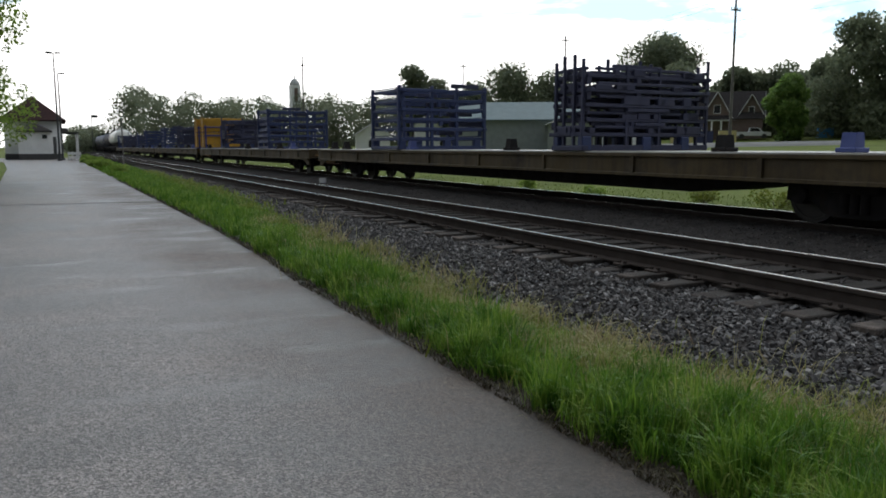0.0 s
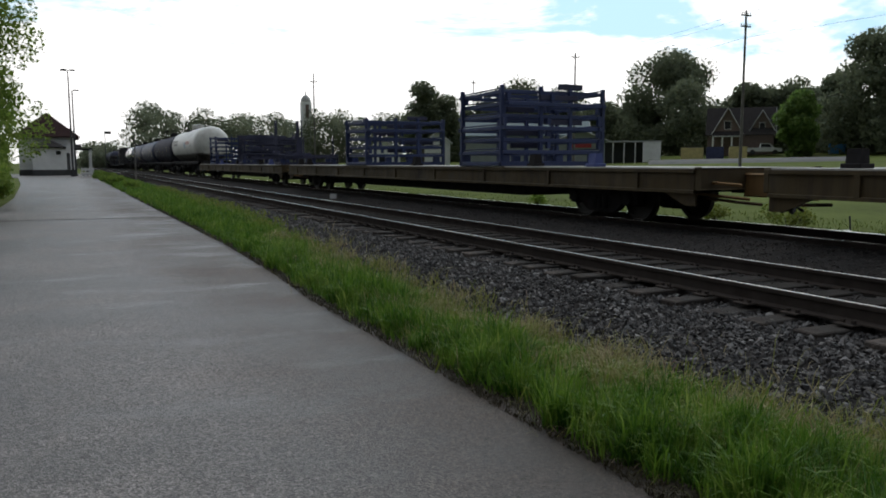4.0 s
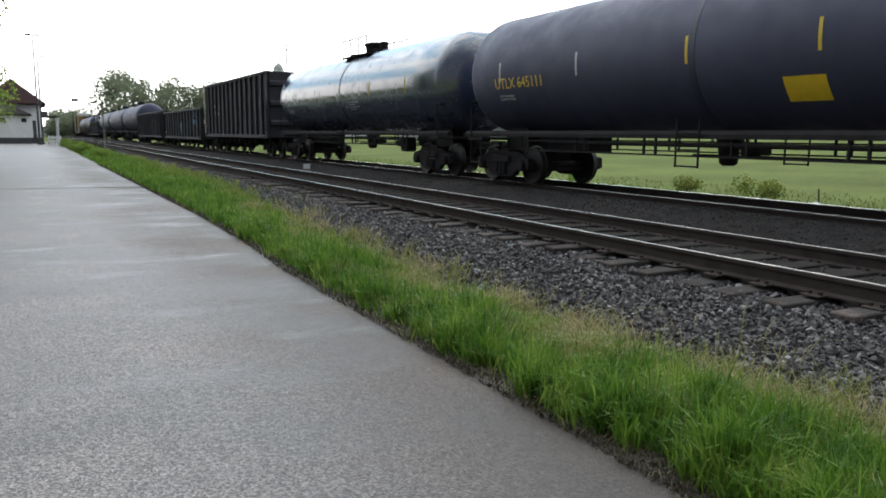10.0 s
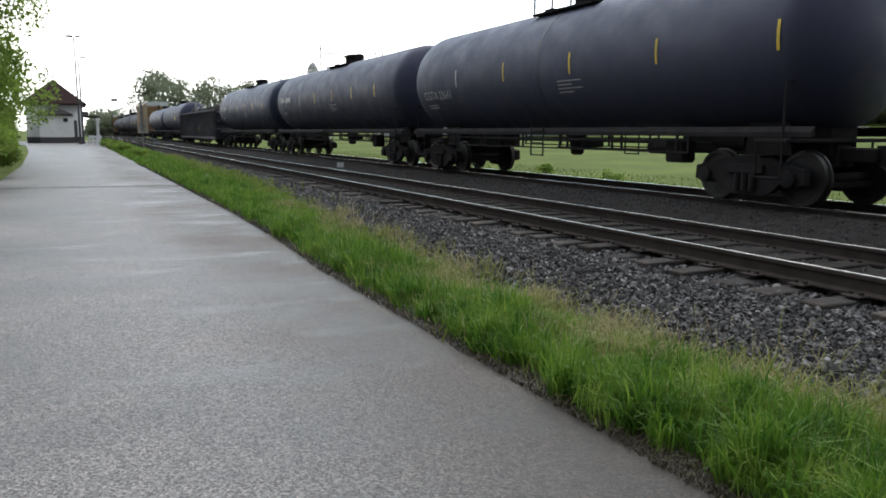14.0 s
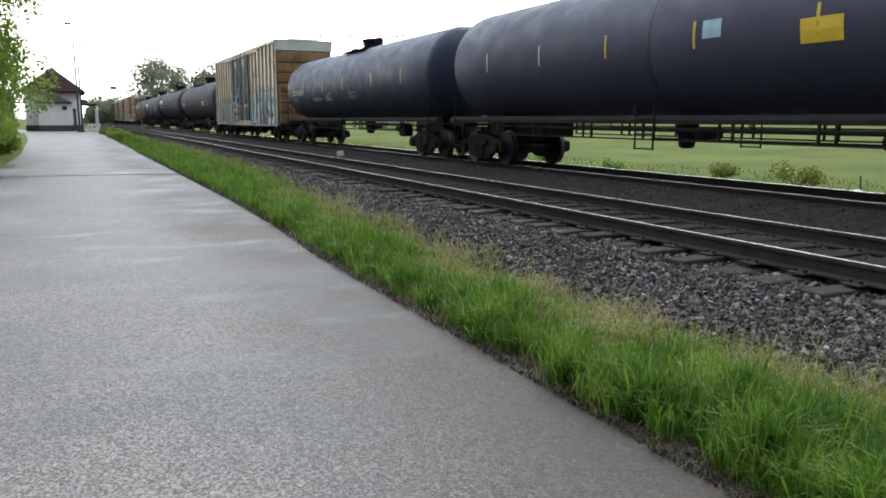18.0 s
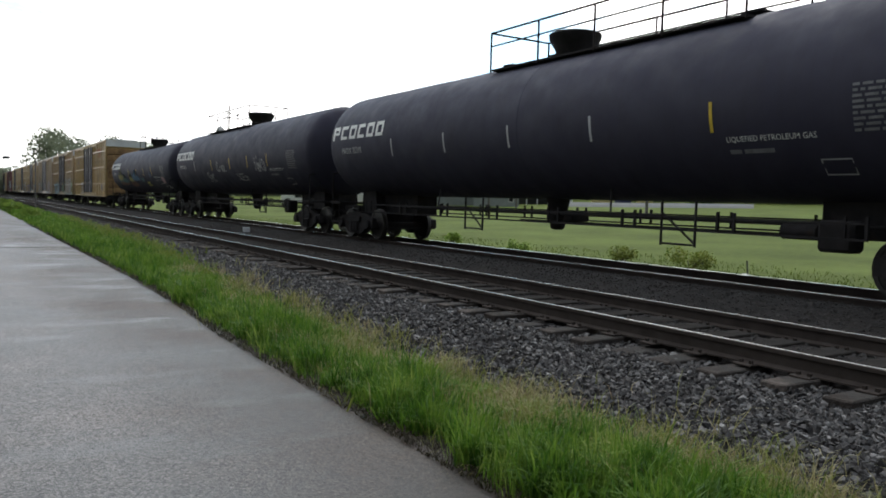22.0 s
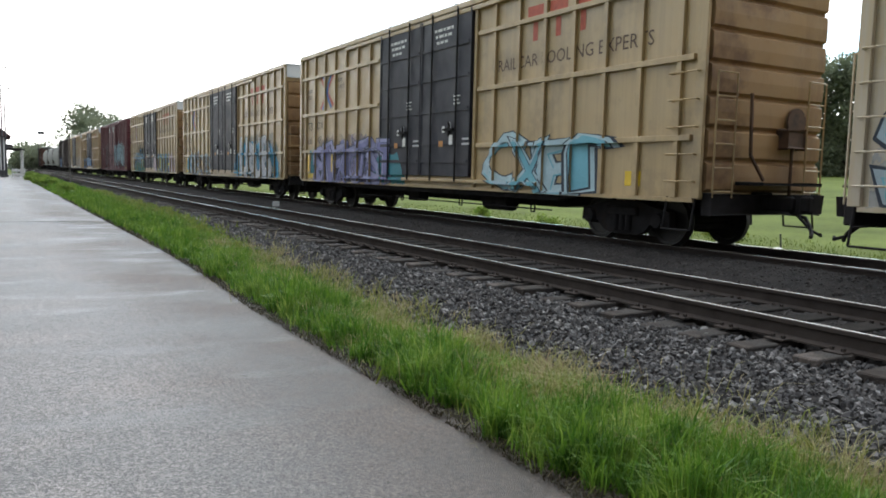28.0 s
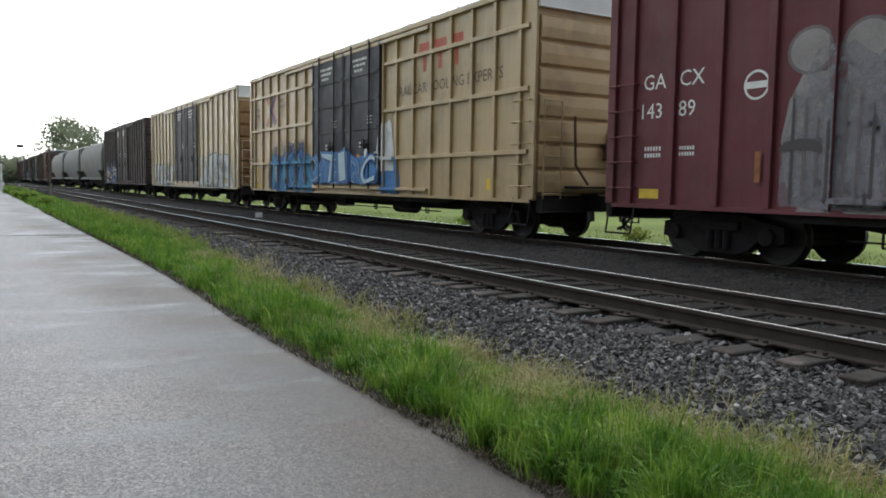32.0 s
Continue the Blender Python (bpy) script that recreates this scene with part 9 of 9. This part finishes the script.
NOTICE = mat("dark violet notice", (0.05, 0.02, 0.06), 0.5, vary=0.2, scale=4)
GRID, RIBS = build_boxcar(True), build_boxcar(False)
TB = (("tack_plate", TAPE, 8.66, 0.93, 1, 0.16, 1), ("placard", YELLOWMARK, -7.6, 1.05, 2, 0.26, 1), ("reflector", YELLOWMARK, 8.55, 1.16, 1, 0.58, 1), ("reflector", YELLOWMARK, 6.32, 1.16, 1, 0.58, 1), ("small_print", BLACKMARK, 4.0, 1.5, 4, 0.1, 2))
def codes(*groups):
    """The car's letters over its number, in pairs between the posts."""
    made = (("t", BLACKMARK, 8.66, 2.61, "TB", 0.40, 1), ("t", BLACKMARK, 7.78, 2.61, "OX", 0.40, 1))
    return made + tuple(("t", BLACKMARK, 8.66 - k * 0.93, 2.12, g, 0.40, 1) for k, g in enumerate(groups)) + TB


A = boxcar(RIBS, 394.5, 415.0, "weathered tan boxcar with whitish streaks and white sprayed letters",
           yellow_coat("bleached", [], (0.42, 0.30, 0.16), 0.75, (0.46, 0.42, 0.37)),
           DOOR_BLACK, TB)
emblem(A)
ob = link_mesh("lettering", text_mesh("Railcar", 0.52, BLACKMARK), A, (-SIDE_X - 0.006, -3.45, 3.55))
B = boxcar(GRID, 496.7, 517.8, "clean yellow ribbed boxcar with black doors and one white tag",
           yellow_coat("clean", [], (0.41, 0.27, 0.085), 0.15, (0.22, 0.15, 0.06)), DOOR_BLACK, codes("64", "14", "46") + (("small_print", FADED, -5.1, 2.55, 8, 0.07, 5), ("small_print", FADED, -6.2, 2.6, 9, 0.07, 4), ("label", WHITE, -7.15, 1.18, 2, 0.12, 1), ("patch", YELLOWMARK, -8.1, 1.0, 1, 0.22, 1)), shift=0.5)
board(B, -6.95, 1.32)
C = boxcar(GRID, 517.8, 538.3, "yellow ribbed boxcar with large white and green sprayed letters",
           yellow_coat("white and green spray", []),
           DOOR_BLACK, codes("64", "15"))
E_ = boxcar(RIBS, 538.3, 558.9, "tan ribbed boxcar with pale green and lilac spray along the bottom",
            yellow_coat("pale spray", [], (0.43, 0.33, 0.20), 0.7, (0.47, 0.42, 0.36)), DOOR_BLACK, TB)
F_ = boxcar(GRID, 558.9, 580.1, "yellow ribbed boxcar with purple and blue sprayed letters",
            yellow_coat("purple spray", []),
            DOOR_BLACK, codes("66", "48"), shift=0.3)
G_ = boxcar(GRID, 580.1, 600.4, "yellow ribbed boxcar with white and sky-blue sprayed letters",
            yellow_coat("sky-blue spray", []),
            DOOR_BLACK, codes("66", "49", "28"), shift=-0.05)
H_ = boxcar(GRID, 600.4, 621.2, "yellow ribbed boxcar with blue-green sprayed letters and lilac patches",
            yellow_coat("blue-green spray", []),
            DOOR_BLACK, codes("66", "47", "28") + (("reflector", YELLOWMARK, 3.78, 1.16, 1, 0.58, 1),))
for car in (B, C, F_, G_, H_):
    emblem(car)
    slogan(car)
RED = (0.115, 0.022, 0.030)
RED_COAT = paint("dark red boxcar paint", RED, 0.6, (0.06, 0.02, 0.02), 0.4, 0.35)
RED_DOOR = paint("dark red plug door paint", RED, 0.6, (0.05, 0.02, 0.02), 0.4, 0.35)
R_ = boxcar(RIBS, 621.2, 642.1, "dark red ribbed boxcar with pale blue sprayed letters", RED_COAT, RED_DOOR,
            (("t", WHITE, 8.58, 2.80, "GA", 0.36, 1), ("t", WHITE, 7.80, 2.80, "CX", 0.36, 1), ("t", WHITE, 8.66, 2.32, "143", 0.36, 1), ("t", WHITE, 7.80, 2.32, "89", 0.36, 1),
             ("small_print", WHITE, 8.5, 1.78, 6, 0.07, 2), ("small_print", WHITE, 7.75, 1.78, 6, 0.06, 2), ("tack_plate", TAPE, 8.6, 0.98, 1, 0.16, 1), ("reflector", RUSTSPRAY, 6.29, 1.26, 1, 0.45, 1), ("placard", YELLOWMARK, -7.9, 1.0, 3, 0.2, 1)), RED_DOOR)
round_mark(R_, 6.35, 2.68)
I_ = boxcar(GRID, 642.1, 662.5, "yellow ribbed boxcar with deep blue spray across the lower doors",
            yellow_coat("deep blue spray", []),
            DOOR_BLACK, TB, shift=0.18, clean_end=True)
emblem(I_)
slogan(I_)
J_ = boxcar(RIBS, 662.5, 683.4, "bleached tan ribbed boxcar with white spray along the bottom",
            yellow_coat("white spray", [], (0.48, 0.36, 0.20), 0.6, (0.42, 0.38, 0.33)), DOOR_BLACK, TB)
# ---- sprayed pieces, car by car ----
def sprayed_pieces():
    blotch(A, 8.0, 2.5, 0.84, 2.45, SPRAY_CYAN, False, 1, 0.3)
    sprayed_word(A, "SCERAJK", 7.9, 2.6, 0.86, 2.35, SPRAY_PALE, SPRAY_PALE_B, SPRAY_INK, False, 2, 1.0, 1.5)
    blotch(A, 6.3, 5.9, 1.1, 1.8, SPRAY_RED, False, 3, 0.1, 0.014)
    blotch(A, 4.1, 3.7, 1.1, 1.75, SPRAY_RED, False, 4, 0.1, 0.014)
    blotch(A, -2.45, -9.1, 0.84, 2.75, SPRAY_CYAN, False, 5, 0.35)
    sprayed_word(A, "RTS", -3.1, -9.0, 0.86, 2.5, SPRAY_PALE, SPRAY_PALE_B, SPRAY_INK, False, 6, 0.85, 1.9)
    sprayed_word(A, "EK", 2.4, 0.5, 1.15, 2.4, SPRAY_PALE_B, SPRAY_GHOST, SPRAY_INK, False, 7, 1.0, 1.3)
    blotch(A, 1.9, 1.2, 2.45, 2.72, SPRAY_SKY, False, 8, 0.2, 0.034)
    blotch(A, 0.9, 0.3, 2.5, 2.95, SPRAY_SKY, False, 9, 0.25, 0.034)
    blotch(B, 4.5, 3.0, 0.95, 1.9, SPRAY_PINK, True, 10, 0.5)
    sprayed_word(B, "BE", 4.4, 3.0, 1.0, 1.9, SPRAY_WHITE, SPRAY_WHITE_B, SPRAY_INK, True, 11, 1.0)
    # white and green
    blotch(C, -2.2, -3.7, 0.84, 2.3, SPRAY_GREEN, True, 12, 0.6)
    blotch(C, -7.3, -9.0, 0.84, 2.45, SPRAY_LIME, True, 13, 0.7)
    blotch(C, -8.05, -8.5, 1.2, 2.2, SPRAY_GREEN, True, 14, 0.3, 0.0045)
    sprayed_word(C, "SIEWJEIR", -2.8, -8.2, 0.84, 2.45, SPRAY_WHITE, SPRAY_PALE, SPRAY_INK, True, 15, 0.9, 1.5)
    blotch(C, -1.3, -1.8, 1.15, 2.3, SPRAY_GREEN, True, 16, 0.4, 0.034)
    blotch(C, 8.5, 2.2, 0.86, 2.1, SPRAY_CYAN, True, 17, 0.45)
    sprayed_word(C, "AIKERTJS", 8.2, 2.3, 0.9, 1.95, SPRAY_ICE, SPRAY_SKY, SPRAY_INK, True, 18, 1.0, 1.2)
    # pale green and lilac, and white on the bleached car
    mist(E_, 9.1, 2.7, 0.84, 2.5, HAZE_PALE, False, 401)
    sprayed_word(E_, "SXKVRT", 8.8, 3.0, 0.86, 2.25, SPRAY_PALE_B, SPRAY_CYAN, SPRAY_INK, False, 411, 1.2, 1.4)
    mist(E_, -2.5, -7.4, 0.84, 2.5, HAZE_LILAC, False, 421)
    sprayed_word(E_, "RCEIS", -2.7, -7.0, 0.86, 2.3, SPRAY_LILAC, SPRAY_WHITE_B, SPRAY_INK, False, 431, 1.2, 1.4)
    slashes(E_, 2.3, -2.2, 1.2, 1.8, (HAZE_PALE, SPRAY_GHOST, SPRAY_PALE_B), 16, False, 441, 0.036)
    mist(J_, 9.1, 3.0, 0.84, 2.2, HAZE_PALE, False, 451)
    sprayed_word(J_, "MERCS", 8.8, 3.3, 0.86, 1.95, SPRAY_WHITE, SPRAY_WHITE_B, SPRAY_SLATE, False, 461, 1.2, 1.4)
    sprayed_word(J_, "KAISE", -2.6, -7.9, 0.86, 2.25, SPRAY_WHITE, SPRAY_WHITE_B, SPRAY_SLATE, False, 471, 1.2, 1.4)
    # lilac
    blotch(F_, 8.4, 7.7, 0.9, 1.9, SPRAY_TEAL, True, 19, 0.3)
    blotch(F_, 3.0, 1.0, 0.84, 1.8, SPRAY_TEAL, True, 20, 0.4, 0.0045)
    blotch(F_, 7.9, 2.0, 0.84, 2.1, SPRAY_VIOLET, True, 21, 0.4)
    sprayed_word(F_, "BIEACTSL", 7.9, 2.0, 0.80, 2.05, SPRAY_LILAC, SPRAY_VIOLET, SPRAY_INK, True, 22, 1.2, 1.7)
    sprayed_word(F_, "CXEJ", -3.2, -7.2, 0.88, 1.95, SPRAY_ICE, SPRAY_CYAN, SPRAY_INK, True, 23, 1.0, 1.3)
    # white on sky blue
    blotch(G_, -2.2, -8.35, 0.84, 2.3, SPRAY_SKY, True, 24, 0.35)
    sprayed_word(G_, "URUB", -2.9, -7.35, 0.82, 2.4, SPRAY_WHITE, SPRAY_WHITE_B, SPRAY_INK, True, 25, 0.6, 1.7)
    blotch(G_, 8.6, 7.4, 0.86, 1.75, SPRAY_SKY, True, 26, 0.3)
    sprayed_word(G_, "SIERCAS", 7.6, 2.9, 0.86, 1.95, SPRAY_PALE_B, SPRAY_GHOST, SPRAY_INK, True, 27, 1.0, 1.2)
    # blue over green; dark blue piece; lilac patches
    mist(H_, 7.0, 2.45, 0.9, 2.8, HAZE_NAVY, True, 229)
    mist(H_, 8.1, 6.6, 0.9, 1.8, HAZE_NAVY, True, 329)
    mist(H_, 6.2, 2.45, 1.5, 2.6, HAZE_SKY, True, 239, 0.0062)
    mist(H_, 9.25, 8.8, 2.75, 3.9, HAZE_NAVY, True, 249)
    blotch(H_, 7.5, 2.5, 0.84, 1.75, SPRAY_TEAL, True, 28, 0.3, 0.0055)
    blotch(H_, 7.2, 2.7, 0.84, 1.35, SPRAY_JADE, True, 130, 0.4, 0.007)
    sprayed_word(H_, "WVNSMLK", 7.3, 2.9, 0.84, 1.6, SPRAY_JADE, SPRAY_TEAL, SPRAY_INK, True, 135, 1.6, 1.2, 0.008)
    sprayed_word(H_, "KEANMK", 6.8, 3.1, 1.5, 2.2, SPRAY_WHITE_B, SPRAY_CYAN, SPRAY_NAVY, True, 136, 1.7, 0.8, 0.009)
    slashes(H_, 7.6, 2.7, 0.86, 1.5, (SPRAY_JADE, SPRAY_TEAL, SPRAY_NAVY, HAZE_PALE, SPRAY_JADE, SPRAY_INK), 60, True, 131, 0.028)
    slashes(H_, 7.7, 2.5, 1.5, 2.2, (SPRAY_PALE, SPRAY_LILAC, SPRAY_CYAN, HAZE_PALE, SPRAY_WHITE_B, SPRAY_NAVY, SPRAY_SKY), 100, True, 132, 0.030, 0.8)
    slashes(H_, 7.4, 2.5, 2.0, 2.5, (HAZE_PALE, HAZE_SKY, SPRAY_SKY, HAZE_NAVY), 34, True, 133, 0.014)
    slashes(H_, 8.1, 7.3, 0.9, 1.3, (SPRAY_PALE, HAZE_PALE, SPRAY_SKY), 22, True, 134, 0.010)
    blotch(H_, -1.5, -2.6, 0.9, 1.85, SPRAY_PINK, True, 32, 0.2, 0.034)
    blotch(H_, -6.6, -8.4, 0.84, 2.1, SPRAY_PINK, True, 33, 0.3)
    blotch(H_, -2.5, -6.9, 0.84, 2.05, SPRAY_NAVY, True, 34, 0.15, 0.0045)
    blotch(H_, -2.6, -6.7, 1.72, 2.1, SPRAY_TEAL, True, 35, 0.05, 0.006)
    sprayed_word(H_, "TIWRSH", -2.7, -6.7, 0.80, 1.95, SPRAY_DEEP, SPRAY_YELLOW, SPRAY_ICE, True, 36, 0.7, 1.0)
    mist(I_, 7.3, 2.5, 0.86, 2.6, HAZE_NAVY, True, 259)
    mist(F_, 8.4, 2.5, 0.84, 2.35, HAZE_LILAC, True, 269)
    mist(G_, -2.5, -8.7, 0.84, 2.65, HAZE_SKY, True, 279)
    mist(C, 8.8, 2.5, 0.84, 2.4, HAZE_SKY, True, 289)
    mist(A, -2.5, -9.25, 0.84, 3.0, HAZE_PALE, False, 299)
    mist(A, 8.4, 2.5, 0.84, 2.65, HAZE_PALE, False, 309)
    mist(R_, -1.8, -7.7, 1.15, 3.25, HAZE_PALE, False, 319)
    slashes(R_, -1.9, -7.4, 1.35, 3.1, (SPRAY_ICE, HAZE_PALE, SPRAY_ICE_B, SPRAY_ICE), 60, False, 147, 0.036, 0.6)
    for pts in ([(-7.2, 2.72), (-8.0, 2.86), (-8.8, 3.1), (-9.25, 3.2)], [(-7.3, 2.05), (-8.3, 2.02), (-8.9, 2.25), (-9.25, 2.75)], [(-7.9, 1.3), (-8.5, 1.9), (-9.25, 2.6)]):
        for p, q in zip(pts[:-1], pts[1:]):
            lay_paint("spray_stroke", [[p, q, (q[0], q[1] + 0.07), (p[0], p[1] + 0.07)]], SPRAY_GHOST, R_, False, 0.004, "thin pale sweep of spray")
    # ice blue on the dark red car, and a faded grey figure
    sprayed_word(R_, "KSIAESXKL", -1.9, -7.3, 1.5, 3.1, SPRAY_ICE, SPRAY_ICE_B, SPRAY_SLATE, False, 37, 1.5, 1.4)
    sprayed_word(R_, "VSJVSXC", -2.2, -7.2, 1.75, 2.9, SPRAY_ICE, SPRAY_ICE_B, SPRAY_SLATE, False, 38, 1.8, 0.6, 0.034)
    for rows, seed in ((((0.86, 5.58, 5.10), (1.29, 5.83, 5.10), (1.85, 5.91, 5.10), (2.39, 5.81, 5.14), (2.76, 5.61, 5.20)), 1), (((0.86, 4.90, 3.7), (1.5, 5.0, 3.5), (2.2, 5.0, 3.5), (2.83, 4.98, 3.7)), 2)):
        polys = [[(a[1], a[0]), (a[2], a[0]), (c[2], c[0]), (c[1], c[0])] for a, c in zip(rows[:-1], rows[1:])]
        lay_paint("spray_cloud", polys, SPRAY_GHOST, R_, False, 0.004, "faded grey rounded field of spray")
    for y, z, ry, rz in ((5.51, 3.06, 0.36, 0.33), (4.72, 3.05, 0.36, 0.34), (4.05, 2.95, 0.4, 0.42)):
        disc(R_, y, z, ry, rz, SPRAY_GHOST_B, 0.007)
        disc(R_, y, z, ry * 0.86, rz * 0.86, SPRAY_GHOST, 0.010)
    mist(R_, 5.9, 3.4, 0.88, 3.0, HAZE_ASH, False, 491, 0.0125)
    for k in range(12):
        y = 5.75 - k * 0.19
        blotch(R_, y, y - 0.05, 0.95 + 0.1 * (k % 3), 2.55 - 0.15 * (k % 4), SPRAY_GHOST_B if k % 3 else SPRAY_GHOST_D, False, k + 50, 0.3, 0.019, "vertical sprayed stroke")
    blotch(R_, 5.93, 5.27, 1.66, 1.87, SPRAY_GHOST_D, False, 70, 0.05, 0.022, "dark sprayed bar")
    # deep blue across the doors
    blotch(I_, 6.9, 2.5, 0.86, 2.2, SPRAY_DEEP, True, 41, 0.35)
    blotch(I_, 2.4, -2.4, 1.14, 2.1, SPRAY_DEEP, True, 42, 0.5, 0.034)
    blotch(I_, -2.5, -3.5, 0.86, 1.9, SPRAY_DEEP, True, 43, 0.4)
    sprayed_word(I_, "MIERCKS", 6.7, 2.7, 0.86, 2.05, SPRAY_SKY, SPRAY_DEEP, SPRAY_NAVY, True, 44, 1.2, 1.3, 0.008)
    sprayed_word(I_, "KLEIRC", 2.3, -2.2, 1.16, 2.0, SPRAY_DEEP, SPRAY_ICE, SPRAY_NAVY, True, 46, 1.2, 1.0, 0.040)
    blotch(I_, -2.3, -3.15, 1.5, 2.9, SPRAY_WHITE, True, 45, 0.15, 0.014)
    for car in (A, B, C, E_, F_, G_, H_, I_):
        door_notices(car)


sprayed_pieces()
BROWN_COAT = paint("dark brown boxcar paint", (0.05, 0.035, 0.035), 0.65, (0.08, 0.06, 0.05), 0.4, 0.4, [(3.0, 8.5, 0.85, 2.2, GRAFF_BLUE + GRAFF_PINK, DARKLINE, 0.7)])
GREY_HOPPER = paint("pale grey hopper paint", (0.20, 0.20, 0.19), 0.85, (0.14, 0.11, 0.09), 0.5, 0.5)
RUST_COAT = paint("rusty red-brown boxcar paint", (0.12, 0.05, 0.035), 0.65, (0.06, 0.035, 0.025), 0.5, 0.5)
boxcar(RIBS, 683.4, 703.9, "dark brown ribbed boxcar with blue and pink spray", BROWN_COAT, BROWN_COAT, TB[2:4], BROWN_COAT)
hopper_car(703.9, 721.4, "pale grey covered hopper with streaked sides", GREY_HOPPER)
hopper_car(721.4, 738.9, "pale grey covered hopper with streaked sides", GREY_HOPPER)
hopper_car(738.9, 756.4, "pale grey covered hopper with streaked sides", GREY_HOPPER)
GRAY_COAT = paint("dull grey-green boxcar paint", (0.09, 0.09, 0.085), 0.65, (0.05, 0.04, 0.03), 0.5, 0.4)
at = 756.4
for k in range(14):
    coat = (RUST_COAT, GRAY_COAT, BROWN_COAT, GRAY_COAT, RUST_COAT, RED_DOOR)[k % 6]
    boxcar(RIBS, at, at + 20.65, "distant dull boxcar with ribbed sides", coat, coat, (), GRAY_COAT)
    at += 20.65
for pattern in (GRID, RIBS):
    for o in (*pattern.children_recursive, pattern):
        bpy.data.objects.remove(o)


def motions():
    """The whole train rolls by at one speed."""
    for ob, at in MOVING:
        walk(ob, [(t, pose(TRAIN_X, at - SPEED * t, RAIL_Z)) for t in (0, 16, 32)])


motions()
